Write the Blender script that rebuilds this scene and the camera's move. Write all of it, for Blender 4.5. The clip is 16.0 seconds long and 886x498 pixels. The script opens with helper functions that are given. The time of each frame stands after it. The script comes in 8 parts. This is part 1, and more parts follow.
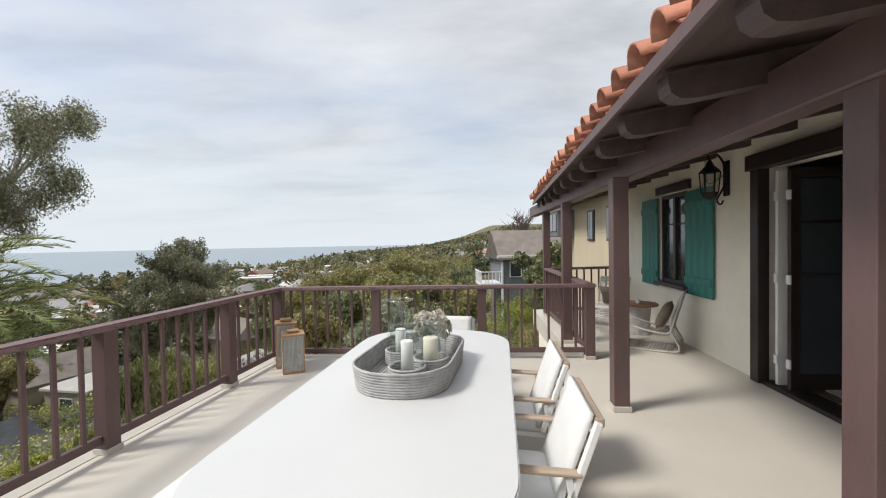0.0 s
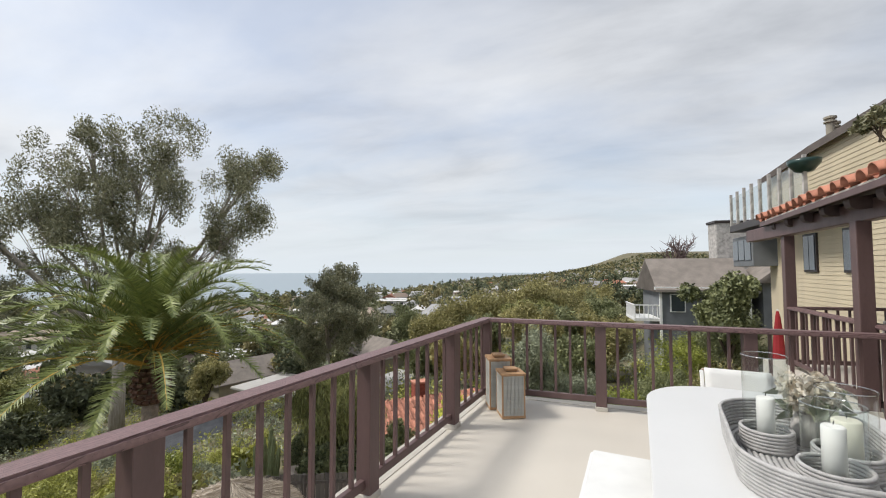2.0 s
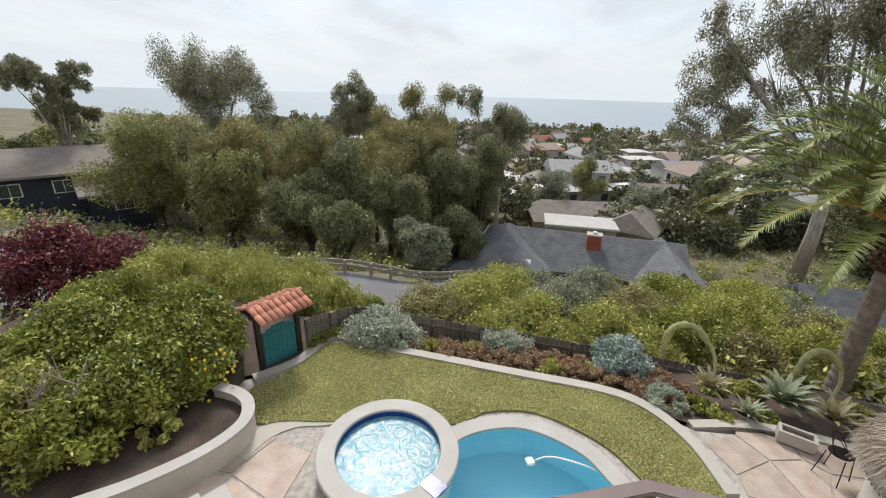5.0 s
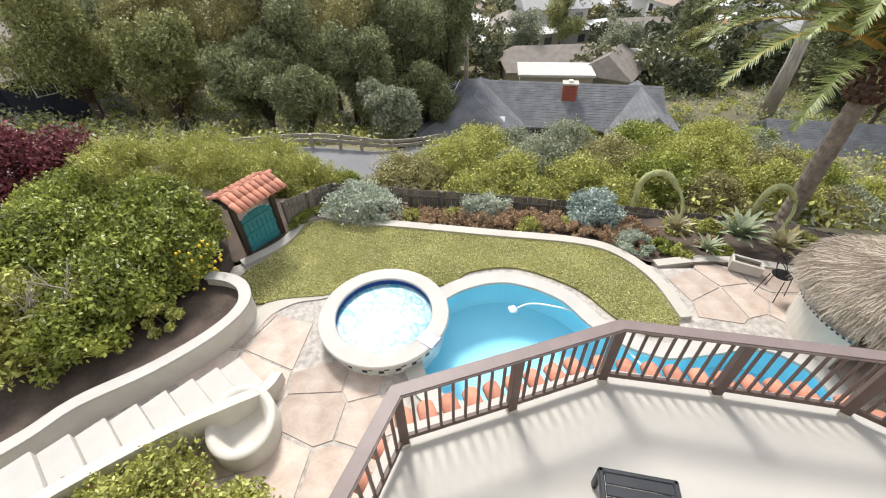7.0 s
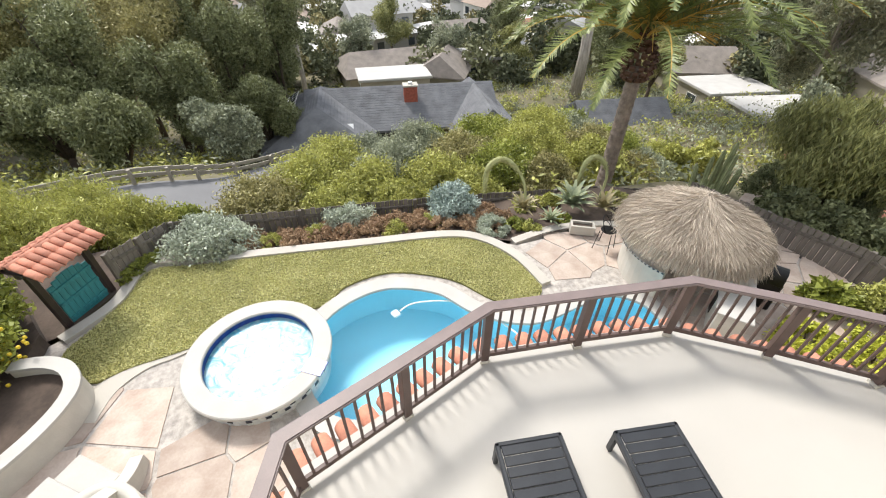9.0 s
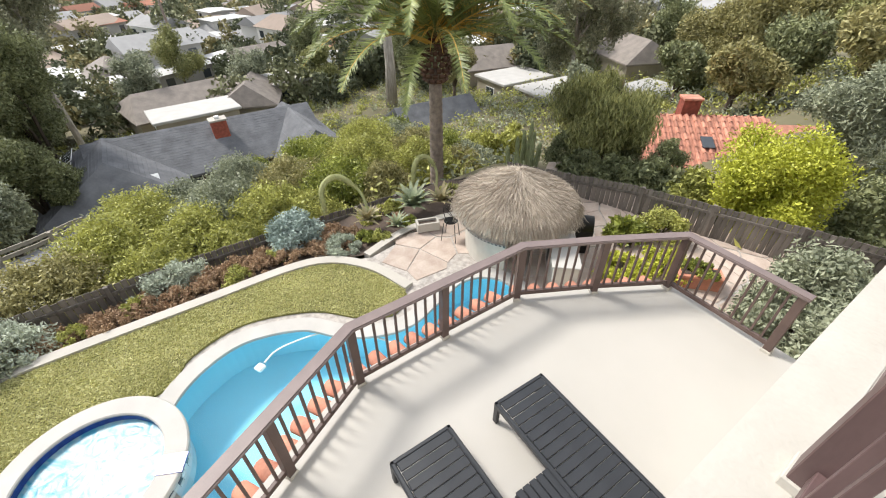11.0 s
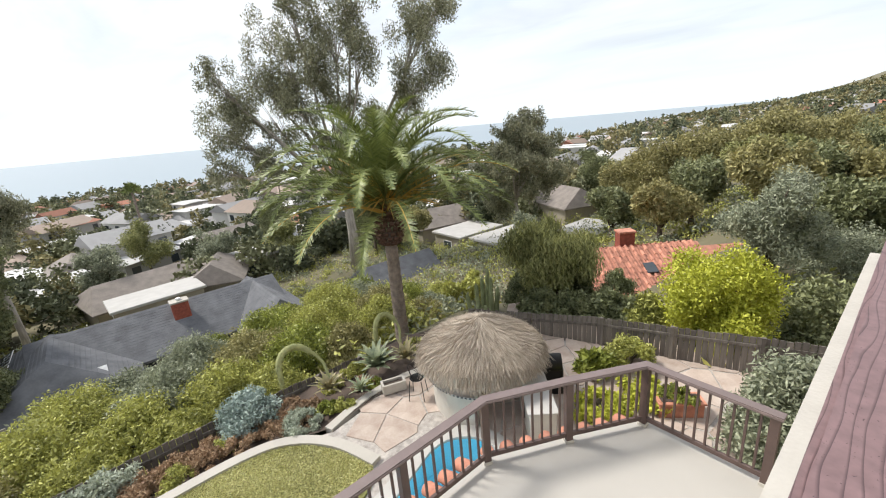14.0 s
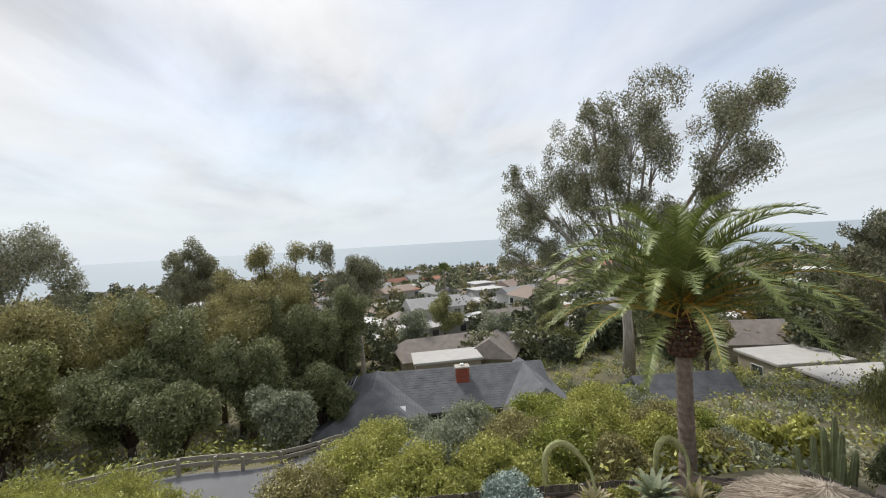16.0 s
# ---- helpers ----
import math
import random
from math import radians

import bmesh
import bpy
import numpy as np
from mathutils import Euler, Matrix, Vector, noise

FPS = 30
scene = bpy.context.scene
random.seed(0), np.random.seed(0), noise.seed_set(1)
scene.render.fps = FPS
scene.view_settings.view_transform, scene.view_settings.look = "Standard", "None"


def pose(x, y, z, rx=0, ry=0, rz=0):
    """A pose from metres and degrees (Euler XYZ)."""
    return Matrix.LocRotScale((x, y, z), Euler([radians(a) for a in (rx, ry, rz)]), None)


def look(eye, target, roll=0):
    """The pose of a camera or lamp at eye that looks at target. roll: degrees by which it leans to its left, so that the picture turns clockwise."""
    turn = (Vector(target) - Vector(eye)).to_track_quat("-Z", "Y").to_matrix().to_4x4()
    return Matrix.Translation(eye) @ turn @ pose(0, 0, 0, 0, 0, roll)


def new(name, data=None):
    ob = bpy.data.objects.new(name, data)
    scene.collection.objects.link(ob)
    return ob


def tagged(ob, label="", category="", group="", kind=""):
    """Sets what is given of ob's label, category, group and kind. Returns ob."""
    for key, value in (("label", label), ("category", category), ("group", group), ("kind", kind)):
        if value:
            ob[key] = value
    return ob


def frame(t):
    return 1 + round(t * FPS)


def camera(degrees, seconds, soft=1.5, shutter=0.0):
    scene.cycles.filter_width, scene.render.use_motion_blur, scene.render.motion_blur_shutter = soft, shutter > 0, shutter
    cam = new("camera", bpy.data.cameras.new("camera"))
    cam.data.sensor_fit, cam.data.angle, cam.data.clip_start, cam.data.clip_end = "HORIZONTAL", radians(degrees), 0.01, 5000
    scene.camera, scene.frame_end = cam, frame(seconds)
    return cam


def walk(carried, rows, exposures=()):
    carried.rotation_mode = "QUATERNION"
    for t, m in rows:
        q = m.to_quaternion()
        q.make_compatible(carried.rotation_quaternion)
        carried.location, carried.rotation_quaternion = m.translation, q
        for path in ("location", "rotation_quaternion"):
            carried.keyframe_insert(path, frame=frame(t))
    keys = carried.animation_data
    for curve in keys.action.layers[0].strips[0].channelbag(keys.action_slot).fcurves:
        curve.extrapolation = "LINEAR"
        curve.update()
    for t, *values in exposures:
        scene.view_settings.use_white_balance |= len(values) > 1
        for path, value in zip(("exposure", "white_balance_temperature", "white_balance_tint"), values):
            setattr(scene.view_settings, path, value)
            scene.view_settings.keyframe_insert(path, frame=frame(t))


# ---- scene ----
cam = camera(94.4, 16.0, soft=1.1)
PATH = [
    (0, 0.032, -0.002, 1.707, 88.8, 0.94, 0.42),
    (0.5, -0.265, 0.126, 1.684, 90.08, 1.1, 4.61),
    (1, -0.601, 0.236, 1.694, 91.5, 0.96, 6.24),
    (1.5, -0.963, 0.34, 1.704, 92.62, 1.03, 8.8),
    (2, -1.288, 0.496, 1.72, 92.75, 0.06, 17.76),
    (2.5, -1.714, 0.503, 1.649, 90.61, -1.55, 31.43),
    (3, -2.189, 0.471, 1.577, 89.01, -2.09, 46.14),
    (3.5, -2.538, 0.392, 1.641, 88.04, -2.24, 60.97),
    (4, -2.845, 0.303, 1.638, 85.7, -2.48, 75.18),
    (4.5, -3.118, 0.206, 1.564, 79.36, -2.55, 88.32),
    (5, -3.299, 0.158, 1.453, 68.92, -1.54, 97.99),
    (7.5, -3.444, 0.072, 1.513, 47.75, 0.76, 89.8),
    (8, -3.465, 0.119, 1.517, 48.14, 0.34, 85.28),
    (8.5, -3.462, 0.18, 1.507, 49.47, -0.1, 79.05),
    (9, -3.465, 0.252, 1.523, 50.71, -0.5, 71.91),
    (9.5, -3.441, 0.297, 1.504, 51.99, -1, 64.63),
    (10, -3.456, 0.347, 1.456, 52.69, -1.08, 57.56),
    (12.5, -3.231, 0.741, 1.44, 54.2, 2.45, 39.23),
    (13, -3.206, 0.788, 1.425, 57.26, 3.01, 37.87),
    (13.5, -3.197, 0.805, 1.437, 63.18, 3.65, 37.79),
    (14, -3.199, 0.787, 1.52, 72.99, 4.82, 40.75),
    (14.5, -3.247, 0.713, 1.629, 81.85, 5.34, 46.48),
    (15, -3.207, 0.65, 1.606, 87.1, 5.02, 54.61),
    (15.5, -3.215, 0.522, 1.619, 88.88, 4.1, 64.98),
    (16, -3.304, 0.348, 1.617, 88.54, 3.41, 78),
]
EXPOSURES = [(0.0, 0.1), (2.0, 0.06), (3.5, -0.02), (4.5, 0.0), (5.0, 0.12), (7.5, 0.76), (9.0, 0.78), (10.0, 0.74), (12.5, 0.68), (13.5, 0.64), (14.5, 0.24), (16.0, 0.03)]
walk(cam, [(t, pose(x, y, z, rx, ry, rz)) for t, x, y, z, rx, ry, rz in PATH], EXPOSURES)

# ---- world and sun ----
SUN_EL, SUN_AZ = radians(50.3), radians(108)       # azimuth counted from +y towards -x
world = bpy.data.worlds.new("sky")
scene.world = world
world.use_nodes = True
wn, wl = world.node_tree.nodes, world.node_tree.links
wn.clear()


def wnode(kind, **kw):
    n = wn.new(kind)
    for key, value in kw.items():
        if key == "op":
            n.operation = value
        else:
            n.inputs[int(key[1:])].default_value = value
    return n


w_out = wnode("ShaderNodeOutputWorld")
w_bg = wnode("ShaderNodeBackground")
w_sky = wnode("ShaderNodeTexSky")
w_sky.sky_type = "NISHITA"
w_sky.sun_disc = False
w_sky.sun_elevation, w_sky.sun_rotation = SUN_EL, -SUN_AZ
w_skys = wnode("ShaderNodeVectorMath", op="SCALE")
w_skys.inputs["Scale"].default_value = 0.13
w_tc = wnode("ShaderNodeTexCoord")
w_sep = wnode("ShaderNodeSeparateXYZ")
w_zp = wnode("ShaderNodeMath", op="ADD", i1=0.16)
w_zm = wnode("ShaderNodeMath", op="MAXIMUM", i1=0.08)
w_dx = wnode("ShaderNodeMath", op="DIVIDE")
w_dy = wnode("ShaderNodeMath", op="DIVIDE")
w_cmb = wnode("ShaderNodeCombineXYZ")
wl.new(w_tc.outputs["Generated"], w_sep.inputs[0])
wl.new(w_sep.outputs[2], w_zp.inputs[0])
wl.new(w_zp.outputs[0], w_zm.inputs[0])
for a, d in ((0, w_dx), (1, w_dy)):
    wl.new(w_sep.outputs[a], d.inputs[0])
    wl.new(w_zm.outputs[0], d.inputs[1])
    wl.new(d.outputs[0], w_cmb.inputs[a])


def wnoise(scale, detail, rough, sx, sy, off, dist=0.0):
    m = wnode("ShaderNodeMapping")
    m.inputs["Scale"].default_value = (sx, sy, 1)
    m.inputs["Location"].default_value = (off, off * 0.7, 0)
    m.inputs["Rotation"].default_value = (0, 0, 0.5)
    n = wnode("ShaderNodeTexNoise")
    n.inputs["Scale"].default_value, n.inputs["Detail"].default_value = scale, detail
    n.inputs["Roughness"].default_value, n.inputs["Distortion"].default_value = rough, dist
    wl.new(w_cmb.outputs[0], m.inputs[0])
    wl.new(m.outputs[0], n.inputs["Vector"])
    return n


def wramp(source, stops):
    r = wnode("ShaderNodeValToRGB")
    el = r.color_ramp.elements
    while len(el) < len(stops):
        el.new(0.5)
    for e, (p, c) in zip(el, stops):
        e.position, e.color = p, (*c, 1)
    wl.new(source, r.inputs[0])
    return r


w_cover = wnoise(0.55, 6, 0.52, 1.0, 1.5, 3.1, 0.2)
w_tone = wnoise(0.9, 6, 0.56, 0.8, 1.5, 7.7, 0.3)
w_mask = wramp(w_cover.outputs[0], [(0.36, (0.56, 0.56, 0.56)), (0.58, (0.97, 0.97, 0.97))])
w_cloud = wramp(w_tone.outputs[0], [(0.3, (0.505, 0.515, 0.535)), (0.5, (0.72, 0.727, 0.74)), (0.7, (0.85, 0.853, 0.857))])
# brighter towards the veiled sun
w_sun = wnode("ShaderNodeVectorMath", op="DOT_PRODUCT")
w_sun.inputs[1].default_value = (-math.sin(SUN_AZ) * math.cos(SUN_EL), math.cos(SUN_AZ) * math.cos(SUN_EL), math.sin(SUN_EL))
wl.new(w_tc.outputs["Generated"], w_sun.inputs[0])
w_glow = wramp(w_sun.outputs["Value"], [(0.0, (0.75, 0.77, 0.80)), (0.6, (0.87, 0.88, 0.90)), (0.9, (0.92, 0.925, 0.92)), (1.0, (1.35, 1.32, 1.27))])
w_cl2 = wnode("ShaderNodeMix")
w_cl2.data_type, w_cl2.blend_type = "RGBA", "MULTIPLY"
w_cl2.inputs[0].default_value = 1.0
wl.new(w_cloud.outputs[0], w_cl2.inputs[6])
wl.new(w_glow.outputs[0], w_cl2.inputs[7])
w_mix = wnode("ShaderNodeMix")
w_mix.data_type = "RGBA"
wl.new(w_sky.outputs[0], w_skys.inputs[0])
wl.new(w_mask.outputs[0], w_mix.inputs[0])
wl.new(w_skys.outputs[0], w_mix.inputs[6])
wl.new(w_cl2.outputs[2], w_mix.inputs[7])
# pale haze towards the horizon
w_haze = wramp(w_sep.outputs[2], [(0.0, (1, 1, 1)), (0.10, (0.55, 0.55, 0.55)), (0.3, (0, 0, 0))])
w_fin = wnode("ShaderNodeMix")
w_fin.data_type = "RGBA"
w_fin.inputs[7].default_value = (0.60, 0.648, 0.688, 1)
wl.new(w_haze.outputs[0], w_fin.inputs[0])
wl.new(w_mix.outputs[2], w_fin.inputs[6])
wl.new(w_fin.outputs[2], w_bg.inputs[0])
w_bg.inputs[1].default_value = 1.22
wl.new(w_bg.outputs[0], w_out.inputs[0])

sun = new("sun", bpy.data.lights.new("sun", "SUN"))
sun.data.energy, sun.data.angle, sun.data.color = 2.85, radians(13), (1.0, 0.96, 0.9)
sun.matrix_world = look((0, 0, 30), (math.sin(SUN_AZ) * math.cos(SUN_EL), -math.cos(SUN_AZ) * math.cos(SUN_EL), 30 - math.sin(SUN_EL)))

# ---- materials ----
def mat(name, color, rough=0.7, var=0.18, scale=3.0, bump=0.15, fine=40.0, metal=0.0, spec=0.5, second=None, island=0.0, obrand=0.0, stretch=(1, 1, 1)):
    """A surface with two scales of colour variation and a fine relief, in metres."""
    m = bpy.data.materials.new(name)
    m.use_nodes = True
    n, l = m.node_tree.nodes, m.node_tree.links
    b = n["Principled BSDF"]
    b.inputs["Roughness"].default_value, b.inputs["Metallic"].default_value = rough, metal
    b.inputs["Specular IOR Level"].default_value = spec
    tc, mp = n.new("ShaderNodeTexCoord"), n.new("ShaderNodeMapping")
    mp.inputs["Scale"].default_value = stretch
    l.new(tc.outputs["Object"], mp.inputs[0])
    big, small = n.new("ShaderNodeTexNoise"), n.new("ShaderNodeTexNoise")
    for t, s, d in ((big, scale, 4), (small, fine, 3)):
        t.inputs["Scale"].default_value, t.inputs["Detail"].default_value = s, d
        l.new(mp.outputs[0], t.inputs["Vector"])
    add = n.new("ShaderNodeMath")
    add.operation = "MULTIPLY_ADD"
    add.inputs[1].default_value = 0.35
    l.new(small.outputs[0], add.inputs[0])
    l.new(big.outputs[0], add.inputs[2])
    ramp = n.new("ShaderNodeValToRGB")
    lo = [c * (1 - var) for c in color]
    hi = list(second) if second else [min(1, c * (1 + var)) for c in color]
    ramp.color_ramp.elements[0].position, ramp.color_ramp.elements[0].color = 0.45, (*lo, 1)
    ramp.color_ramp.elements[1].position, ramp.color_ramp.elements[1].color = 0.9, (*hi, 1)
    l.new(add.outputs[0], ramp.inputs[0])
    last = ramp.outputs[0]
    if island or obrand:
        hsv = n.new("ShaderNodeHueSaturation")
        src = n.new("ShaderNodeNewGeometry").outputs["Random Per Island"] if island else n.new("ShaderNodeObjectInfo").outputs["Random"]
        mr = n.new("ShaderNodeMapRange")
        amount = island or obrand
        mr.inputs["To Min"].default_value, mr.inputs["To Max"].default_value = 1 - amount, 1 + amount
        l.new(src, mr.inputs[0])
        l.new(mr.outputs[0], hsv.inputs["Value"])
        l.new(last, hsv.inputs["Color"])
        last = hsv.outputs[0]
    l.new(last, b.inputs["Base Color"])
    if bump:
        bp = n.new("ShaderNodeBump")
        bp.inputs["Strength"].default_value, bp.inputs["Distance"].default_value = bump, 0.02
        l.new(add.outputs[0], bp.inputs["Height"])
        l.new(bp.outputs[0], b.inputs["Normal"])
    return m


def leaf_mat(name, dark, light, rough=0.55, trans=0.35):
    """Leaves: each its own shade, some light coming through."""
    m = bpy.data.materials.new(name)
    m.use_nodes = True
    n, l = m.node_tree.nodes, m.node_tree.links
    b, out = n["Principled BSDF"], n["Material Output"]
    b.inputs["Roughness"].default_value = rough
    b.inputs["Specular IOR Level"].default_value = 0.35
    geo, ramp = n.new("ShaderNodeNewGeometry"), n.new("ShaderNodeValToRGB")
    ramp.color_ramp.elements[0].color, ramp.color_ramp.elements[1].color = (*dark, 1), (*light, 1)
    tc, ns, mx = n.new("ShaderNodeTexCoord"), n.new("ShaderNodeTexNoise"), n.new("ShaderNodeMath")
    ns.inputs["Scale"].default_value = 0.9
    l.new(tc.outputs["Object"], ns.inputs["Vector"])
    mx.operation = "MULTIPLY_ADD"
    mx.inputs[1].default_value = 0.55
    l.new(geo.outputs["Random Per Island"], mx.inputs[0])
    sub = n.new("ShaderNodeMath")
    sub.operation = "SUBTRACT"
    sub.inputs[1].default_value = 0.27
    l.new(ns.outputs[0], sub.inputs[0])
    l.new(sub.outputs[0], mx.inputs[2])
    l.new(mx.outputs[0], ramp.inputs[0])
    l.new(ramp.outputs[0], b.inputs["Base Color"])
    tr, mix = n.new("ShaderNodeBsdfTranslucent"), n.new("ShaderNodeMixShader")
    mix.inputs[0].default_value = trans
    l.new(ramp.outputs[0], tr.inputs[0])
    l.new(b.outputs[0], mix.inputs[1])
    l.new(tr.outputs[0], mix.inputs[2])
    l.new(mix.outputs[0], out.inputs[0])
    return m


def wood_cap_mat(name, color, line, rings=26.0):
    """Embossed composite boards: long closed growth-ring lines along local x, with small pits."""
    m = bpy.data.materials.new(name)
    m.use_nodes = True
    n, l = m.node_tree.nodes, m.node_tree.links
    b = n["Principled BSDF"]
    b.inputs["Roughness"].default_value = 0.55
    tc, mp, ns = n.new("ShaderNodeTexCoord"), n.new("ShaderNodeMapping"), n.new("ShaderNodeTexNoise")
    mp.inputs["Scale"].default_value = (1.9, 9.0, 9.0)
    ns.inputs["Scale"].default_value, ns.inputs["Detail"].default_value, ns.inputs["Roughness"].default_value = 1.0, 2.0, 0.3
    l.new(tc.outputs["Object"], mp.inputs[0])
    l.new(mp.outputs[0], ns.inputs["Vector"])
    mul, fr, sep, lin = n.new("ShaderNodeMath"), n.new("ShaderNodeMath"), n.new("ShaderNodeSeparateXYZ"), n.new("ShaderNodeMath")
    mul.operation, fr.operation, lin.operation = "MULTIPLY_ADD", "FRACT", "MULTIPLY"
    l.new(tc.outputs["Object"], sep.inputs[0])
    l.new(sep.outputs[1], lin.inputs[0])
    lin.inputs[1].default_value = 78.0
    mul.inputs[1].default_value = rings
    l.new(ns.outputs[0], mul.inputs[0])
    l.new(lin.outputs[0], mul.inputs[2])
    l.new(mul.outputs[0], fr.inputs[0])
    ramp = n.new("ShaderNodeValToRGB")
    el = ramp.color_ramp.elements
    el.new(0.5)
    for e, (p, c) in zip(el, ((0.0, line), (0.10, [0.5 * a + 0.5 * d for a, d in zip(line, color)]), (0.22, color))):
        e.position, e.color = p, (*c, 1)
    l.new(fr.outputs[0], ramp.inputs[0])
    grit, pits, mixc, mixp = n.new("ShaderNodeTexNoise"), n.new("ShaderNodeTexNoise"), n.new("ShaderNodeMix"), n.new("ShaderNodeMix")
    grit.inputs["Scale"].default_value, grit.inputs["Detail"].default_value = 45, 5
    pits.inputs["Scale"].default_value, pits.inputs["Detail"].default_value = 210, 1
    for t in (grit, pits):
        l.new(tc.outputs["Object"], t.inputs["Vector"])
    mixc.data_type, mixc.blend_type = "RGBA", "OVERLAY"
    mixc.inputs[0].default_value = 0.4
    l.new(ramp.outputs[0], mixc.inputs[6])
    l.new(grit.outputs[0], mixc.inputs[7])
    pr_ = n.new("ShaderNodeValToRGB")
    pr_.color_ramp.elements[0].position, pr_.color_ramp.elements[0].color = 0.24, (1, 1, 1, 1)
    pr_.color_ramp.elements[1].position, pr_.color_ramp.elements[1].color = 0.28, (0, 0, 0, 1)
    l.new(pits.outputs[0], pr_.inputs[0])
    mixp.data_type = "RGBA"
    l.new(pr_.outputs[0], mixp.inputs[0])
    l.new(mixc.outputs[2], mixp.inputs[6])
    mixp.inputs[7].default_value = (*line, 1)
    l.new(mixp.outputs[2], b.inputs["Base Color"])
    bp = n.new("ShaderNodeBump")
    bp.inputs["Strength"].default_value, bp.inputs["Distance"].default_value = 0.6, 0.004
    l.new(mixp.outputs[2], bp.inputs["Height"])
    l.new(bp.outputs[0], b.inputs["Normal"])
    return m


def foam_mat(name, deep, foam):
    """Churned spa water: pale foam swirls over blue, wet and rippled."""
    m = bpy.data.materials.new(name)
    m.use_nodes = True
    n, l = m.node_tree.nodes, m.node_tree.links
    b = n["Principled BSDF"]
    b.inputs["Roughness"].default_value = 0.10
    b.inputs["Specular IOR Level"].default_value = 0.12
    tc, ns, rp, bp = n.new("ShaderNodeTexCoord"), n.new("ShaderNodeTexNoise"), n.new("ShaderNodeValToRGB"), n.new("ShaderNodeBump")
    ns.inputs["Scale"].default_value, ns.inputs["Detail"].default_value, ns.inputs["Distortion"].default_value = 3.2, 7, 2.2
    l.new(tc.outputs["Object"], ns.inputs["Vector"])
    rp.color_ramp.elements[0].position, rp.color_ramp.elements[0].color = 0.36, (*deep, 1)
    rp.color_ramp.elements[1].position, rp.color_ramp.elements[1].color = 0.62, (*foam, 1)
    l.new(ns.outputs[0], rp.inputs[0])
    l.new(rp.outputs[0], b.inputs["Base Color"])
    bp.inputs["Strength"].default_value, bp.inputs["Distance"].default_value = 0.25, 0.05
    l.new(ns.outputs[0], bp.inputs["Height"])
    l.new(bp.outputs[0], b.inputs["Normal"])
    return m


def glass_mat(name, color=(1, 1, 1), rough=0.0, gloss=1.0, base=0.035):
    """Thin glass or a water surface: clear, with a gloss that grows at grazing angles."""
    m = bpy.data.materials.new(name)
    m.use_nodes = True
    n, l = m.node_tree.nodes, m.node_tree.links
    n.remove(n["Principled BSDF"])
    tr, gl, mix, fr = n.new("ShaderNodeBsdfTransparent"), n.new("ShaderNodeBsdfGlossy"), n.new("ShaderNodeMixShader"), n.new("ShaderNodeLayerWeight")
    tr.inputs[0].default_value = (*color, 1)
    gl.inputs["Roughness"].default_value = rough
    fr.inputs["Blend"].default_value = 0.5
    mul = n.new("ShaderNodeMath")
    mul.operation = "POWER"
    mul.inputs[1].default_value = 3.6
    l.new(fr.outputs["Facing"], mul.inputs[0])
    amount = n.new("ShaderNodeMath")
    amount.operation = "MULTIPLY_ADD"
    amount.inputs[1].default_value, amount.inputs[2].default_value = 0.55 * gloss, base
    l.new(mul.outputs[0], amount.inputs[0])
    l.new(amount.outputs[0], mix.inputs[0])
    l.new(tr.outputs[0], mix.inputs[1])
    l.new(gl.outputs[0], mix.inputs[2])
    l.new(mix.outputs[0], n["Material Output"].inputs[0])
    return m


def water_mat(name, color, wave, strength, base=0.03, gloss=1.0):
    m = glass_mat(name, color, 0.03, gloss, base)
    n, l = m.node_tree.nodes, m.node_tree.links
    tc, ns, bp = n.new("ShaderNodeTexCoord"), n.new("ShaderNodeTexNoise"), n.new("ShaderNodeBump")
    ns.inputs["Scale"].default_value, ns.inputs["Detail"].default_value, ns.inputs["Distortion"].default_value = wave, 3, 0.6
    l.new(tc.outputs["Object"], ns.inputs["Vector"])
    bp.inputs["Strength"].default_value, bp.inputs["Distance"].default_value = strength, 0.05
    l.new(ns.outputs[0], bp.inputs["Height"])
    for node in n:
        if node.bl_idname in ("ShaderNodeBsdfGlossy", "ShaderNodeLayerWeight"):
            l.new(bp.outputs[0], node.inputs["Normal"])
    return m


BROWN = mat("brown_paint", (0.12, 0.073, 0.07), 0.5, 0.16, 5, 0.12, 70, stretch=(1, 1, 0.3))
CAP = wood_cap_mat("brown_grained_board", (0.205, 0.128, 0.127), (0.075, 0.044, 0.046), 12.0)
CAP_LOW = mat("taupe_rail_cap", (0.19, 0.145, 0.135), 0.5, 0.12, 5, 0.1, 70)
BROWN_LOW = mat("brown_rail_paint", (0.105, 0.068, 0.058), 0.5, 0.14, 5, 0.1, 60)
DARKWOOD = mat("dark_stained_beam", (0.085, 0.06, 0.057), 0.55, 0.25, 2.5, 0.3, 30, stretch=(4, 0.4, 4))
DECK = mat("cream_deck_coating", (0.60, 0.555, 0.485), 0.6, 0.06, 0.9, 0.08, 90)
DECK_LOW = mat("pale_deck_coating", (0.455, 0.43, 0.39), 0.6, 0.05, 0.7, 0.08, 90)
STUCCO = mat("cream_stucco", (0.88, 0.835, 0.72), 0.9, 0.08, 1.4, 0.5, 28)
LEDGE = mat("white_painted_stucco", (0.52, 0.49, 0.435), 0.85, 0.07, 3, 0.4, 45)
TERRA = mat("terracotta_tile", (0.47, 0.20, 0.13), 0.8, 0.3, 3, 0.3, 30, obrand=0.22)
TERRA_J = mat("terracotta_roof", (0.49, 0.22, 0.15), 0.85, 0.3, 3, 0.3, 30, island=0.35)
TEAL = mat("teal_painted_wood", (0.035, 0.20, 0.175), 0.6, 0.25, 3, 0.25, 30, stretch=(4, 4, 0.5))
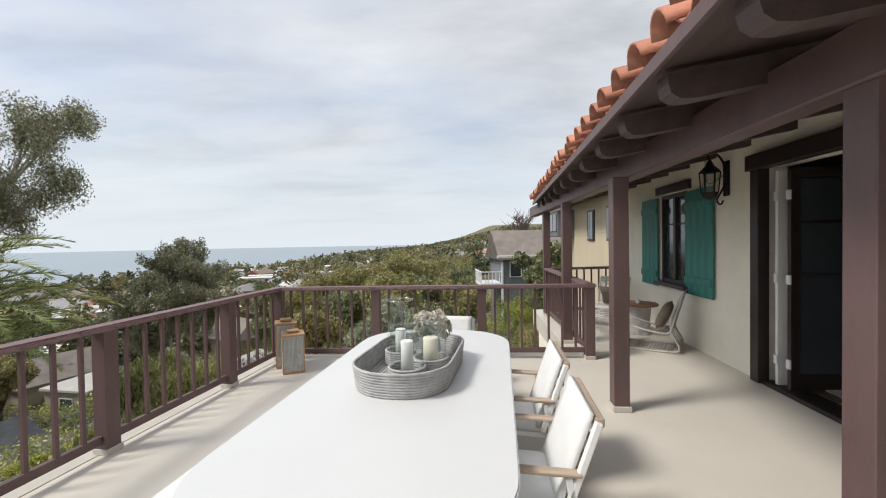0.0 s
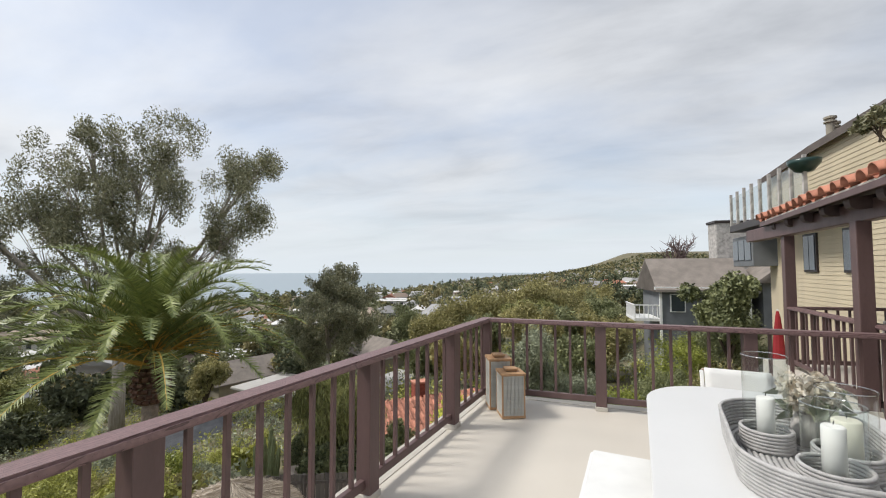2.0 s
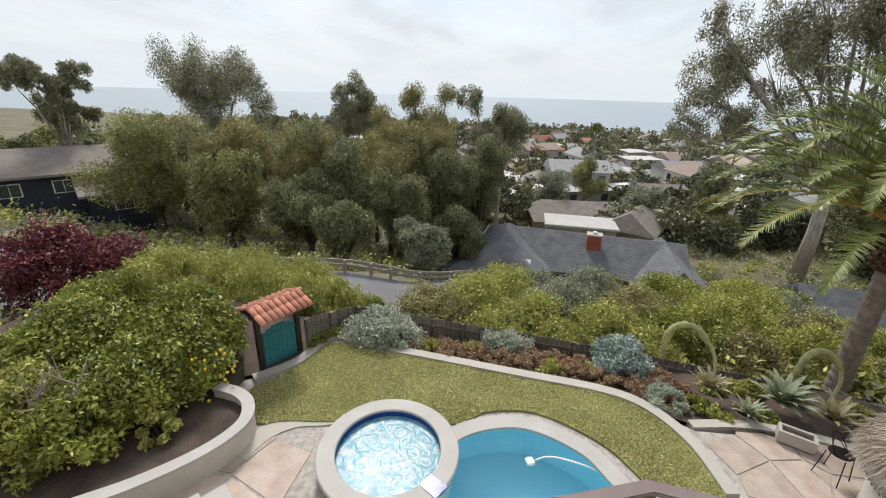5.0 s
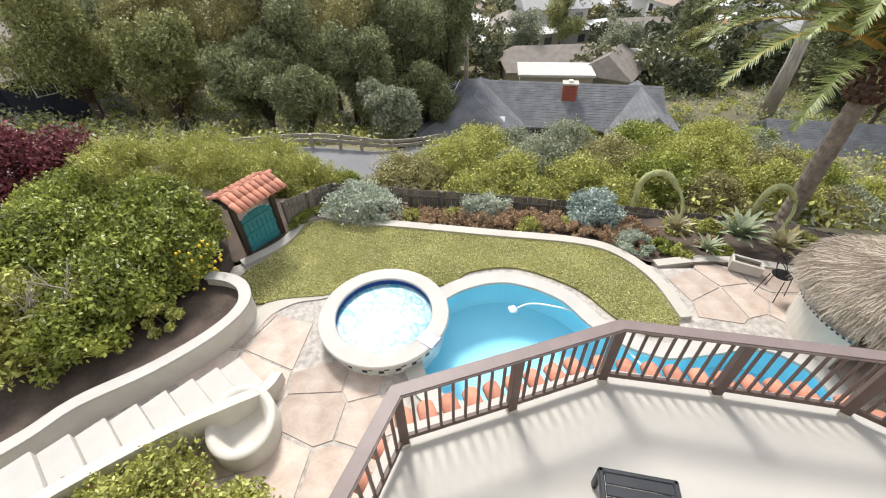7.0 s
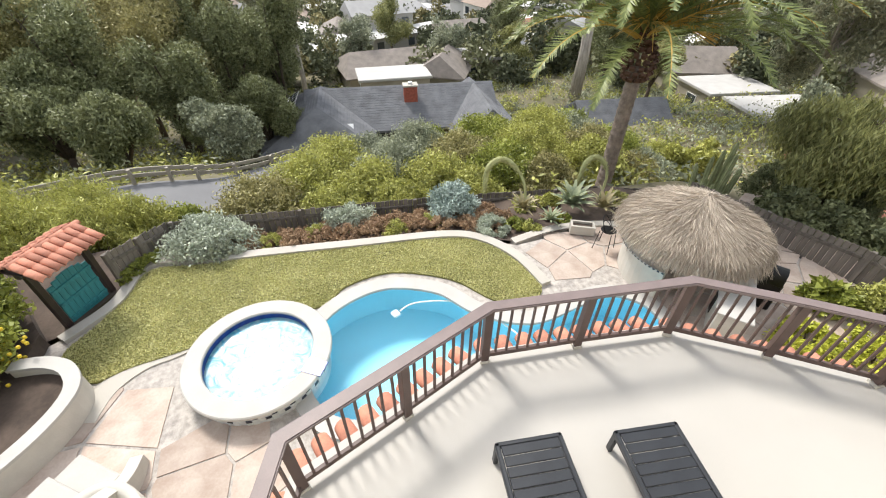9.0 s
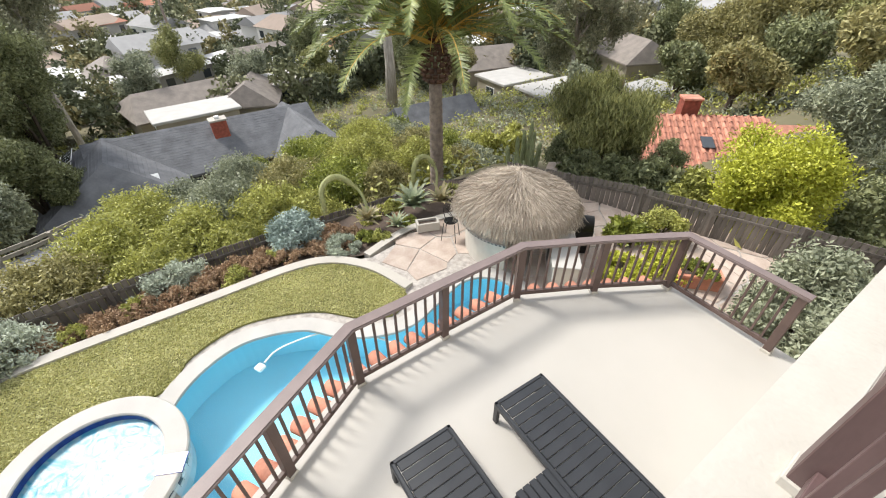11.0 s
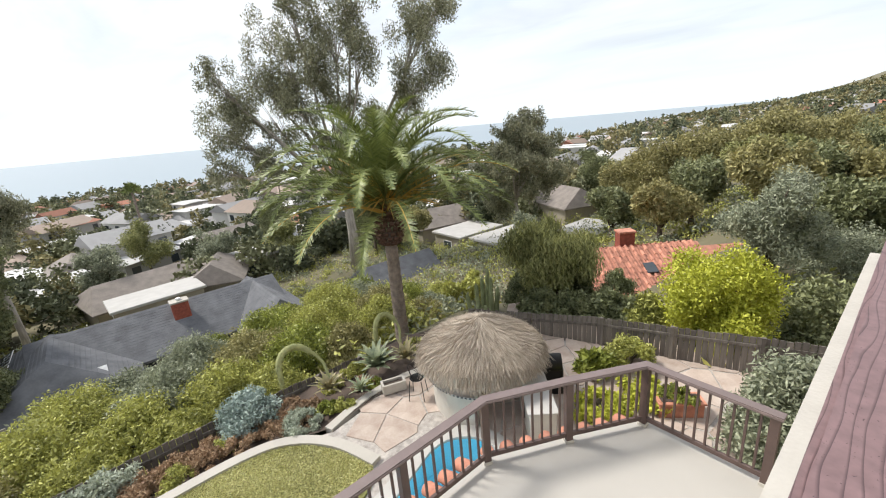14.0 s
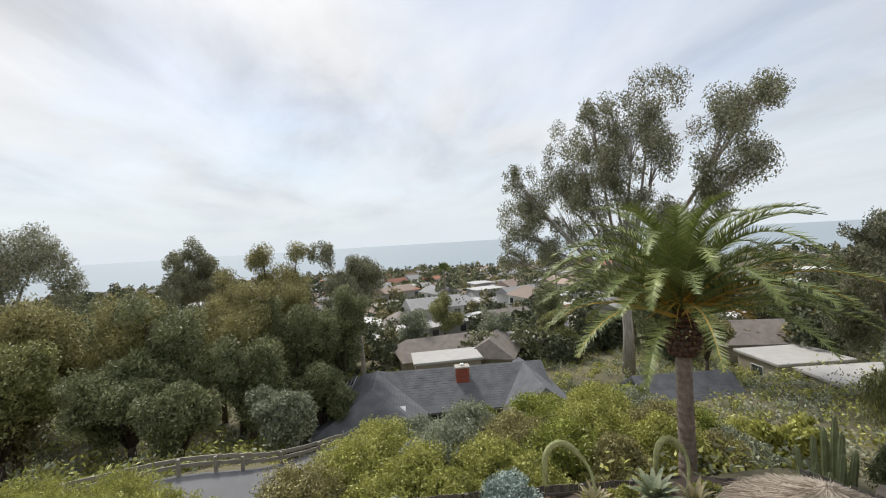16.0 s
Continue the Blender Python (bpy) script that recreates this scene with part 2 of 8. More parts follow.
GATE_TEAL = mat("blue_teal_gate_paint", (0.028, 0.19, 0.215), 0.6, 0.25, 3, 0.25, 30, stretch=(4, 4, 0.5))
BLACK = mat("black_iron", (0.015, 0.014, 0.014), 0.45, 0.2, 10, 0.1, 80, metal=0.5)
DARKFRAME = mat("dark_brown_joinery", (0.03, 0.02, 0.018), 0.45, 0.2, 5, 0.1, 60)
WHITE = mat("white_paint", (0.80, 0.80, 0.78), 0.5, 0.03, 3, 0.05, 80)
TABLE = mat("white_table_top", (0.66, 0.66, 0.65), 0.38, 0.02, 2, 0.02, 90)
FABRIC = mat("white_sling_fabric", (0.74, 0.74, 0.72), 0.9, 0.05, 6, 0.3, 260)
TEAK = mat("weathered_teak", (0.42, 0.325, 0.245), 0.65, 0.25, 4, 0.25, 60, stretch=(1, 6, 6))
ROPE = mat("grey_rope", (0.44, 0.43, 0.42), 0.9, 0.2, 12, 0.5, 160)
WICKER = mat("pale_wicker", (0.46, 0.44, 0.41), 0.8, 0.2, 10, 0.3, 120)
CUSHION = mat("taupe_cushion", (0.16, 0.125, 0.095), 0.95, 0.15, 5, 0.3, 200)
CANDLE = mat("ivory_wax", (0.86, 0.80, 0.66), 0.45, 0.03, 8, 0.05, 50)
GLASS = glass_mat("clear_glass", (0.94, 0.965, 0.955), 0.0, 1.0, 0.075)
PETAL = leaf_mat("cream_petals", (0.620, 0.520, 0.380), (0.750, 0.750, 0.700), 0.7, 0.18)
LANTERN_WOOD = mat("pine_lantern_wood", (0.42, 0.25, 0.13), 0.6, 0.2, 4, 0.2, 50, stretch=(5, 5, 0.6))
LANTERN_CORD = mat("grey_lantern_cord", (0.50, 0.50, 0.46), 0.85, 0.2, 6, 0.2, 90)
LOUNGE = mat("charcoal_resin", (0.022, 0.024, 0.028), 0.45, 0.2, 4, 0.15, 90)
LAWN_SOIL = mat("lawn_thatch", (0.19, 0.19, 0.065), 0.95, 0.35, 1.2, 0.4, 25, second=(0.27, 0.265, 0.08))
GRASS = leaf_mat("grass_blade", (0.40, 0.39, 0.15), (0.75, 0.715, 0.36), 0.6, 0.18)
CONCRETE = mat("cream_concrete", (0.45, 0.42, 0.37), 0.85, 0.1, 1.1, 0.25, 45)
COPING = mat("pale_coping", (0.46, 0.44, 0.408), 0.8, 0.08, 2, 0.25, 45)
FLAG = mat("flagstone", (0.44, 0.335, 0.27), 0.85, 0.15, 2, 0.3, 24, second=(0.54, 0.455, 0.39), obrand=0.16)
GROUT = mat("pebble_grout", (0.40, 0.365, 0.33), 0.95, 0.3, 9, 0.6, 60)
SOIL = mat("dark_soil", (0.085, 0.062, 0.048), 0.98, 0.35, 2, 0.8, 18)
POOL = mat("pool_plaster", (0.42, 0.80, 0.92), 0.7, 0.06, 0.6, 0.1, 30)
POOLTILE = mat("cobalt_tile", (0.018, 0.05, 0.24), 0.25, 0.3, 9, 0.1, 60)
SPA_BASIN = mat("pale_spa_plaster", (0.58, 0.87, 0.98), 0.7, 0.08, 2.2, 0.2, 9)
SPATILE = mat("pattern_tile", (0.45, 0.46, 0.48), 0.3, 0.1, 6, 0.1, 60, obrand=0.2)
POOLWATER = water_mat("pool_water", (0.78, 0.95, 1.0), 1.6, 0.10, 0.015)
SPAWATER = foam_mat("spa_water", (0.06, 0.27, 0.38), (0.25, 0.375, 0.415))
FENCE = mat("weathered_fence_board", (0.165, 0.145, 0.125), 0.9, 0.35, 3, 0.4, 30, obrand=0.25, stretch=(4, 4, 0.4))
ASPHALT = mat("asphalt", (0.17, 0.17, 0.175), 0.9, 0.12, 0.5, 0.3, 60)
GALV = mat("weathered_guardrail", (0.30, 0.27, 0.22), 0.7, 0.2, 2, 0.1, 40)
SHINGLE = mat("grey_shingle", (0.14, 0.144, 0.154), 0.9, 0.25, 1.2, 0.5, 9, island=0.15)
SHINGLE_T = mat("tan_shingle", (0.23, 0.20, 0.175), 0.9, 0.2, 1.2, 0.5, 9)
SOLAR = mat("solar_panel", (0.045, 0.055, 0.075), 0.2, 0.2, 4, 0.0, 20)
BRICKRED = mat("red_brick", (0.26, 0.07, 0.045), 0.85, 0.3, 5, 0.4, 30, obrand=0.2)
SIDING = mat("cream_siding", (0.56, 0.48, 0.34), 0.75, 0.08, 1, 0.15, 40)
GREYSIDE = mat("grey_siding", (0.16, 0.17, 0.18), 0.8, 0.12, 2, 0.2, 40)
BLUESIDE = mat("slate_blue_siding", (0.03, 0.035, 0.055), 0.7, 0.15, 2, 0.2, 40)
WHITEWALL = mat("white_house_wall", (0.47, 0.455, 0.43), 0.85, 0.08, 1, 0.2, 20)
STONE = mat("pale_stone", (0.42, 0.40, 0.38), 0.9, 0.35, 4, 0.5, 12)
PANE = mat("dark_window_pane", (0.05, 0.06, 0.07), 0.06, 0.1, 2, 0.0, 20, spec=0.8)
THATCH = leaf_mat("thatch_straw", (0.26, 0.21, 0.16), (0.72, 0.63, 0.52), 0.9, 0.06)
THATCH_BASE = mat("thatch_core", (0.26, 0.21, 0.165), 0.95, 0.35, 6, 0.5, 40)
BARK = mat("palm_bark", (0.25, 0.20, 0.165), 0.95, 0.4, 4, 0.8, 22)
BARK_PALE = mat("pale_gum_bark", (0.36, 0.32, 0.27), 0.9, 0.35, 2, 0.3, 14, stretch=(3, 3, 0.5))
BARK_DARK = mat("brown_bark", (0.10, 0.075, 0.055), 0.95, 0.35, 4, 0.6, 20)
L_PALM = leaf_mat("palm_leaflet", (0.05, 0.082, 0.022), (0.38, 0.42, 0.14), 0.45, 0.12)
L_PALMDRY = leaf_mat("dry_palm_stem", (0.525, 0.298, 0.070), (0.750, 0.507, 0.123), 0.6, 0.12)
L_EUC = leaf_mat("gum_leaf", (0.066, 0.074, 0.040), (0.50, 0.485, 0.305), 0.5, 0.15)
L_DARK = leaf_mat("dark_tree_leaf", (0.042, 0.058, 0.026), (0.41, 0.43, 0.21), 0.55, 0.15)
L_OLIVE = leaf_mat("olive_brown_leaf", (0.10, 0.096, 0.036), (0.58, 0.525, 0.23), 0.55, 0.18)
L_HEDGE = leaf_mat("hedge_leaf", (0.11, 0.125, 0.03), (0.74, 0.73, 0.21), 0.5, 0.18)
L_CITRUS = leaf_mat("citrus_leaf", (0.03, 0.055, 0.012), (0.55, 0.585, 0.125), 0.4, 0.18)
L_LIME = leaf_mat("lime_leaf", (0.30, 0.33, 0.03), (0.750, 0.750, 0.118), 0.5, 0.21)
L_SAGE = leaf_mat("sage_leaf", (0.17, 0.20, 0.14), (0.72, 0.77, 0.62), 0.6, 0.15)
L_BLUE = leaf_mat("blue_green_succulent", (0.12, 0.175, 0.145), (0.58, 0.68, 0.62), 0.5, 0.09)
L_RUST = leaf_mat("rust_ground_cover", (0.16, 0.088, 0.055), (0.64, 0.455, 0.275), 0.7, 0.12)
L_RED = leaf_mat("burgundy_leaf", (0.043, 0.015, 0.018), (0.332, 0.088, 0.102), 0.55, 0.15)
L_FEATHER = leaf_mat("feathery_leaf", (0.06, 0.075, 0.025), (0.55, 0.545, 0.22), 0.55, 0.18)
L_GREY = leaf_mat("grey_green_leaf", (0.075, 0.094, 0.057), (0.561, 0.587, 0.408), 0.55, 0.15)
L_TOWN = leaf_mat("far_foliage", (0.050, 0.062, 0.032), (0.36, 0.365, 0.20), 0.8, 0.06)
L_TOWN_DARK = leaf_mat("far_dark_foliage", (0.028, 0.037, 0.022), (0.20, 0.22, 0.125), 0.8, 0.06)
L_TOWN_WARM = leaf_mat("far_olive_foliage", (0.085, 0.075, 0.034), (0.46, 0.41, 0.20), 0.8, 0.06)
L_FRUIT = mat("yellow_fruit", (0.68, 0.50, 0.03), 0.45, 0.1, 10, 0.1, 60)
L_FLOWER = leaf_mat("pink_flower", (0.450, 0.050, 0.090), (0.650, 0.140, 0.180), 0.6, 0.18)
CACTUS = mat("cactus_skin", (0.27, 0.30, 0.15), 0.6, 0.2, 4, 0.2, 30)
STALK = mat("agave_flower_stalk", (0.34, 0.35, 0.16), 0.8, 0.2, 8, 0.6, 70)
GROUND = mat("hillside_scrub", (0.15, 0.14, 0.075), 0.98, 0.35, 0.08, 0.5, 0.9, second=(0.20, 0.175, 0.105))
HILLGREEN = mat("green_hill_grass", (0.11, 0.15, 0.06), 0.98, 0.25, 0.006, 0.0, 0.03)

# ---- building helpers ----
def thing(name, label, category, m=None, group="", kind=""):
    ob = tagged(new(name), label, category, group, kind)
    if m is not None:
        ob.matrix_world = m
    return ob


def link(name, mesh, material, parent=None, label="", m=None, smooth=False):
    if material is not None and not mesh.materials:
        mesh.materials.append(material)
    if smooth:
        mesh.shade_smooth()
    ob = new(name, mesh)
    if parent is not None:
        ob.parent = parent
    if m is not None:
        ob.matrix_basis = m
    if label:
        ob["label"] = label
    return ob


def part(name, bm, material, parent, label="", m=None, smooth=False):
    mesh = bpy.data.meshes.new(name)
    bm.to_mesh(mesh)
    bm.free()
    return link(name, mesh, material, parent, label, m, smooth)


def raw(name, verts, faces, material, parent=None, label="", m=None, smooth=False):
    mesh = bpy.data.meshes.new(name)
    mesh.from_pydata([tuple(map(float, v)) for v in verts], [], [tuple(map(int, f)) for f in faces])
    mesh.update()
    return link(name, mesh, material, parent, label, m, smooth)


def quads(name, arr, material, parent=None, label=""):
    """arr: n x 4 x 3 corners, fast."""
    arr = np.asarray(arr, np.float32)
    n = len(arr)
    mesh = bpy.data.meshes.new(name)
    mesh.vertices.add(n * 4)
    mesh.vertices.foreach_set("co", arr.ravel())
    mesh.loops.add(n * 4)
    mesh.loops.foreach_set("vertex_index", np.arange(n * 4, dtype=np.int32))
    mesh.polygons.add(n)
    mesh.polygons.foreach_set("loop_start", np.arange(0, n * 4, 4, dtype=np.int32))
    mesh.polygons.foreach_set("loop_total", np.full(n, 4, np.int32))
    mesh.update(calc_edges=True)
    return link(name, mesh, material, parent, label)


def box(bm, size, at=(0, 0, 0), rz=0.0, bevel=0.0, m=None):
    """A bevelled box with its centre at a place."""
    r = bmesh.ops.create_cube(bm, size=1.0)
    vs = r["verts"]
    bmesh.ops.scale(bm, vec=size, verts=vs)
    if bevel:
        es = list({e for v in vs for e in v.link_edges})
        r = bmesh.ops.bevel(bm, geom=es, offset=bevel, segments=1, affect="EDGES", profile=0.7)
        vs = list({v for f in r["faces"] for v in f.verts} | {v for v in vs if v.is_valid})
    t = m if m is not None else pose(*at, 0, 0, rz)
    bmesh.ops.transform(bm, matrix=t, verts=vs)
    return vs


def boxed(name, size, at, material, parent, rz=0.0, bevel=0.004, label="", m=None):
    bm = bmesh.new()
    box(bm, size, (0, 0, 0), 0, bevel)
    return part(name, bm, material, parent, label, m if m is not None else pose(*at, 0, 0, rz))


def tube(bm, pts, radius, sides=8, closed=False, caps=True):
    """A round tube along points; radius a number or one for each point."""
    pts = [Vector(p) for p in pts]
    n = len(pts)
    rad = radius if isinstance(radius, (list, tuple)) else [radius] * n
    rings = []
    up = Vector((0.13, 0.21, 0.97))
    for i, p in enumerate(pts):
        a, b = pts[(i - 1) % n] if closed or i else pts[i], pts[(i + 1) % n] if closed or i < n - 1 else pts[i]
        d = (b - a).normalized()
        s = d.cross(up)
        if s.length < 0.05:
            s = d.cross(Vector((1, 0, 0)))
        s.normalize()
        u = s.cross(d).normalized()
        rings.append([bm.verts.new(p + (s * math.cos(k * math.tau / sides) + u * math.sin(k * math.tau / sides)) * rad[i]) for k in range(sides)])
    for i in range(n if closed else n - 1):
        a, b = rings[i], rings[(i + 1) % n]
        for k in range(sides):
            bm.faces.new((a[k], a[(k + 1) % sides], b[(k + 1) % sides], b[k]))
    if caps and not closed:
        bm.faces.new(rings[0][::-1])
        bm.faces.new(rings[-1])


def lathe(bm, profile, sides=32, at=(0, 0, 0), cap=False):
    """A turned shape from (radius, height) pairs."""
    rings = []
    for r, z in profile:
        rings.append([bm.verts.new((at[0] + r * math.cos(k * math.tau / sides), at[1] + r * math.sin(k * math.tau / sides), at[2] + z)) for k in range(sides)])
    for a, b in zip(rings, rings[1:]):
        for k in range(sides):
            bm.faces.new((a[k], a[(k + 1) % sides], b[(k + 1) % sides], b[k]))
    if cap:
        bm.faces.new(rings[0][::-1])
        bm.faces.new(rings[-1])


def smooth_line(pts, n=8, closed=False):
    """Catmull-Rom through points."""
    pts = [Vector(p) for p in pts]
    out, k = [], len(pts)
    for i in range(k if closed else k - 1):
        if closed:
            p0, p1, p2, p3 = pts[i - 1], pts[i], pts[(i + 1) % k], pts[(i + 2) % k]
        else:
            p0, p1, p2, p3 = pts[max(i - 1, 0)], pts[i], pts[i + 1], pts[min(i + 2, k - 1)]
        for j in range(n):
            t = j / n
            out.append(0.5 * (2 * p1 + (p2 - p0) * t + (2 * p0 - 5 * p1 + 4 * p2 - p3) * t * t + (3 * p1 - p0 - 3 * p2 + p3) * t ** 3))
    if not closed:
        out.append(pts[-1])
    return out


def slab(bm, outline, z0, z1, holes=()):
    """A flat plate with the given outline and holes, from z0 up to z1."""
    loops = [list(outline)] + [list(h) for h in holes]
    top_edges = []
    for lp in loops:
        tv = [bm.verts.new((p[0], p[1], z1)) for p in lp]
        bv = [bm.verts.new((p[0], p[1], z0)) for p in lp]
        for i in range(len(lp)):
            j = (i + 1) % len(lp)
            top_edges.append(bm.edges.new((tv[i], tv[j])))
            bm.faces.new((tv[i], bv[i], bv[j], tv[j]))
    bmesh.ops.triangle_fill(bm, edges=top_edges, use_beauty=True, use_dissolve=False, normal=(0, 0, 1))
    bmesh.ops.recalc_face_normals(bm, faces=bm.faces)


def ribbon(outline, w0, w1, closed=True):
    """The outlines of a band along a line, offset by w0 and w1 to its left."""
    n = len(outline)
    a, b = [], []
    for i, p in enumerate(outline):
        p = Vector((p[0], p[1]))
        q0 = outline[i - 1] if closed or i else outline[i]
        q1 = outline[(i + 1) % n] if closed or i < n - 1 else outline[i]
        d = Vector((q1[0] - q0[0], q1[1] - q0[1])).normalized()
        nn = Vector((-d.y, d.x))
        a.append(p + nn * w0)
        b.append(p + nn * w1)
    return a, b


def band(bm, outline, w0, w1, z0, z1, closed=True):
    """A solid strip along a line, between two offsets and two heights."""
    a, b = ribbon(outline, w0, w1, closed)
    n = len(a)
    v = [[bm.verts.new((p[0], p[1], z)) for p in lst] for lst in (a, b) for z in (z0, z1)]
    for i in range(n if closed else n - 1):
        j = (i + 1) % n
        bm.faces.new((v[1][i], v[1][j], v[3][j], v[3][i]))
        bm.faces.new((v[0][i], v[0][j], v[1][j], v[1][i]))
        bm.faces.new((v[2][i], v[3][i], v[3][j], v[2][j]))
        bm.faces.new((v[0][i], v[2][i], v[2][j], v[0][j]))
    if not closed:
        for i in (0, n - 1):
            bm.faces.new((v[0][i], v[1][i], v[3][i], v[2][i]))
    bmesh.ops.recalc_face_normals(bm, faces=bm.faces)


rng = np.random.default_rng(11)


def unit(n):
    v = rng.normal(size=(n, 3))
    return v / np.linalg.norm(v, axis=1)[:, None]


def leaf_quads(centers, length, width, droop=0.0, spread=1.0):
    """Folded pointed leaves at the given places, as kite-shaped quads."""
    n = len(centers)
    d = unit(n)
    d[:, 2] = d[:, 2] * spread - droop
    d /= np.linalg.norm(d, axis=1)[:, None]
    s = np.cross(d, unit(n))
    s /= np.linalg.norm(s, axis=1)[:, None] + 1e-9
    ln = (length * (0.6 + 0.8 * rng.random(n)))[:, None]
    wd = (width * (0.6 + 0.8 * rng.random(n)))[:, None]
    c = np.asarray(centers)
    up = np.cross(s, d) * wd * 0.25
    return np.stack([c - d * ln * 0.5, c + s * wd * 0.5 + up, c + d * ln * 0.5, c - s * wd * 0.5 + up], axis=1)


def clump_points(centers, radii, per, shell=0.55, flat=1.0):
    """Points in the outer shell of lumps."""
    out = []
    for c, r, n in zip(centers, radii, per):
        v = unit(int(n))
        rad = r * (shell + (1 - shell) * rng.random(int(n)) ** 0.5)
        v = v * rad[:, None]
        v[:, 2] *= flat
        out.append(v + np.asarray(c))
    return np.concatenate(out) if out else np.zeros((0, 3))


def cloud_points(centers, radii, per, k=0.55, flat=1.0):
    """Points thick in the middle of each lump and thinning outwards."""
    out = []
    for c, r, n in zip(centers, radii, per):
        v = rng.normal(0, k, (int(n), 3))
        ln = np.linalg.norm(v, axis=1)
        v *= np.where(ln > 2.15 * k, 2.15 * k * rng.random(int(n)) ** 0.4 / (ln + 1e-9), 1.0)[:, None] * r
        v[:, 2] *= flat
        out.append(v + np.asarray(c))
    return np.concatenate(out)


def bush(name, label, at, size, n, leaf, material, category="bush", lumps=26, group="", core=BARK_DARK, droop=0.0, stems=5, flat=0.9, lw=0.5):
    """A bush: stems and many small leaves in uneven lumps. size: half extents."""
    lumps = int(lumps * 1.7)
    ob = thing(name, label, category, pose(*at), group)
    sx, sy, sz = size[0], size[1], size[2] * 0.66
    v = unit(lumps)
    v[:, 2] = np.abs(v[:, 2]) * 1.25 - 0.28
    c = v * np.array([sx, sy, sz]) * (0.55 + 0.33 * rng.random(lumps))[:, None]
    c[:, 2] += sz * 0.55
    c[:, 2] = np.maximum(c[:, 2], sz * 0.16)
    r = (0.17 + 0.2 * rng.random(lumps)) * (sx + sy + sz) / 3
    pts = cloud_points(c, r, np.full(lumps, n // lumps), 0.46, flat)
    pts = pts[pts[:, 2] > 0.02]
    quads("foliage", leaf_quads(pts, leaf * 1.3, leaf * 1.3 * lw, droop), material, ob)
    bm = bmesh.new()
    for i in range(stems):
        a = math.tau * i / stems + rng.random()
        q = c[int(rng.integers(lumps))] * 0.9
        tube(bm, [(0.06 * math.cos(a), 0.06 * math.sin(a), -0.25), (q[0] * 0.4, q[1] * 0.4, q[2] * 0.5), tuple(q)], [0.03 * sz + 0.008, 0.02 * sz + 0.006, 0.006], 5)
    part("stems", bm, core, ob)
    return ob


def tree(name, label, at, height, spread, trunk_r, n, leaf, material, bark, base=0.35, limbs=7, lumps=40, lean=(0, 0), group="", droop=0.2, lump=(0.10, 0.20), lw=0.4, open_crown=False, seed=0, crown_z=1.0):
    """A tree: a tapered trunk that forks into limbs, and leaf lumps at their ends."""
    r2 = random.Random(seed)
    ob = thing(name, label, "tree", pose(*at), group)
    bm = bmesh.new()
    fork = Vector((lean[0] * base, lean[1] * base, height * base))
    tube(bm, [(0, 0, -0.6), (lean[0] * base * 0.4, lean[1] * base * 0.4, height * base * 0.5), fork], [trunk_r * 1.25, trunk_r, trunk_r * 0.8], 9)
    ends = []
    for i in range(limbs):
        a = math.tau * (i + r2.random() * 0.6) / limbs
        hh = height * (base + (0.97 - base) * ((0.5 if open_crown else 0.12) + (0.5 if open_crown else 0.88) * r2.random() ** 0.7))
        ww = spread * (0.25 + 0.6 * r2.random()) * (1.15 - 0.55 * (hh / height))
        tip = Vector((lean[0] + ww * math.cos(a), lean[1] + ww * math.sin(a), hh))
        mid = fork.lerp(tip, 0.45) + Vector((r2.uniform(-0.1, 0.1) * spread, r2.uniform(-0.1, 0.1) * spread, height * 0.05))
        q = fork.lerp(tip, 0.78) + Vector((r2.uniform(-0.05, 0.05) * spread, r2.uniform(-0.05, 0.05) * spread, 0))
        tube(bm, [fork - Vector((0, 0, 0.2)), mid, q, tip], [trunk_r * 0.55, trunk_r * 0.35, trunk_r * 0.2, trunk_r * 0.07], 7)
        ends += [(tip, mid)]
        for k in range(3):
            t2 = mid.lerp(tip, 0.25 + 0.28 * k)
            e = t2 + Vector((r2.uniform(-1, 1), r2.uniform(-1, 1), r2.uniform(-0.15, 0.9))) * spread * 0.26
            tube(bm, [t2, t2.lerp(e, 0.55) + Vector((0, 0, spread * 0.02)), e], [trunk_r * 0.17, trunk_r * 0.1, trunk_r * 0.04], 5)
            ends.append((e, t2))
    part("trunk", bm, bark, ob, smooth=True)
    c, r = [], []
    for i in range(lumps):
        tip, mid = ends[i % len(ends)]
        f = r2.uniform(0.5, 1.06) if open_crown else r2.uniform(0.2, 1.05)
        p = mid.lerp(tip, f)
        j = spread * (0.06 if open_crown else 0.16)
        c.append((p.x + r2.uniform(-j, j), p.y + r2.uniform(-j, j), p.z + r2.uniform(-j, j) * 0.8))
        r.append(spread * r2.uniform(*lump))
    w = np.array(r) ** 2
    per = np.maximum(6, n * w / w.sum())
    pts = cloud_points(c, r, per, 0.46 if open_crown else 0.44, crown_z)
    quads("crown", leaf_quads(pts, leaf * 1.35, leaf * 1.35 * lw, droop), material, ob)
    return ob

# ---- terrain ----
def smoothstep(a, b, v):
    t = np.clip((v - a) / (b - a), 0, 1)
    return t * t * (3 - 2 * t)


def coast_x(y):
    y = np.asarray(y, float)
    return np.where(y < 0, -620 + 0.05 * y, np.where(y < 700, -620 + 0.36 * y, -368 - 0.035 * (y - 700)))


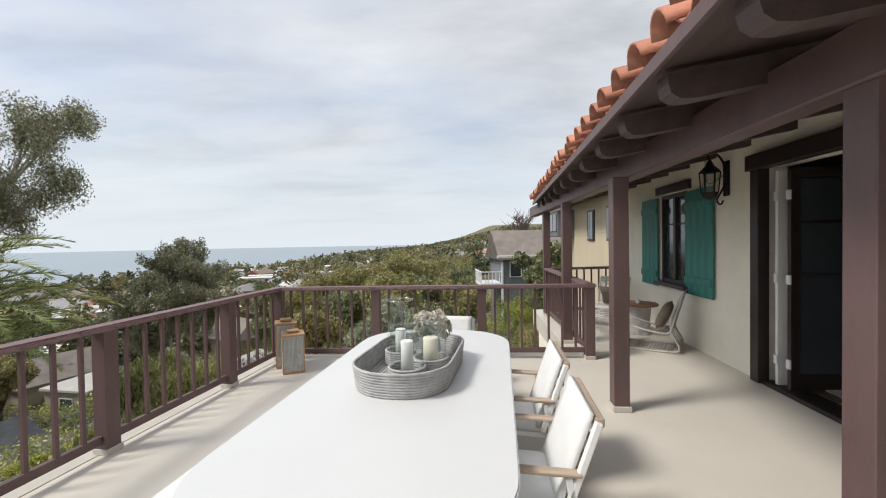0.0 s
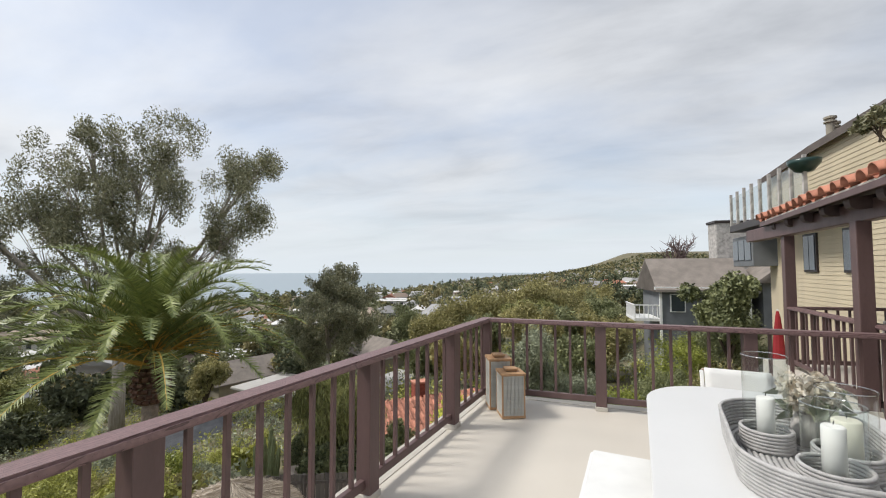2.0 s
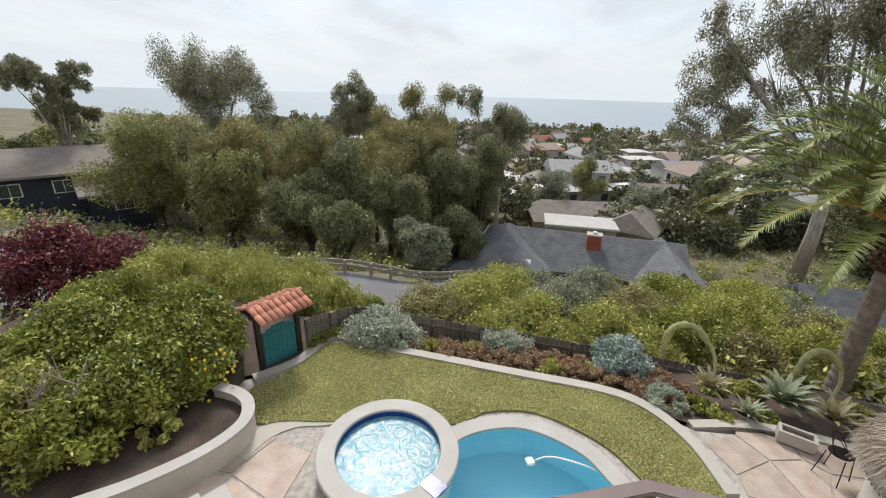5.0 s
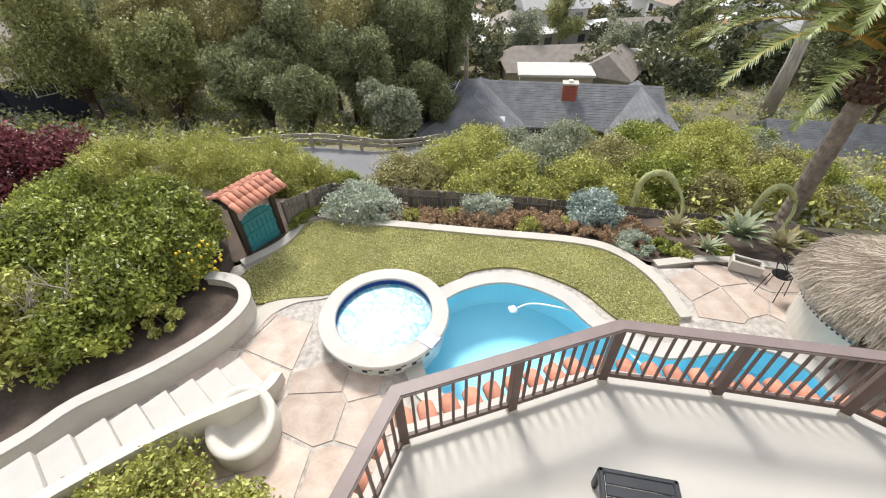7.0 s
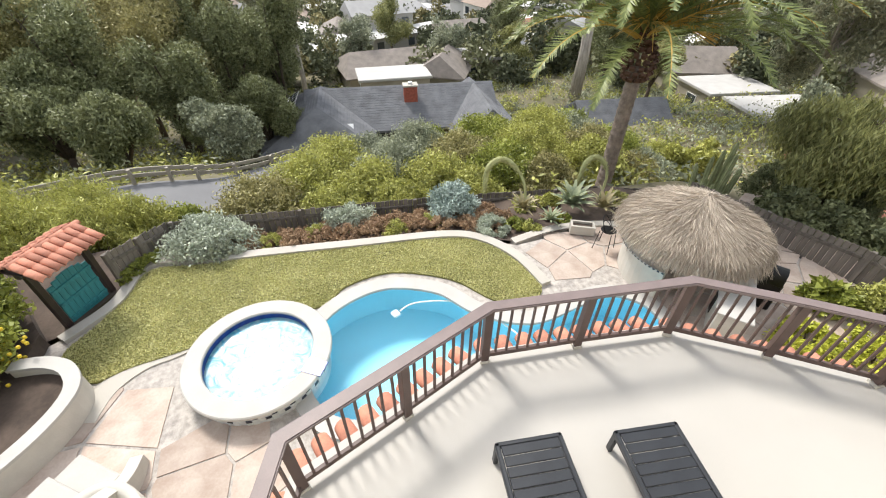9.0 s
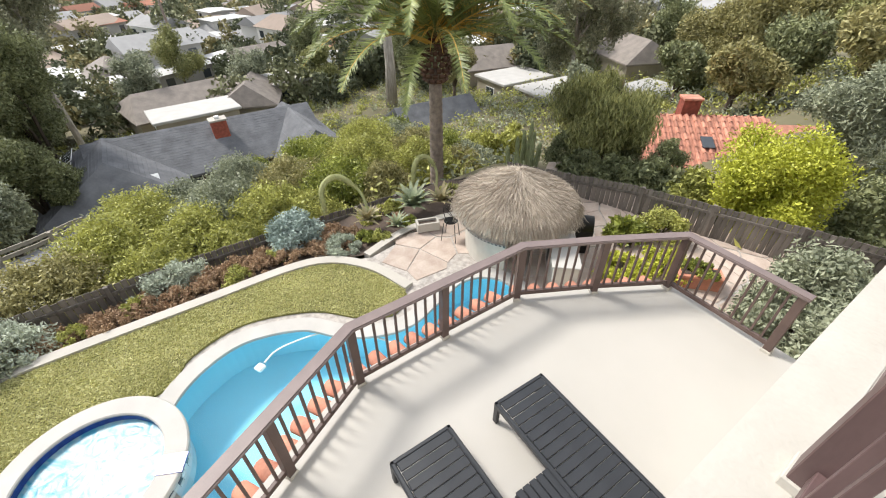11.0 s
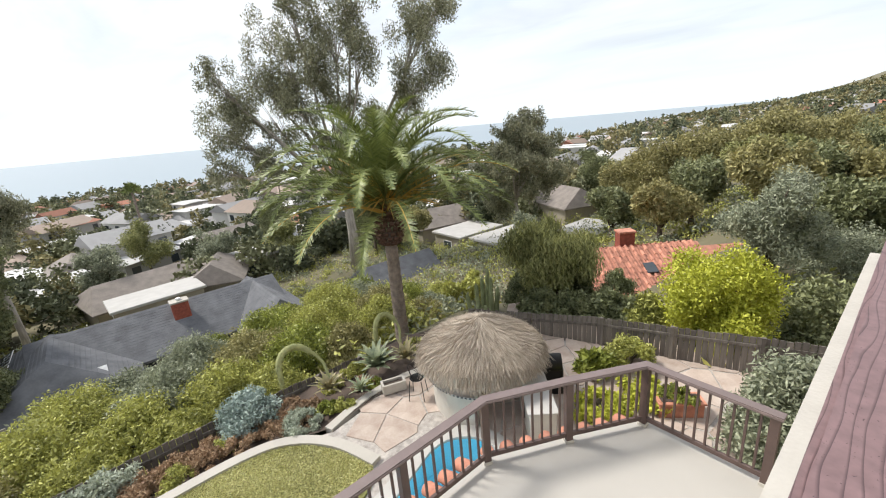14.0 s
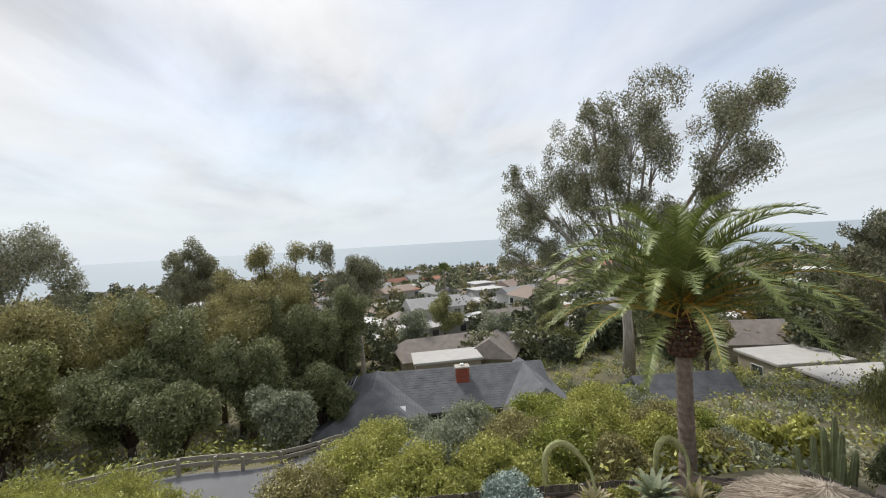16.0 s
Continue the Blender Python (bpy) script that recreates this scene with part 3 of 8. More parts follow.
def height(x, y):
    """Ground height: house terrace, slope to the sea, hill beyond the bay."""
    x, y = np.asarray(x, float), np.asarray(y, float)
    s = -x
    near = np.interp(s, [-200, -40, -12, -4, 3, 14, 17, 24, 36, 60], [14, 4, -2.0, -5.6, -6.2, -6.35, -8.4, -9.6, -14.2, -16.8])
    # towards the back the road bank stands higher
    near = near + smoothstep(0, -8, y) * smoothstep(15, 22, s) * 1.1 * (1 - smoothstep(30, 60, s)) + smoothstep(-14, -45, y) * 2.6 * (1 - smoothstep(60, 160, s))
    near = near - smoothstep(12, 22, y) * smoothstep(4, 12, s) * 2.2 * (1 - smoothstep(22, 34, s))
    near = near - smoothstep(10, 16, y) * (1 - smoothstep(0, 6, s)) * smoothstep(-12, -2, s) * 2.4
    # further along the slope the land goes on falling
    along = smoothstep(26, 110, y)
    near = near * (1 - along) + along * (np.interp(s, [-400, 0, 60], [2, -10.5, -17]) - 13 * smoothstep(110, 800, y))
    cx = coast_x(y)
    w = np.clip((x - cx) / (-60 - cx), 0, 1)
    far = -47.8 + (47.8 - 17.0) * w ** 0.9
    far = far * (1 - along) + along * (-47.8 + (47.8 - 17.0 - 13 * smoothstep(110, 800, y)) * w ** 0.9)
    far = np.where(x < cx, -52, far)
    h = np.where(s < 60, near, far)
    ramp = np.clip((x + 450) / 700, 0, 1) ** 3.2 * 96 * smoothstep(1000, 2350, y) * (1 - smoothstep(2600, 3300, y))
    return h + np.where(x > cx - 60, ramp, 0)


def terrain():
    xs = np.concatenate([-np.geomspace(60, 760, 60)[::-1], np.linspace(-58.5, 24, 96), np.geomspace(27, 1500, 26)])
    ys = np.concatenate([-np.geomspace(50, 1500, 24)[::-1], np.linspace(-47, 60, 98), np.geomspace(63, 3200, 80)])
    X, Y = np.meshgrid(xs, ys, indexing="ij")
    Z = height(X, Y)
    Z += 0.25 * np.sin(X * 0.31 + Y * 0.17) * np.sin(Y * 0.23) * (np.abs(X + 30) < 400) * smoothstep(15, 19, -X)
    dig = (X > -13.9) & (X < 4.5) & (Y > -8.5) & (Y < np.interp(X, [-14, -12.2, -7.6, 0], [9.0, 11.0, 12.1, 13.2]))
    Z = np.where(dig, np.minimum(Z, -8.2), Z)
    nx, ny = len(xs), len(ys)
    v = np.stack([X, Y, Z], -1).reshape(-1, 3)
    i = np.arange(nx * ny).reshape(nx, ny)
    f = np.stack([i[:-1, :-1], i[1:, :-1], i[1:, 1:], i[:-1, 1:]], -1).reshape(-1, 4)
    return tagged(raw("ground", v, f, GROUND, smooth=True), "dry scrubby hillside sloping down to the sea", "ground", kind="structure")


terrain()
SEA = bpy.data.materials.new("sea_water")
SEA.use_nodes = True
_n, _l = SEA.node_tree.nodes, SEA.node_tree.links
_b = _n["Principled BSDF"]
_b.inputs["Base Color"].default_value = (0.24, 0.30, 0.335, 1)
_b.inputs["Roughness"].default_value = 0.3
_tc, _ns, _bp = _n.new("ShaderNodeTexCoord"), _n.new("ShaderNodeTexNoise"), _n.new("ShaderNodeBump")
_ns.inputs["Scale"].default_value, _ns.inputs["Detail"].default_value = 0.06, 6
_l.new(_tc.outputs["Object"], _ns.inputs["Vector"])
_bp.inputs["Strength"].default_value, _bp.inputs["Distance"].default_value = 0.05, 1
_l.new(_ns.outputs[0], _bp.inputs["Height"])
_l.new(_bp.outputs[0], _b.inputs["Normal"])
bm = bmesh.new()
_r = [(0, 0, -47.6)] + [(4930 * math.cos(a * math.tau / 160), 4930 * math.sin(a * math.tau / 160), -47.6) for a in range(160)]
_v = [bm.verts.new(p) for p in _r]
for k in range(160):
    bm.faces.new((_v[0], _v[1 + k], _v[1 + (k + 1) % 160]))
tagged(part("water", bm, SEA, None), "calm grey-blue sea reaching the horizon", "sea", kind="structure")

# ---- upper deck and house ----
def rail_x(y):
    return -2.427 + 0.1425 * (y - 5.97)


def wall_x(y):
    return 3.57 + 0.085 * (y - 3.5)


def porch_x(y):
    return float(np.interp(y, [-5, 1.6, 4.15, 6.72, 9.18, 12], [1.45, 1.71, 1.81, 2.0, 2.27, 2.5]))


bm = bmesh.new()
slab(bm, [(rail_x(-5) - 0.1, -5), (wall_x(-5) + 0.3, -5), (wall_x(10) + 0.3, 9.9), (porch_x(9.9) - 0.22, 9.9), (porch_x(6.1) - 0.1, 6.16), (rail_x(6.1) - 0.1, 6.16)], -0.34, 0.0)
tagged(part("floor", bm, DECK, None), "smooth cream coated deck floor", "floor", kind="structure")
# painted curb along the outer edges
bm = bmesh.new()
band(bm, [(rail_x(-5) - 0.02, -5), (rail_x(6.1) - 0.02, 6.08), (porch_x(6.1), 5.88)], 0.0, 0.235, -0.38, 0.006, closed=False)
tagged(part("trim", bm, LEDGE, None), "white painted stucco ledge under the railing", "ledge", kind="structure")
bm = bmesh.new()
slab(bm, [(rail_x(-5) + 0.35, -5), (wall_x(-5) + 6, -5), (wall_x(10) + 6, 9.8), (porch_x(9.8) - 0.1, 9.8), (porch_x(6.1) + 0.3, 5.7), (rail_x(6.05) + 0.35, 5.75)], -8.5, -0.345)
tagged(part("wall_lower", bm, STUCCO, None), "cream stucco wall below the deck", "wall", kind="structure")


def wall_with_openings(name, label, p0, p1, z0, z1, thick, openings, material):
    """A wall from p0 to p1 with openings (u0, u1, z0, z1) along it."""
    d = Vector((p1[0] - p0[0], p1[1] - p0[1], 0))
    ln = d.length
    ang = math.degrees(math.atan2(d.y, d.x))
    us = sorted({0, ln, *[u for o in openings for u in o[:2]]})
    zs = sorted({z0, z1, *[z for o in openings for z in o[2:]]})
    bm = bmesh.new()
    grid = {}

    def vert(i, j, k):
        if (i, j, k) not in grid:
            grid[(i, j, k)] = bm.verts.new((us[i], k * -thick, zs[j]))
        return grid[(i, j, k)]

    def solid(i, j):
        if not (0 <= i < len(us) - 1 and 0 <= j < len(zs) - 1):
            return False
        u, z = (us[i] + us[i + 1]) / 2, (zs[j] + zs[j + 1]) / 2
        return not any(o[0] < u < o[1] and o[2] < z < o[3] for o in openings)
    for i in range(len(us) - 1):
        for j in range(len(zs) - 1):
            if not solid(i, j):
                continue
            for k in (0, 1):
                bm.faces.new([vert(a, b, k) for a, b in ((i, j), (i + 1, j), (i + 1, j + 1), (i, j + 1))])
            for (a, b), (c, e), (ni, nj) in (((i, j), (i, j + 1), (i - 1, j)), ((i + 1, j), (i + 1, j + 1), (i + 1, j)), ((i, j), (i + 1, j), (i, j - 1)), ((i, j + 1), (i + 1, j + 1), (i, j + 1))):
                if not solid(ni, nj):
                    bm.faces.new([vert(a, b, 0), vert(c, e, 0), vert(c, e, 1), vert(a, b, 1)])
    bmesh.ops.recalc_face_normals(bm, faces=bm.faces)
    ob = part(name, bm, material, None, m=pose(p0[0], p0[1], 0, 0, 0, ang))
    return tagged(ob, label, "wall", kind="structure")


# local x of the house wall runs from its far end towards the camera, the room lies on its +y side
W0, W1 = Vector((wall_x(9.0), 9.0)), Vector((wall_x(-5), -5))
WLEN = (W1 - W0).length
WANG = math.degrees(math.atan2(W1.y - W0.y, W1.x - W0.x))


def wu(y):
    return (9.0 - y) * WLEN / 14.0


def on_wall(y, off, z, turn=0):
    """A pose on the house wall: x along it towards +y of the place, y out of the room towards the deck."""
    return pose(wall_x(y), y, z, 0, 0, 90 - 4.9) @ pose(0, off, 0, 0, 0, turn)


house_wall = wall_with_openings("wall_house", "textured cream stucco house wall", W0, W1, -0.05, 3.1, -0.25,
                                [(wu(7.4), wu(6.47), 0.92, 2.43), (wu(4.72), wu(2.6), 0.04, 2.48)], STUCCO)
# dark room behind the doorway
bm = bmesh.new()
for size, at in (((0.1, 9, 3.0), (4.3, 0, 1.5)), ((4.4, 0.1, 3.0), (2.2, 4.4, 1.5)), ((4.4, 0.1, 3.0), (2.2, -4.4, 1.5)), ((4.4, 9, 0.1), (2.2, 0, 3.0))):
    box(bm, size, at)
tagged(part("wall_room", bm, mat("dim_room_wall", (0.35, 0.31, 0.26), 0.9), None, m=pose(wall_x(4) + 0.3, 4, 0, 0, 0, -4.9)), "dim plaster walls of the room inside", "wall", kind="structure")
bm = bmesh.new()
box(bm, (4.3, 8.8, 0.06), (2.15, 0, 0.0))
tagged(part("floor_room", bm, mat("room_wood_floor", (0.12, 0.08, 0.05), 0.4), None, m=pose(wall_x(4) + 0.28, 4, 0.012, 0, 0, -4.9)), "dark wooden floor inside the doorway", "floor", kind="structure")


# ---- railings ----
def railing(name, label, nodes, z, height_, post, cap, per_bay, pmat, cmat, bal=0.03, posts=None, group="", cap_over=0.0):
    """Posts at nodes, cap and bottom rail between them, upright bars in each bay."""
    ob = thing(name, label, "railing", pose(nodes[0][0], nodes[0][1], z), group)
    o = Vector((nodes[0][0], nodes[0][1]))
    pts = [Vector(p) - o for p in nodes]
    bmp = bmesh.new()
    box(bmp, (post, post, height_ - cap[1]), (0, 0, (height_ - cap[1]) / 2 + 0.03), 0, 0.004)
    pm = bpy.data.meshes.new("post")
    bmp.to_mesh(pm)
    bmp.free()
    bmb = bmesh.new()
    box(bmb, (bal, bal, height_ - cap[1] - 0.1), (0, 0, 0), 0, 0.002)
    bal_m = bpy.data.meshes.new("bar")
    bmb.to_mesh(bal_m)
    bmb.free()
    for i, p in enumerate(pts):
        q = pts[i + 1] if i < len(pts) - 1 else pts[i - 1]
        ang = math.degrees(math.atan2(q.y - p.y, q.x - p.x))
        if posts is None or i in posts:
            link("post", pm, pmat, ob, m=pose(p.x, p.y, 0, 0, 0, ang))
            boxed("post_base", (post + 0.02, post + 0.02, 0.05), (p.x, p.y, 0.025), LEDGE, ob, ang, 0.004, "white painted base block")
    for i in range(len(pts) - 1):
        p, q = pts[i], pts[i + 1]
        d = q - p
        ln, ang = d.length, math.degrees(math.atan2(d.y, d.x))
        mid = (p + q) / 2
        boxed("bottom_rail", (ln - post, 0.045, 0.07), (mid.x, mid.y, 0.125), pmat, ob, ang, 0.004)
        n = per_bay[i] if isinstance(per_bay, (list, tuple)) else per_bay
        for k in range(n):
            t = (k + 1) / (n + 1)
            b = p + d * t
            link("bar", bal_m, pmat, ob, m=pose(b.x, b.y, 0.09 + (height_ - cap[1] - 0.1) / 2 + 0.005, 0, 0, ang))
    # cap boards run straight between corners, with mitred ends
    runs, start = [], 0
    for i in range(1, len(pts)):
        if i == len(pts) - 1 or abs((pts[i] - pts[i - 1]).normalized().cross((pts[i + 1] - pts[i]).normalized())) > 0.04:
            runs.append((start, i))
            start = i
    for a, b in runs:
        p, q = pts[a], pts[b]
        d = (q - p).normalized()
        ang = math.atan2(d.y, d.x)
        ln = (q - p).length

        def mitre(idx, other_prev):
            j = idx - 1 if other_prev else idx + 1
            if not (0 <= j < len(pts)) or idx in (0, len(pts) - 1):
                return 0.0
            e = (pts[idx] - pts[j]).normalized() if other_prev else (pts[j] - pts[idx]).normalized()
            return math.tan((math.atan2(d.cross(e), d.dot(e))) / 2)
        m0, m1 = -mitre(a, True), -mitre(b, False)
        e0 = cap[0] / 2 if a == 0 else 0.0
        e1 = cap[0] / 2 if b == len(pts) - 1 else 0.0
        h = cap[0] / 2
        bm = bmesh.new()
        zt, zb = height_, height_ - cap[1]
        c = [(-e0 - h * m0, -h), (ln + e1 - h * -m1 * -1, -h), (ln + e1 + h * m1, h), (-e0 + h * m0, h)]
        c = [(-e0 - h * m0, -h), (ln + e1 - h * m1, -h), (ln + e1 + h * m1, h), (-e0 + h * m0, h)]
        lo = [bm.verts.new((x, y, zb)) for x, y in c]
        hi = [bm.verts.new((x, y, zt)) for x, y in c]
        bm.faces.new(hi)
        bm.faces.new(lo[::-1])
        for k in range(4):
            bm.faces.new((lo[k], lo[(k + 1) % 4], hi[(k + 1) % 4], hi[k]))
        bmesh.ops.recalc_face_normals(bm, faces=bm.faces)
        bmesh.ops.bevel(bm, geom=[e for e in bm.edges if abs(e.verts[0].co.z - e.verts[1].co.z) < 1e-6 and abs(e.verts[0].co.y - e.verts[1].co.y) < 1e-6], offset=0.012, segments=2, affect="EDGES")
        part("cap", bm, cmat, ob, m=pose(p.x, p.y, 0, 0, 0, math.degrees(ang)))
    return ob


RH = 1.06
left_nodes = [(rail_x(y), y) for y in (-4.8, -3.0, -1.35, 0.25, 1.78, 3.35, 4.86, 5.97)]
far_nodes = [(-2.427, 5.97), (-1.0, 5.93), (0.53, 5.87), (2.04, 5.80)]
railing("railing", "brown painted deck railing with square bars and a broad wood cap", left_nodes + far_nodes[1:], 0.0, RH, 0.125, (0.15, 0.05), [8, 8, 7, 7, 7, 7, 5, 7, 7, 7], BROWN, CAP)
railing("railing", "brown painted porch railing between square columns", [(2.07, 5.84), (2.26, 9.1), (wall_x(9.1) + 0.1, 9.35)], 0.0, RH, 0.11, (0.14, 0.05), [17, 10], BROWN, CAP)

low_nodes = [(-3.45, -1.25), (-5.5, -0.53), (-5.93, 0.66), (-6.36, 1.80), (-6.2, 3.08), (-6.0, 4.40), (-5.28, 5.40), (-4.54, 6.34), (-3.08, 6.08)]
railing("railing", "taupe painted railing round the lower deck", low_nodes, -3.0, 1.04, 0.10, (0.15, 0.05), [13, 8, 8, 8, 8, 8, 8, 10], BROWN_LOW, CAP_LOW, 0.028)
bm = bmesh.new()
out = [(-3.2, -1.5), (-5.66, -0.66), (-6.52, 1.78), (-6.14, 4.47), (-4.6, 6.52), (-2.3, 6.12), (-2.3, -1.5)]
slab(bm, out, -3.3, -3.0)
tagged(part("floor_lower", bm, DECK_LOW, None), "pale coated lower deck floor", "floor", kind="structure")
bm = bmesh.new()
slab(bm, [(-3.0, -1.2), (-5.4, -0.5), (-6.2, 1.78), (-5.85, 4.35), (-4.45, 6.25), (-2.3, 5.9), (-2.3, -1.2)], -8.0, -3.31)
tagged(part("wall_terrace", bm, STUCCO, None), "cream stucco wall carrying the lower deck", "wall", kind="structure")

# ---- pool garden ----
PZ = -5.72
pool_line = smooth_line([(p[0], p[1], 0) for p in [(-10.35, -0.6), (-10.95, 0.3), (-11.08, 1.4), (-10.5, 2.6), (-9.55, 3.3), (-9.0, 4.2), (-9.1, 5.2), (-9.25, 6.1), (-9.05, 6.8), (-8.45, 7.3), (-7.6, 7.3), (-6.95, 6.7), (-6.75, 5.4), (-6.85, 3.8), (-7.0, 2.0), (-7.1, 0.4), (-7.5, -0.6), (-8.4, -1.1), (-9.4, -1.0)]], 6, True)
SPA = Vector((-9.37, -1.62))
spa_line = [SPA + Vector((math.cos(a * math.tau / 48), math.sin(a * math.tau / 48))) * 1.04 for a in range(48)]
lawn_line = smooth_line([(p[0], p[1], 0) for p in [(-9.95, -4.9), (-10.8, -5.6), (-11.6, -5.15), (-12.4, -4.75), (-13.25, -4.4), (-13.1, -3.2), (-12.95, -1.4), (-12.6, 1.0), (-12.3, 3.2), (-11.9, 4.1), (-10.9, 4.7), (-9.7, 4.95), (-9.2, 4.3), (-9.62, 3.6), (-10.6, 2.85), (-11.3, 1.5), (-11.15, 0.3), (-10.65, -0.3), (-10.75, -1.6), (-10.5, -2.5), (-10.25, -3.2), (-10.1, -4.2)]], 5, True)
# paved terrace with openings for the pool and the spa
bm = bmesh.new()
terr = [(-2.5, 13.6), (-3.0, -8.4), (-9.8, -8.4), (-11.5, -5.6), (-13.5, -4.5), (-13.3, -3.2), (-13.05, -1.4), (-12.75, 1.0), (-12.4, 3.2), (-11.9, 4.3), (-11.4, 5.1), (-11.5, 7.9), (-11.2, 10.0), (-10.6, 11.7), (-7.6, 12.55)]
hole = [p for p in pool_line]
slab(bm, terr, PZ - 0.25, PZ, [hole])
tagged(part("pavement", bm, GROUT, None), "pebble-jointed pavement round the pool", "patio", kind="structure")
pool = thing("swimming_pool", "kidney-shaped pool of clear blue water with pale coping", "pool", pose(0, 0, 0))
bm = bmesh.new()
band(bm, pool_line, -0.004, 0.02, -6.9, PZ + 0.02)
part("shell", bm, POOL, pool, "light blue plaster")
bm = bmesh.new()
slab(bm, [(p.x, p.y) for p in pool_line], -7.0, -6.8)
part("pool_floor", bm, POOL, pool, "light blue plaster")
bm = bmesh.new()
band(bm, pool_line, -0.012, -0.006, PZ - 0.17, PZ + 0.03)
part("tile_band", bm, POOLTILE, pool, "cobalt blue waterline tiles")
bm = bmesh.new()
band(bm, pool_line, -0.36, 0.02, PZ, PZ + 0.07)
part("coping", bm, COPING, pool)
bm = bmesh.new()
slab(bm, [(p.x, p.y) for p in pool_line], PZ - 0.12, PZ - 0.10)
for f in [f for f in bm.faces if f.normal.z < 0.5]:
    bm.faces.remove(f)
w = part("water_surface", bm, POOLWATER, pool, "clear pool water")
w.visible_shadow = False
spa = thing("spa_tub", "round raised spa with bubbling water and patterned tile sides", "spa", pose(SPA.x, SPA.y, PZ))
bm = bmesh.new()
lathe(bm, [(1.30, -0.3), (1.30, 0.36)], 56)
part("tile_wall", bm, SPATILE, spa, "grey and white patterned tiles")
bm = bmesh.new()
lathe(bm, [(1.05, 0.26), (1.05, 0.43), (1.07, 0.45), (1.40, 0.45), (1.42, 0.43), (1.42, 0.37), (1.40, 0.36), (1.28, 0.36)], 64)
part("coping", bm, COPING, spa, "pale concrete rim", smooth=False)
bm = bmesh.new()
lathe(bm, [(0.0, -0.75), (1.05, -0.75), (1.06, 0.42)], 56)
part("basin", bm, SPA_BASIN, spa)
bm = bmesh.new()
lathe(bm, [(1.045, 0.26), (1.045, 0.40)], 56)
part("tile_band", bm, POOLTILE, spa, "cobalt blue waterline tiles")
bm = bmesh.new()
lathe(bm, [(0.001, 0.28), (1.047, 0.28)], 56)
w = part("water_surface", bm, SPAWATER, spa, "foaming spa water")
w.visible_shadow = False
boxed("spillway", (0.42, 0.34, 0.03), (0.56 * 1.24, 0.83 * 1.24, 0.445), POOLTILE, spa, 56, 0.006, "cobalt tiled spillway")

bm = bmesh.new()
slab(bm, [(p.x, p.y) for p in lawn_line], PZ, PZ + 0.045)
tagged(part("ground_lawn", bm, LAWN_SOIL, None), "yellowish green mown lawn", "lawn", kind="structure")
bm = bmesh.new()
kerb = smooth_line([(-11.3, -5.75, 0), (-12.2, -4.95, 0), (-13.5, -4.5, 0), (-13.28, -3.2, 0), (-13.05, -1.4, 0), (-12.72, 1.0, 0), (-12.42, 3.2, 0), (-11.95, 4.2, 0), (-10.95, 4.85, 0), (-9.7, 5.08, 0)], 6)
band(bm, kerb, -0.14, 0.14, PZ - 0.7, PZ + 0.11, closed=False)
tagged(part("trim_kerb", bm, CONCRETE, None), "cream concrete lawn kerb", "kerb", kind="structure")
# planting bed outside the kerb, falling towards the fence
BED_Y = [-8.4, -5.6, -4.5, -3.2, -1.4, 1.0, 3.2, 4.3, 5.1, 7.9, 10.0, 11.6]
BED_IN = [-9.9, -11.6, -13.6, -13.4, -13.15, -12.85, -12.5, -12.0, -11.5, -11.6, -11.3, -10.7]
BED_OUT = [-14.5, -14.5, -14.55, -14.55, -14.55, -14.55, -14.55, -14.5, -14.4, -14.1, -13.6, -12.3]


def bed_z(x, y):
    """Soil height in the bed: level at the kerb, lower along the fence."""
    a, b = np.interp(y, BED_Y, BED_IN), np.interp(y, BED_Y, BED_OUT)
    t = np.clip((x - a) / (b - a), 0, 1)
    return float(PZ + 0.05 - np.interp(y, [-5.6, -3.6, 4.0, 8.0, 11.6], [0.0, 0.62, 0.62, 0.4, 0.1]) * t ** 0.8)


bm = bmesh.new()
rows_ = []
for y in np.linspace(-8.4, 11.6, 60):
    a, b = np.interp(y, BED_Y, BED_IN), np.interp(y, BED_Y, BED_OUT)
    rows_.append([bm.verts.new((a + (b - a) * t, y, bed_z(a + (b - a) * t, y) + 0.02 * math.sin(9 * y + 14 * t))) for t in np.linspace(0, 1, 9)])
for a, b in zip(rows_, rows_[1:]):
    for k in range(8):
        bm.faces.new((a[k], b[k], b[k + 1], a[k + 1]))
bmesh.ops.recalc_face_normals(bm, faces=bm.faces)
tagged(part("ground_bed", bm, SOIL, None, smooth=True), "dark soil planting bed falling towards the fence", "flower bed", kind="structure")

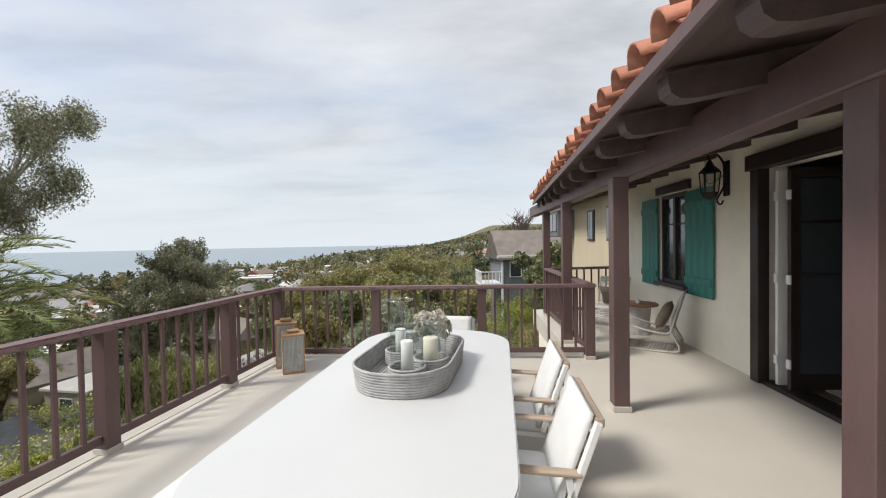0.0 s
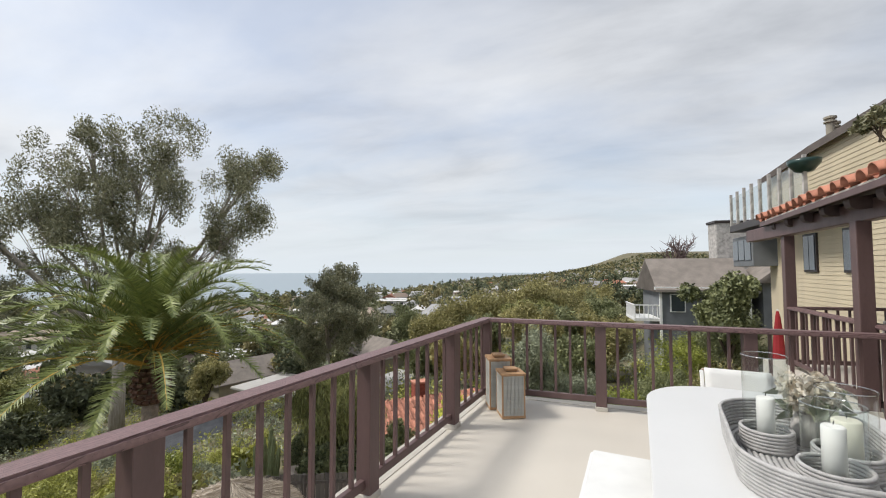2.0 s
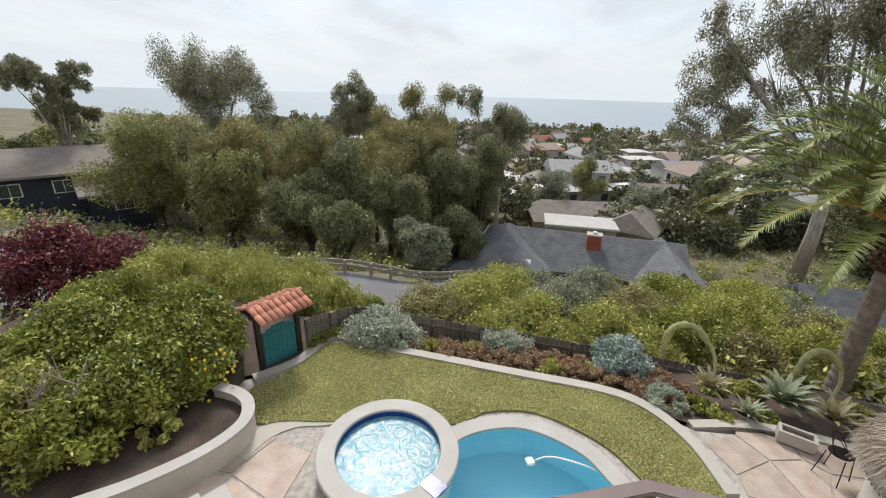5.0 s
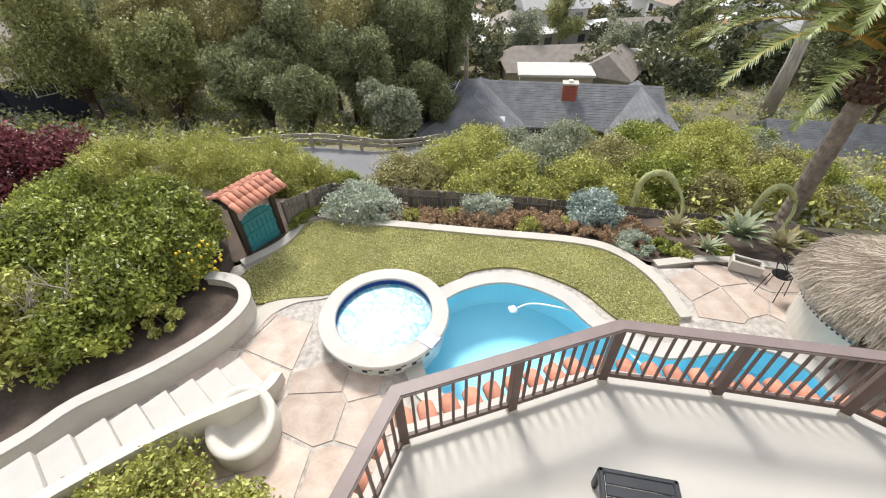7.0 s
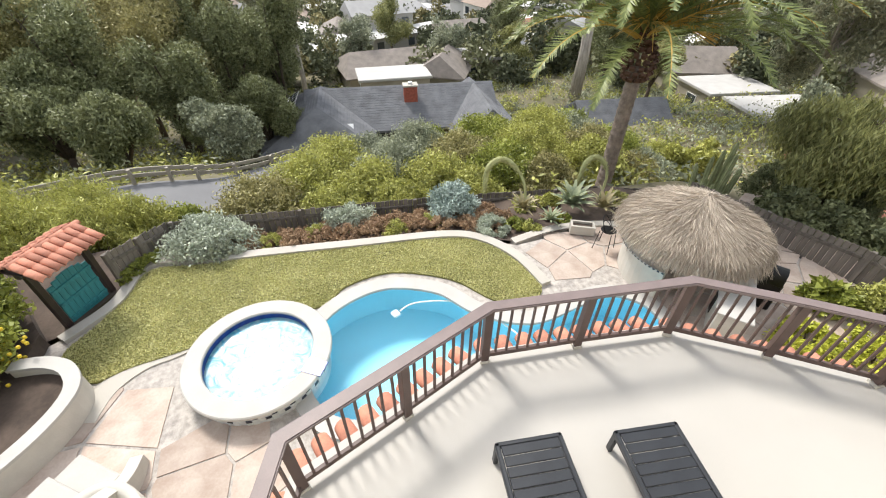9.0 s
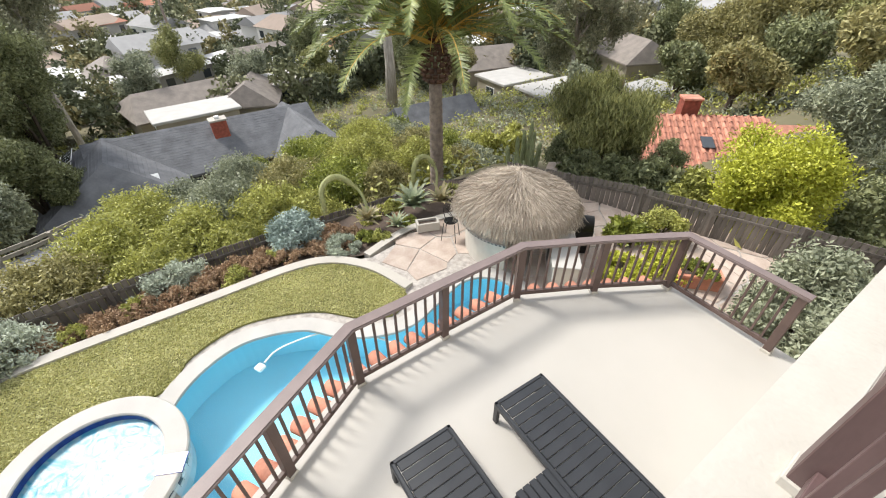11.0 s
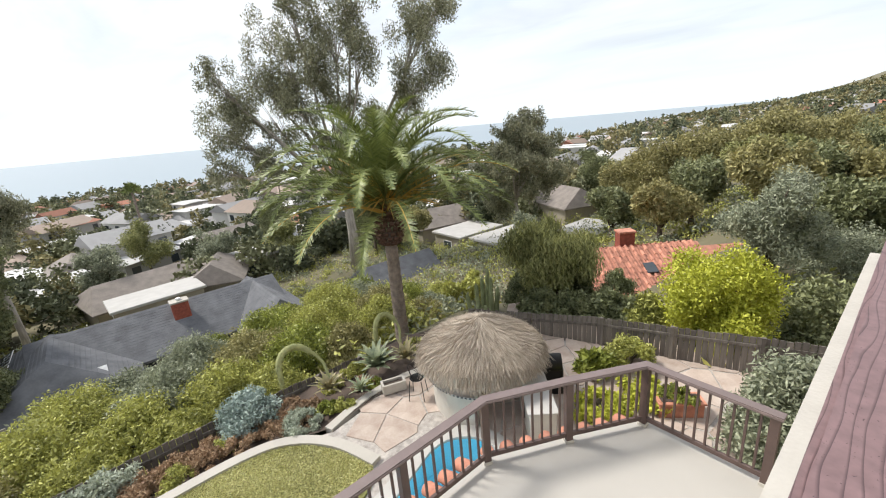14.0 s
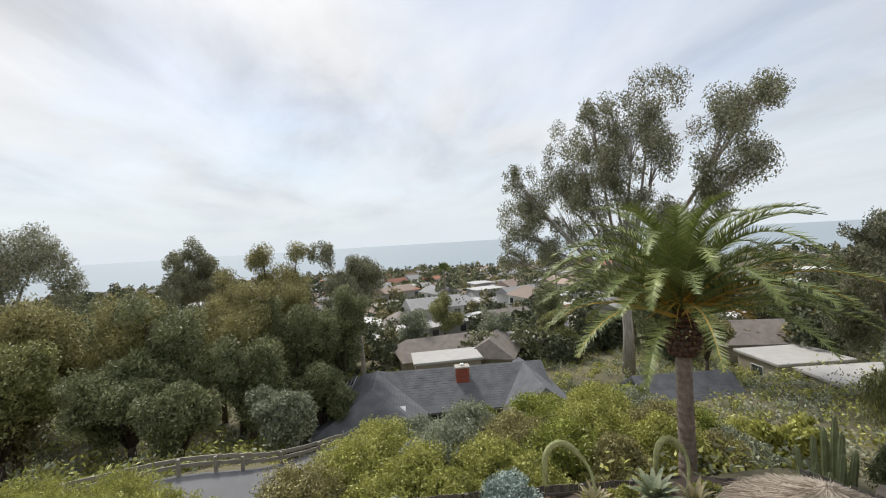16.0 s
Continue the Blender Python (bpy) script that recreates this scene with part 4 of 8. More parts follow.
# ---- wooden fence ----
def fence(name, label, pts, tops, board=0.15):
    ob = thing(name, label, "fence", pose(0, 0, 0))
    bmb = bmesh.new()
    box(bmb, (board - 0.012, 0.022, 1.0), (0, 0, -0.5), 0, 0.003)
    me = bpy.data.meshes.new("board")
    bmb.to_mesh(me)
    bmb.free()
    for (p, q), (z0, z1) in zip(zip(pts, pts[1:]), zip(tops, tops[1:])):
        d = Vector((q[0] - p[0], q[1] - p[1]))
        ln, ang = d.length, math.degrees(math.atan2(d.y, d.x))
        n = int(ln / board)
        for k in range(n):
            t = (k + 0.5) / n
            z = z0 + (z1 - z0) * t + random.uniform(-0.025, 0.025)
            b = link("board", me, FENCE, ob, m=pose(p[0] + d.x * t, p[1] + d.y * t, z, random.uniform(-1.5, 1.5), random.uniform(-0.8, 0.8), ang + random.uniform(-2, 2)) @ Matrix.Diagonal((1, 1, 1.75, 1)))
        for off in (0.25, 1.2):
            boxed("rail", (ln, 0.05, 0.09), (0, 0, 0), FENCE, ob, m=Matrix.Translation(((p[0] + q[0]) / 2 + 0.03, (p[1] + q[1]) / 2, (z0 + z1) / 2 - off)) @ pose(0, 0, 0, 0, -math.degrees(math.atan2(z1 - z0, ln)), ang))
        for t in (0.02, 0.5):
            boxed("post", (0.1, 0.1, 1.9), (p[0] + d.x * t + 0.07, p[1] + d.y * t, z0 + (z1 - z0) * t - 0.93), FENCE, ob, ang)
    return ob


fence("fence", "weathered grey board fence behind the planting bed", [(-12.95, -5.0), (-14.55, -4.1), (-14.6, 2.9), (-14.4, 6.4), (-13.9, 9.5), (-12.2, 11.6)], [-4.75, -5.1, -5.7, -5.95, -6.0, -5.55])
fence("fence", "weathered grey board fence below the red roofed house", [(-12.1, 11.7), (-7.6, 12.6), (-3.6, 13.3), (0.5, 13.9)], [-5.2, -4.75, -4.6, -4.4])

# ---- porch roof ----
def eave_x(y):
    return 1.22 + 0.135 * (y - 3.0)


columns = []
bm = bmesh.new()
box(bm, (0.15, 0.15, 2.24), (0, 0, 1.17), 0, 0.006)
col_mesh = bpy.data.meshes.new("column")
bm.to_mesh(col_mesh)
bm.free()
for x, y in ((porch_x(-0.9), -0.9), (porch_x(1.6), 1.60), (1.735, 4.06), (porch_x(6.72), 6.72), (porch_x(9.15), 9.15)):
    c = thing("porch_column", "square brown painted wooden porch column", "column", pose(x, y, 0, 0, 0, -5), "porch columns")
    link("shaft", col_mesh, BROWN, c)
    boxed("foot", (0.18, 0.18, 0.055), (0, 0, 0.0275), LEDGE, c, 0, 0.004, "white painted foot")
beam = thing("porch_beam", "long dark brown timber beam on the columns", "beam", pose(porch_x(4.15), 4.15, 2.4))
boxed("timber", (0.16, 14.4, 0.24), (0.03, -0.4, 0), BROWN, beam, -4.0, 0.01)
for i in range(17):
    y = -2.2 + 0.72 * i
    x0, x1 = eave_x(y) + 0.05, wall_x(y) + 0.1
    r = thing("rafter", "dark stained rafter with a rounded tail", "rafter", pose(x0, y, 2.42), "porch rafters")
    bm = bmesh.new()
    ln = x1 - x0
    prof = [(0.0, 0.05), (0.015, 0.0), (0.06, -0.035), (0.14, -0.05), (ln, -0.05), (ln, 0.10), (0.0, 0.10)]
    vs = []
    for yy in (-0.055, 0.055):
        vs.append([bm.verts.new((px, yy, pz + px * 0.19)) for px, pz in prof])
    n = len(prof)
    bm.faces.new(vs[0])
    bm.faces.new(vs[1][::-1])
    for k in range(n):
        bm.faces.new((vs[0][k], vs[1][k], vs[1][(k + 1) % n], vs[0][(k + 1) % n]))
    bmesh.ops.recalc_face_normals(bm, faces=bm.faces)
    part("timber", bm, DARKWOOD, r)
# boards above the rafters
bm = bmesh.new()
q = [(eave_x(-4.9), -4.9, 2.545), (wall_x(-4.9) + 0.3, -4.9, 2.545 + 0.19 * (wall_x(-4.9) + 0.3 - eave_x(-4.9))), (wall_x(9.8) + 0.3, 9.8, 2.545 + 0.19 * (wall_x(9.8) + 0.3 - eave_x(9.8))), (eave_x(9.8), 9.8, 2.545)]
lo = [bm.verts.new(p) for p in q]
hi = [bm.verts.new((p[0], p[1], p[2] + 0.03)) for p in q]
bm.faces.new(lo)
bm.faces.new(hi)
for k in range(4):
    bm.faces.new((lo[k], lo[(k + 1) % 4], hi[(k + 1) % 4], hi[k]))
bmesh.ops.recalc_face_normals(bm, faces=bm.faces)
tagged(part("ceiling", bm, DARKWOOD, None), "dark boarded underside of the porch roof", "ceiling", kind="structure")
boxed_fascia = thing("fascia", "brown painted fascia board under the roof tiles", "fascia", pose(eave_x(2.4) - 0.012, 2.45, 2.55))
boxed("board", (0.024, 14.9, 0.075), (0, 0, 0), BROWN, boxed_fascia, -7.7, 0.003)
mortar = thing("mortar_bed", "whitish mortar under the first tiles", "mortar", pose(eave_x(2.4) + 0.07, 2.45, 2.60))
boxed("strip", (0.12, 14.8, 0.05), (0, 0, 0), LEDGE, mortar, -7.7, 0.01)


def barrel(r0, r1, length, t=0.014, seg=8):
    """A half-round tapered roof tile lying along x, open side down."""
    bm = bmesh.new()
    rings = []
    for x, r in ((0.0, r0), (length, r1)):
        for rr in (r, r - t):
            rings.append([bm.verts.new((x, rr * math.cos(math.pi * k / seg), rr * math.sin(math.pi * k / seg))) for k in range(seg + 1)])
    for a, b in ((0, 2), (1, 3), (0, 1), (2, 3)):
        for k in range(seg):
            bm.faces.new((rings[a][k], rings[a][k + 1], rings[b][k + 1], rings[b][k]))
    for k in (0, seg):
        bm.faces.new((rings[0][k], rings[1][k], rings[3][k], rings[2][k]))
    bmesh.ops.recalc_face_normals(bm, faces=bm.faces)
    me = bpy.data.meshes.new("roof_tile")
    bm.to_mesh(me)
    bm.free()
    me.shade_smooth()
    return me


porch_roof = thing("tile_roof", "porch roof of weathered terracotta barrel tiles", "roof", pose(eave_x(3), 3, 2.62))
tile_m = barrel(0.105, 0.09, 0.46)
slope = math.degrees(math.atan(0.19))
for i in range(45):
    y = -4.6 + i * 0.325
    for row in range(3):
        x = eave_x(y) - 0.06 + 0.40 * row + random.uniform(-0.02, 0.02)
        z = 2.60 + 0.19 * (0.40 * row)
        loc = Vector((x - eave_x(3), y - 3, z - 2.62))
        link("roof_tile", tile_m, TERRA, porch_roof, m=pose(*loc, 0, -slope - 2.5, -7.7 + random.uniform(-2, 2)) @ pose(0, 0, 0.04))
        link("roof_tile", tile_m, TERRA, porch_roof, m=pose(loc.x + 0.08, loc.y + 0.1625, loc.z + 0.11, 180, -slope - 2, -7.7 + random.uniform(-2, 2)))


# ---- window, shutters, door ----
def shutter(y, width, ajar):
    ob = thing("shutter", "teal painted board shutter with cross battens", "shutter", on_wall(y, 0.04, 0.82, ajar), "window shutters")
    n = 4
    for k in range(n):
        boxed("board", (width / n - 0.006, 0.022, 1.58), (-width / 2 + (k + 0.5) * width / n, 0, 0.79), TEAL, ob, 0, 0.004)
    for z in (0.22, 1.36):
        boxed("batten", (width - 0.02, 0.022, 0.11), (0, 0.022, z), TEAL, ob, 0, 0.004)
    return ob


shutter(6.06, 0.78, 0)
shutter(7.80, 0.72, 0)
win = thing("window_1", "dark framed casement window reflecting the sea", "window", on_wall(6.935, 0.0, 0.92), kind="structure")
for x, z, w_, h_ in ((0, 0.03, 1.0, 0.07), (0, 1.48, 1.0, 0.07), (-0.46, 0.755, 0.07, 1.5), (0.46, 0.755, 0.07, 1.5), (0, 0.755, 0.08, 1.45)):
    boxed("window_frame", (w_, 0.08, h_), (x, -0.05, z), DARKFRAME, win, 0, 0.005)
for x in (-0.23, 0.23):
    boxed("glazing_bar", (0.40, 0.03, 0.025), (x, -0.05, 1.0), DARKFRAME, win, 0, 0.003)
    boxed("pane", (0.40, 0.008, 1.38), (x, -0.06, 0.755), PANE, win, 0, 0)
boxed("window_sill", (1.12, 0.16, 0.06), (0, 0.03, -0.03), DARKFRAME, win, 0, 0.008)
boxed("lintel", (1.2, 0.06, 0.14), (0, 0.02, 1.6), DARKFRAME, win, 0, 0.008)
door = thing("door_1", "dark brown door frame with an open white-edged folding door", "door", on_wall(3.66, 0.0, 0.02), kind="structure")
for x, z, w_, h_, o in ((1.10, 1.24, 0.14, 2.5, 0.03), (-1.10, 1.24, 0.14, 2.5, 0.03), (0, 2.53, 2.5, 0.18, 0.04)):
    boxed("door_frame", (w_, 0.13, h_), (x, o, z), DARKFRAME, door, 0, 0.008)
boxed("threshold", (2.1, 0.28, 0.05), (0, -0.1, 0.0), DARKFRAME, door, 0, 0.006)
for k, (yy, aa) in enumerate(((-0.42, 86), (-0.42, 94))):
    leaf = thing("door_leaf", "open folding glass door leaf folded against the frame", "door", on_wall(3.66, 0.0, 0.03) @ pose(0.86 - 0.13 * k, yy, 0, 0, 0, aa), "folding door leaves")
    for x, z, w_, h_ in ((-0.36, 1.2, 0.10, 2.36), (0.36, 1.2, 0.10, 2.36), (0, 0.1, 0.64, 0.18), (0, 2.33, 0.64, 0.1), (0, 1.25, 0.64, 0.03), (0, 1.8, 0.64, 0.03)):
        boxed("stile", (w_, 0.045, h_), (x, 0, z), WHITE if k == 0 and x > 0.3 else DARKFRAME, leaf, 0, 0.004, "white painted edge" if k == 0 and x > 0.3 else "")
    boxed("pane", (0.64, 0.008, 2.1), (0, 0, 1.22), PANE, leaf, 0, 0)
    for z in (0.3, 1.2, 2.1):
        boxed("hinge", (0.02, 0.055, 0.1), (0.415, 0, z), WHITE, leaf, 0, 0.003)
rug = thing("rug", "patterned grey rug on the room floor", "rug", on_wall(3.5, -1.0, 0.05))
for k in range(9):
    boxed("stripe", (1.8, 0.14, 0.012), (0, -0.6 + k * 0.145, 0.006), WICKER if k % 2 else LANTERN_CORD, rug, 0, 0.003)

# ---- wall lantern ----
lamp = thing("wall_lantern", "black wrought iron wall lantern with scrolled arm", "lantern", on_wall(5.42, 0.0, 2.18))
bm = bmesh.new()
lathe(bm, [(0.0, 0.0), (0.05, 0.02), (0.085, 0.06), (0.10, 0.1)], 6, (0, 0.22, 0), False)
part("cage_base", bm, BLACK, lamp)
bm = bmesh.new()
lathe(bm, [(0.125, 0.36), (0.10, 0.40), (0.05, 0.45), (0.03, 0.50), (0.0, 0.55)], 6, (0, 0.22, 0))
part("cage_top", bm, BLACK, lamp)
for k in range(6):
    a = math.tau * k / 6
    bm = bmesh.new()
    tube(bm, [(0.095 * math.cos(a), 0.22 + 0.095 * math.sin(a), 0.09), (0.12 * math.cos(a), 0.22 + 0.12 * math.sin(a), 0.37)], 0.008, 5)
    part("cage_bar", bm, BLACK, lamp)
bm = bmesh.new()
lathe(bm, [(0.085, 0.1), (0.108, 0.36)], 6, (0, 0.22, 0))
part("glass_shade", bm, GLASS, lamp)
bm = bmesh.new()
tube(bm, smooth_line([(0, 0.02, 0.34), (0, 0.06, 0.5), (0, 0.14, 0.6), (0, 0.23, 0.6), (0, 0.24, 0.53)], 5), 0.014, 6)
tube(bm, smooth_line([(0, 0.02, 0.22), (0, 0.08, 0.10), (0, 0.13, 0.0), (0, 0.09, -0.06), (0, 0.05, -0.01)], 5), 0.012, 6)
part("scroll_arm", bm, BLACK, lamp)
boxed("backplate", (0.13, 0.025, 0.46), (0, 0.0125, 0.28), BLACK, lamp, 0, 0.01)
conduit = thing("lamp_conduit", "pale bent conduit feeding the wall lantern", "pipe", on_wall(5.42, 0.0, 2.18))
bm = bmesh.new()
tube(bm, smooth_line([(0.08, 0.015, 0.33), (0.2, 0.03, 0.28), (0.38, 0.03, 0.26), (0.46, 0.03, 0.36), (0.47, 0.03, 0.62)], 5), 0.013, 6)
part("pipe", bm, WICKER, conduit)


# ---- wicker porch chairs and table ----
def wicker_chair(m, label):
    ob = thing("wicker_chair", label, "chair", m, "porch wicker chairs")
    side = smooth_line([(0.42, 0, 0.02), (0.05, 0, 0.015), (-0.30, 0, 0.03), (-0.36, 0, 0.10), (-0.27, 0, 0.28), (-0.26, 0, 0.5), (-0.36, 0, 0.78), (-0.42, 0, 0.88)], 4)
    seat = smooth_line([(0.42, 0, 0.02), (0.46, 0, 0.12), (0.42, 0, 0.34), (0.3, 0, 0.36), (0.0, 0, 0.30), (-0.22, 0, 0.30), (-0.30, 0, 0.5), (-0.40, 0, 0.86)], 4)
    for nm, line in (("base_weave", side), ("seat_weave", seat)):
        bm = bmesh.new()
        for i in range(0, len(line)):
            p = line[i]
            tube(bm, [(p.x, -0.30, p.z), (p.x, 0, p.z - (0.02 if nm == "seat_weave" else 0)), (p.x, 0.30, p.z)], 0.007, 4)
            if i < len(line) - 1:
                q = (line[i] + line[i + 1]) / 2
                tube(bm, [(q.x, -0.30, q.z), (q.x, 0, q.z - (0.02 if nm == "seat_weave" else 0)), (q.x, 0.30, q.z)], 0.007, 4)
        part(nm, bm, WICKER, ob)
    for s in (-1, 1):
        for line in (side, seat):
            bm = bmesh.new()
            tube(bm, [(p.x, s * 0.30, p.z) for p in line], 0.014, 6)
            part("side_frame", bm, WICKER, ob)
    return ob


def pillow(m, label, size=0.42):
    ob = thing("throw_pillow", label, "pillow", m, "porch pillows")
    bm = bmesh.new()
    n = 10
    g = [[None] * (n + 1) for _ in range(n + 1)]
    for top in (1, -1):
        for i in range(n + 1):
            for j in range(n + 1):
                u, v = i / n * 2 - 1, j / n * 2 - 1
                edge = max(abs(u), abs(v))
                h = 0.075 * math.sqrt(max(0, (1 - u ** 4) * (1 - v ** 4))) * top
                pin = 1 - 0.07 * (1 - abs(u * v)) * edge
                if top == -1 and (i in (0, n) or j in (0, n)):
                    continue
                g2 = bm.verts.new((u * size / 2 * pin, v * size / 2 * pin, h))
                if top == 1:
                    g[i][j] = (g2, g2 if (i in (0, n) or j in (0, n)) else None)
                else:
                    g[i][j] = (g[i][j][0], g2)
    for i in range(n):
        for j in range(n):
            for k in (0, 1):
                f = [g[a][b][k] for a, b in ((i, j), (i + 1, j), (i + 1, j + 1), (i, j + 1))]
                bm.faces.new(f if k == 0 else f[::-1])
    part("cover", bm, CUSHION, ob, smooth=True)
    return ob


wicker_chair(pose(3.24, 6.36, 0.0, 0, 0, 146), "pale wicker lounge chair with its back to the wall lantern")
wicker_chair(pose(3.30, 8.35, 0.0, 0, 0, 226), "pale wicker lounge chair at the far end of the porch")
pillow(pose(3.36, 6.28, 0.52, 0, -65, -34), "taupe throw pillow leaning in a wicker chair")
pillow(pose(3.42, 8.48, 0.52, 62, 0, 136), "taupe throw pillow leaning in the farther wicker chair")
rt = thing("round_side_table", "round wood-topped side table with a woven drum base", "table", pose(3.45, 7.3, 0))
bm = bmesh.new()
lathe(bm, [(0.0, 0.50), (0.30, 0.50), (0.31, 0.51), (0.31, 0.53), (0.30, 0.54), (0.0, 0.54)], 32)
part("tabletop", bm, mat("oiled_tabletop", (0.26, 0.13, 0.07), 0.5, 0.25, 4, 0.2, 50, stretch=(1, 6, 1)), rt, "reddish wooden top")
bm = bmesh.new()
lathe(bm, [(0.2, 0.0), (0.17, 0.2), (0.19, 0.5)], 24, cap=True)
part("drum_base", bm, WICKER, rt)
mug = thing("cup", "small pale cup on the round side table", "cup", pose(3.4, 7.25, 0.54))
bm = bmesh.new()
lathe(bm, [(0.0, 0.004), (0.03, 0.0), (0.035, 0.08), (0.031, 0.08), (0.027, 0.01), (0.0, 0.012)], 16)
part("body", bm, WHITE, mug)

# ---- dining set ----
TA = -7.6
table = thing("dining_table", "long white dining table with rounded corners", "table", pose(-0.235, 2.80, 0, 0, 0, TA))


def rounded_rect(w, l, r, n=10):
    pts = []
    for cx, cy, a0 in ((w / 2 - r, l / 2 - r, 0), (-w / 2 + r, l / 2 - r, 90), (-w / 2 + r, -l / 2 + r, 180), (w / 2 - r, -l / 2 + r, 270)):
        for k in range(n + 1):
            a = radians(a0 + 90 * k / n)
            pts.append((cx + r * math.cos(a), cy + r * math.sin(a)))
    return pts


bm = bmesh.new()
slab(bm, rounded_rect(1.40, 3.2, 0.52), 0.715, 0.75)
bmesh.ops.bevel(bm, geom=[e for e in bm.edges if len(e.link_faces) == 2 and abs(e.link_faces[0].normal.z - e.link_faces[1].normal.z) > 0.5 and e.verts[0].co.z > 0.74], offset=0.006, segments=2, affect="EDGES")
part("tabletop", bm, TABLE, table)
for sx in (-1, 1):
    for sy in (-1, 1):
        boxed("leg", (0.08, 0.08, 0.70), (sx * 0.42, sy * 1.05, 0.36), WHITE, table, 0, 0.012)
boxed("apron", (0.9, 2.2, 0.05), (0, 0, 0.69), WHITE, table, 0, 0.01)


def dining_chair(m, label):
    """Facing +y in its own frame."""
    ob = thing("dining_chair", label, "chair", m, "white dining chairs")

    def bar(name, a, b, w, material, h=None, lab=""):
        a, b = Vector(a), Vector(b)
        d = b - a
        rot = d.to_track_quat("X", "Z").to_matrix().to_4x4()
        return boxed(name, (d.length, w, h or w), (0, 0, 0), material, ob, 0, 0.006, lab, m=Matrix.Translation((a + b) / 2) @ rot)
    for s in (-1, 1):
        bar("front_leg", (s * 0.29, 0.25, 0), (s * 0.29, 0.23, 0.62), 0.035, WHITE, 0.035)
        bar("back_leg", (s * 0.29, -0.34, 0), (s * 0.29, -0.22, 0.60), 0.035, WHITE)
        bar("back_post", (s * 0.29, -0.20, 0.40), (s * 0.29, -0.36, 0.86), 0.035, WHITE)
        bar("armrest", (s * 0.29, 0.27, 0.635), (s * 0.29, -0.28, 0.615), 0.055, TEAK, 0.022, "weathered teak armrest")
        bar("seat_rail", (s * 0.27, 0.24, 0.40), (s * 0.27, -0.22, 0.37), 0.03, WHITE)
        for z in (0.80, 0.86):
            boxed("strap", (0.035, 0.06, 0.03), (s * 0.18, -0.355 + (0.86 - z) * 0.35, z), FABRIC, ob, 0, 0.004)
    bar("top_rail", (-0.29, -0.365, 0.855), (0.29, -0.365, 0.855), 0.04, TEAK, 0.045, "weathered teak top rail")
    for k in range(4):
        bar("back_slat", (-0.27, -0.25 - 0.03 * k, 0.46 + 0.09 * k), (0.27, -0.25 - 0.03 * k, 0.46 + 0.09 * k), 0.015, TEAK, 0.05)
    boxed("front_rail", (0.56, 0.03, 0.03), (0, 0.24, 0.39), WHITE, ob)

    def cushion(name, w, l, t, mm):
        bm = bmesh.new()
        n = 8
        top = [[bm.verts.new((w * (i / n - 0.5), l * (j / n - 0.5), t * (0.55 + 0.45 * math.sqrt(max(0, 1 - (2 * i / n - 1) ** 6) * max(0, 1 - (2 * j / n - 1) ** 6))))) for j in range(n + 1)] for i in range(n + 1)]
        bot = [[bm.verts.new((w * (i / n - 0.5), l * (j / n - 0.5), 0)) for j in range(n + 1)] for i in range(n + 1)]
        for i in range(n):
            for j in range(n):
                bm.faces.new((top[i][j], top[i + 1][j], top[i + 1][j + 1], top[i][j + 1]))
                bm.faces.new((bot[i][j], bot[i][j + 1], bot[i + 1][j + 1], bot[i + 1][j]))
        for k in range(n):
            for (a, b) in (((k, 0), (k + 1, 0)), ((k + 1, n), (k, n)), ((0, k + 1), (0, k)), ((n, k), (n, k + 1))):
                bm.faces.new((top[a[0]][a[1]], bot[a[0]][a[1]], bot[b[0]][b[1]], top[b[0]][b[1]]))
        bmesh.ops.recalc_face_normals(bm, faces=bm.faces)
        part(name, bm, FABRIC, ob, m=mm, smooth=True)
    cushion("seat", 0.54, 0.52, 0.07, pose(0, 0.02, 0.395, 2, 0, 0))
    cushion("backrest", 0.54, 0.50, 0.05, pose(0, -0.255, 0.655, 109, 0, 0) @ pose(0, 0, -0.02))
    return ob


dining_chair(pose(0.50, 3.06, 0, 0, 0, 83), "white cushioned dining chair with teak arms beside the table")
dining_chair(pose(0.40, 2.20, 0, 0, 0, 83), "white cushioned dining chair with teak arms beside the table")
bench = thing("dining_bench", "long white upholstered bench on the railing side of the table", "bench", pose(-1.09, 2.62, 0, 0, 0, TA))
bm = bmesh.new()
slab(bm, rounded_rect(0.46, 1.75, 0.03, 3), 0.38, 0.50)
bmesh.ops.bevel(bm, geom=[e for e in bm.edges if len(e.link_faces) == 2 and abs(e.link_faces[0].normal.z - e.link_faces[1].normal.z) > 0.5 and e.verts[0].co.z > 0.49], offset=0.02, segments=3, affect="EDGES")
part("seat", bm, FABRIC, bench)
boxed("seat_frame", (0.42, 1.7, 0.03), (0, 0, 0.365), WHITE, bench, 0, 0.005)
for sx in (-1, 1):
    for sy in (-1, 1):
        boxed("leg", (0.045, 0.045, 0.36), (sx * 0.18, sy * 0.78, 0.18), WHITE, bench, 0, 0.006)
dining_chair(pose(0.03, 4.52, 0, 0, 0, 172) @ Matrix.Scale(0.91, 4), "white cushioned dining chair at the head of the table")

# ---- tray with candles and flowers ----
tray = thing("rope_tray", "oval grey coiled-rope tray on the dining table", "tray", pose(-0.22, 2.99, 0.75, 0, 0, TA - 3))


def oval(w, l, r, n=8):
    return rounded_rect(w, l, r, n)


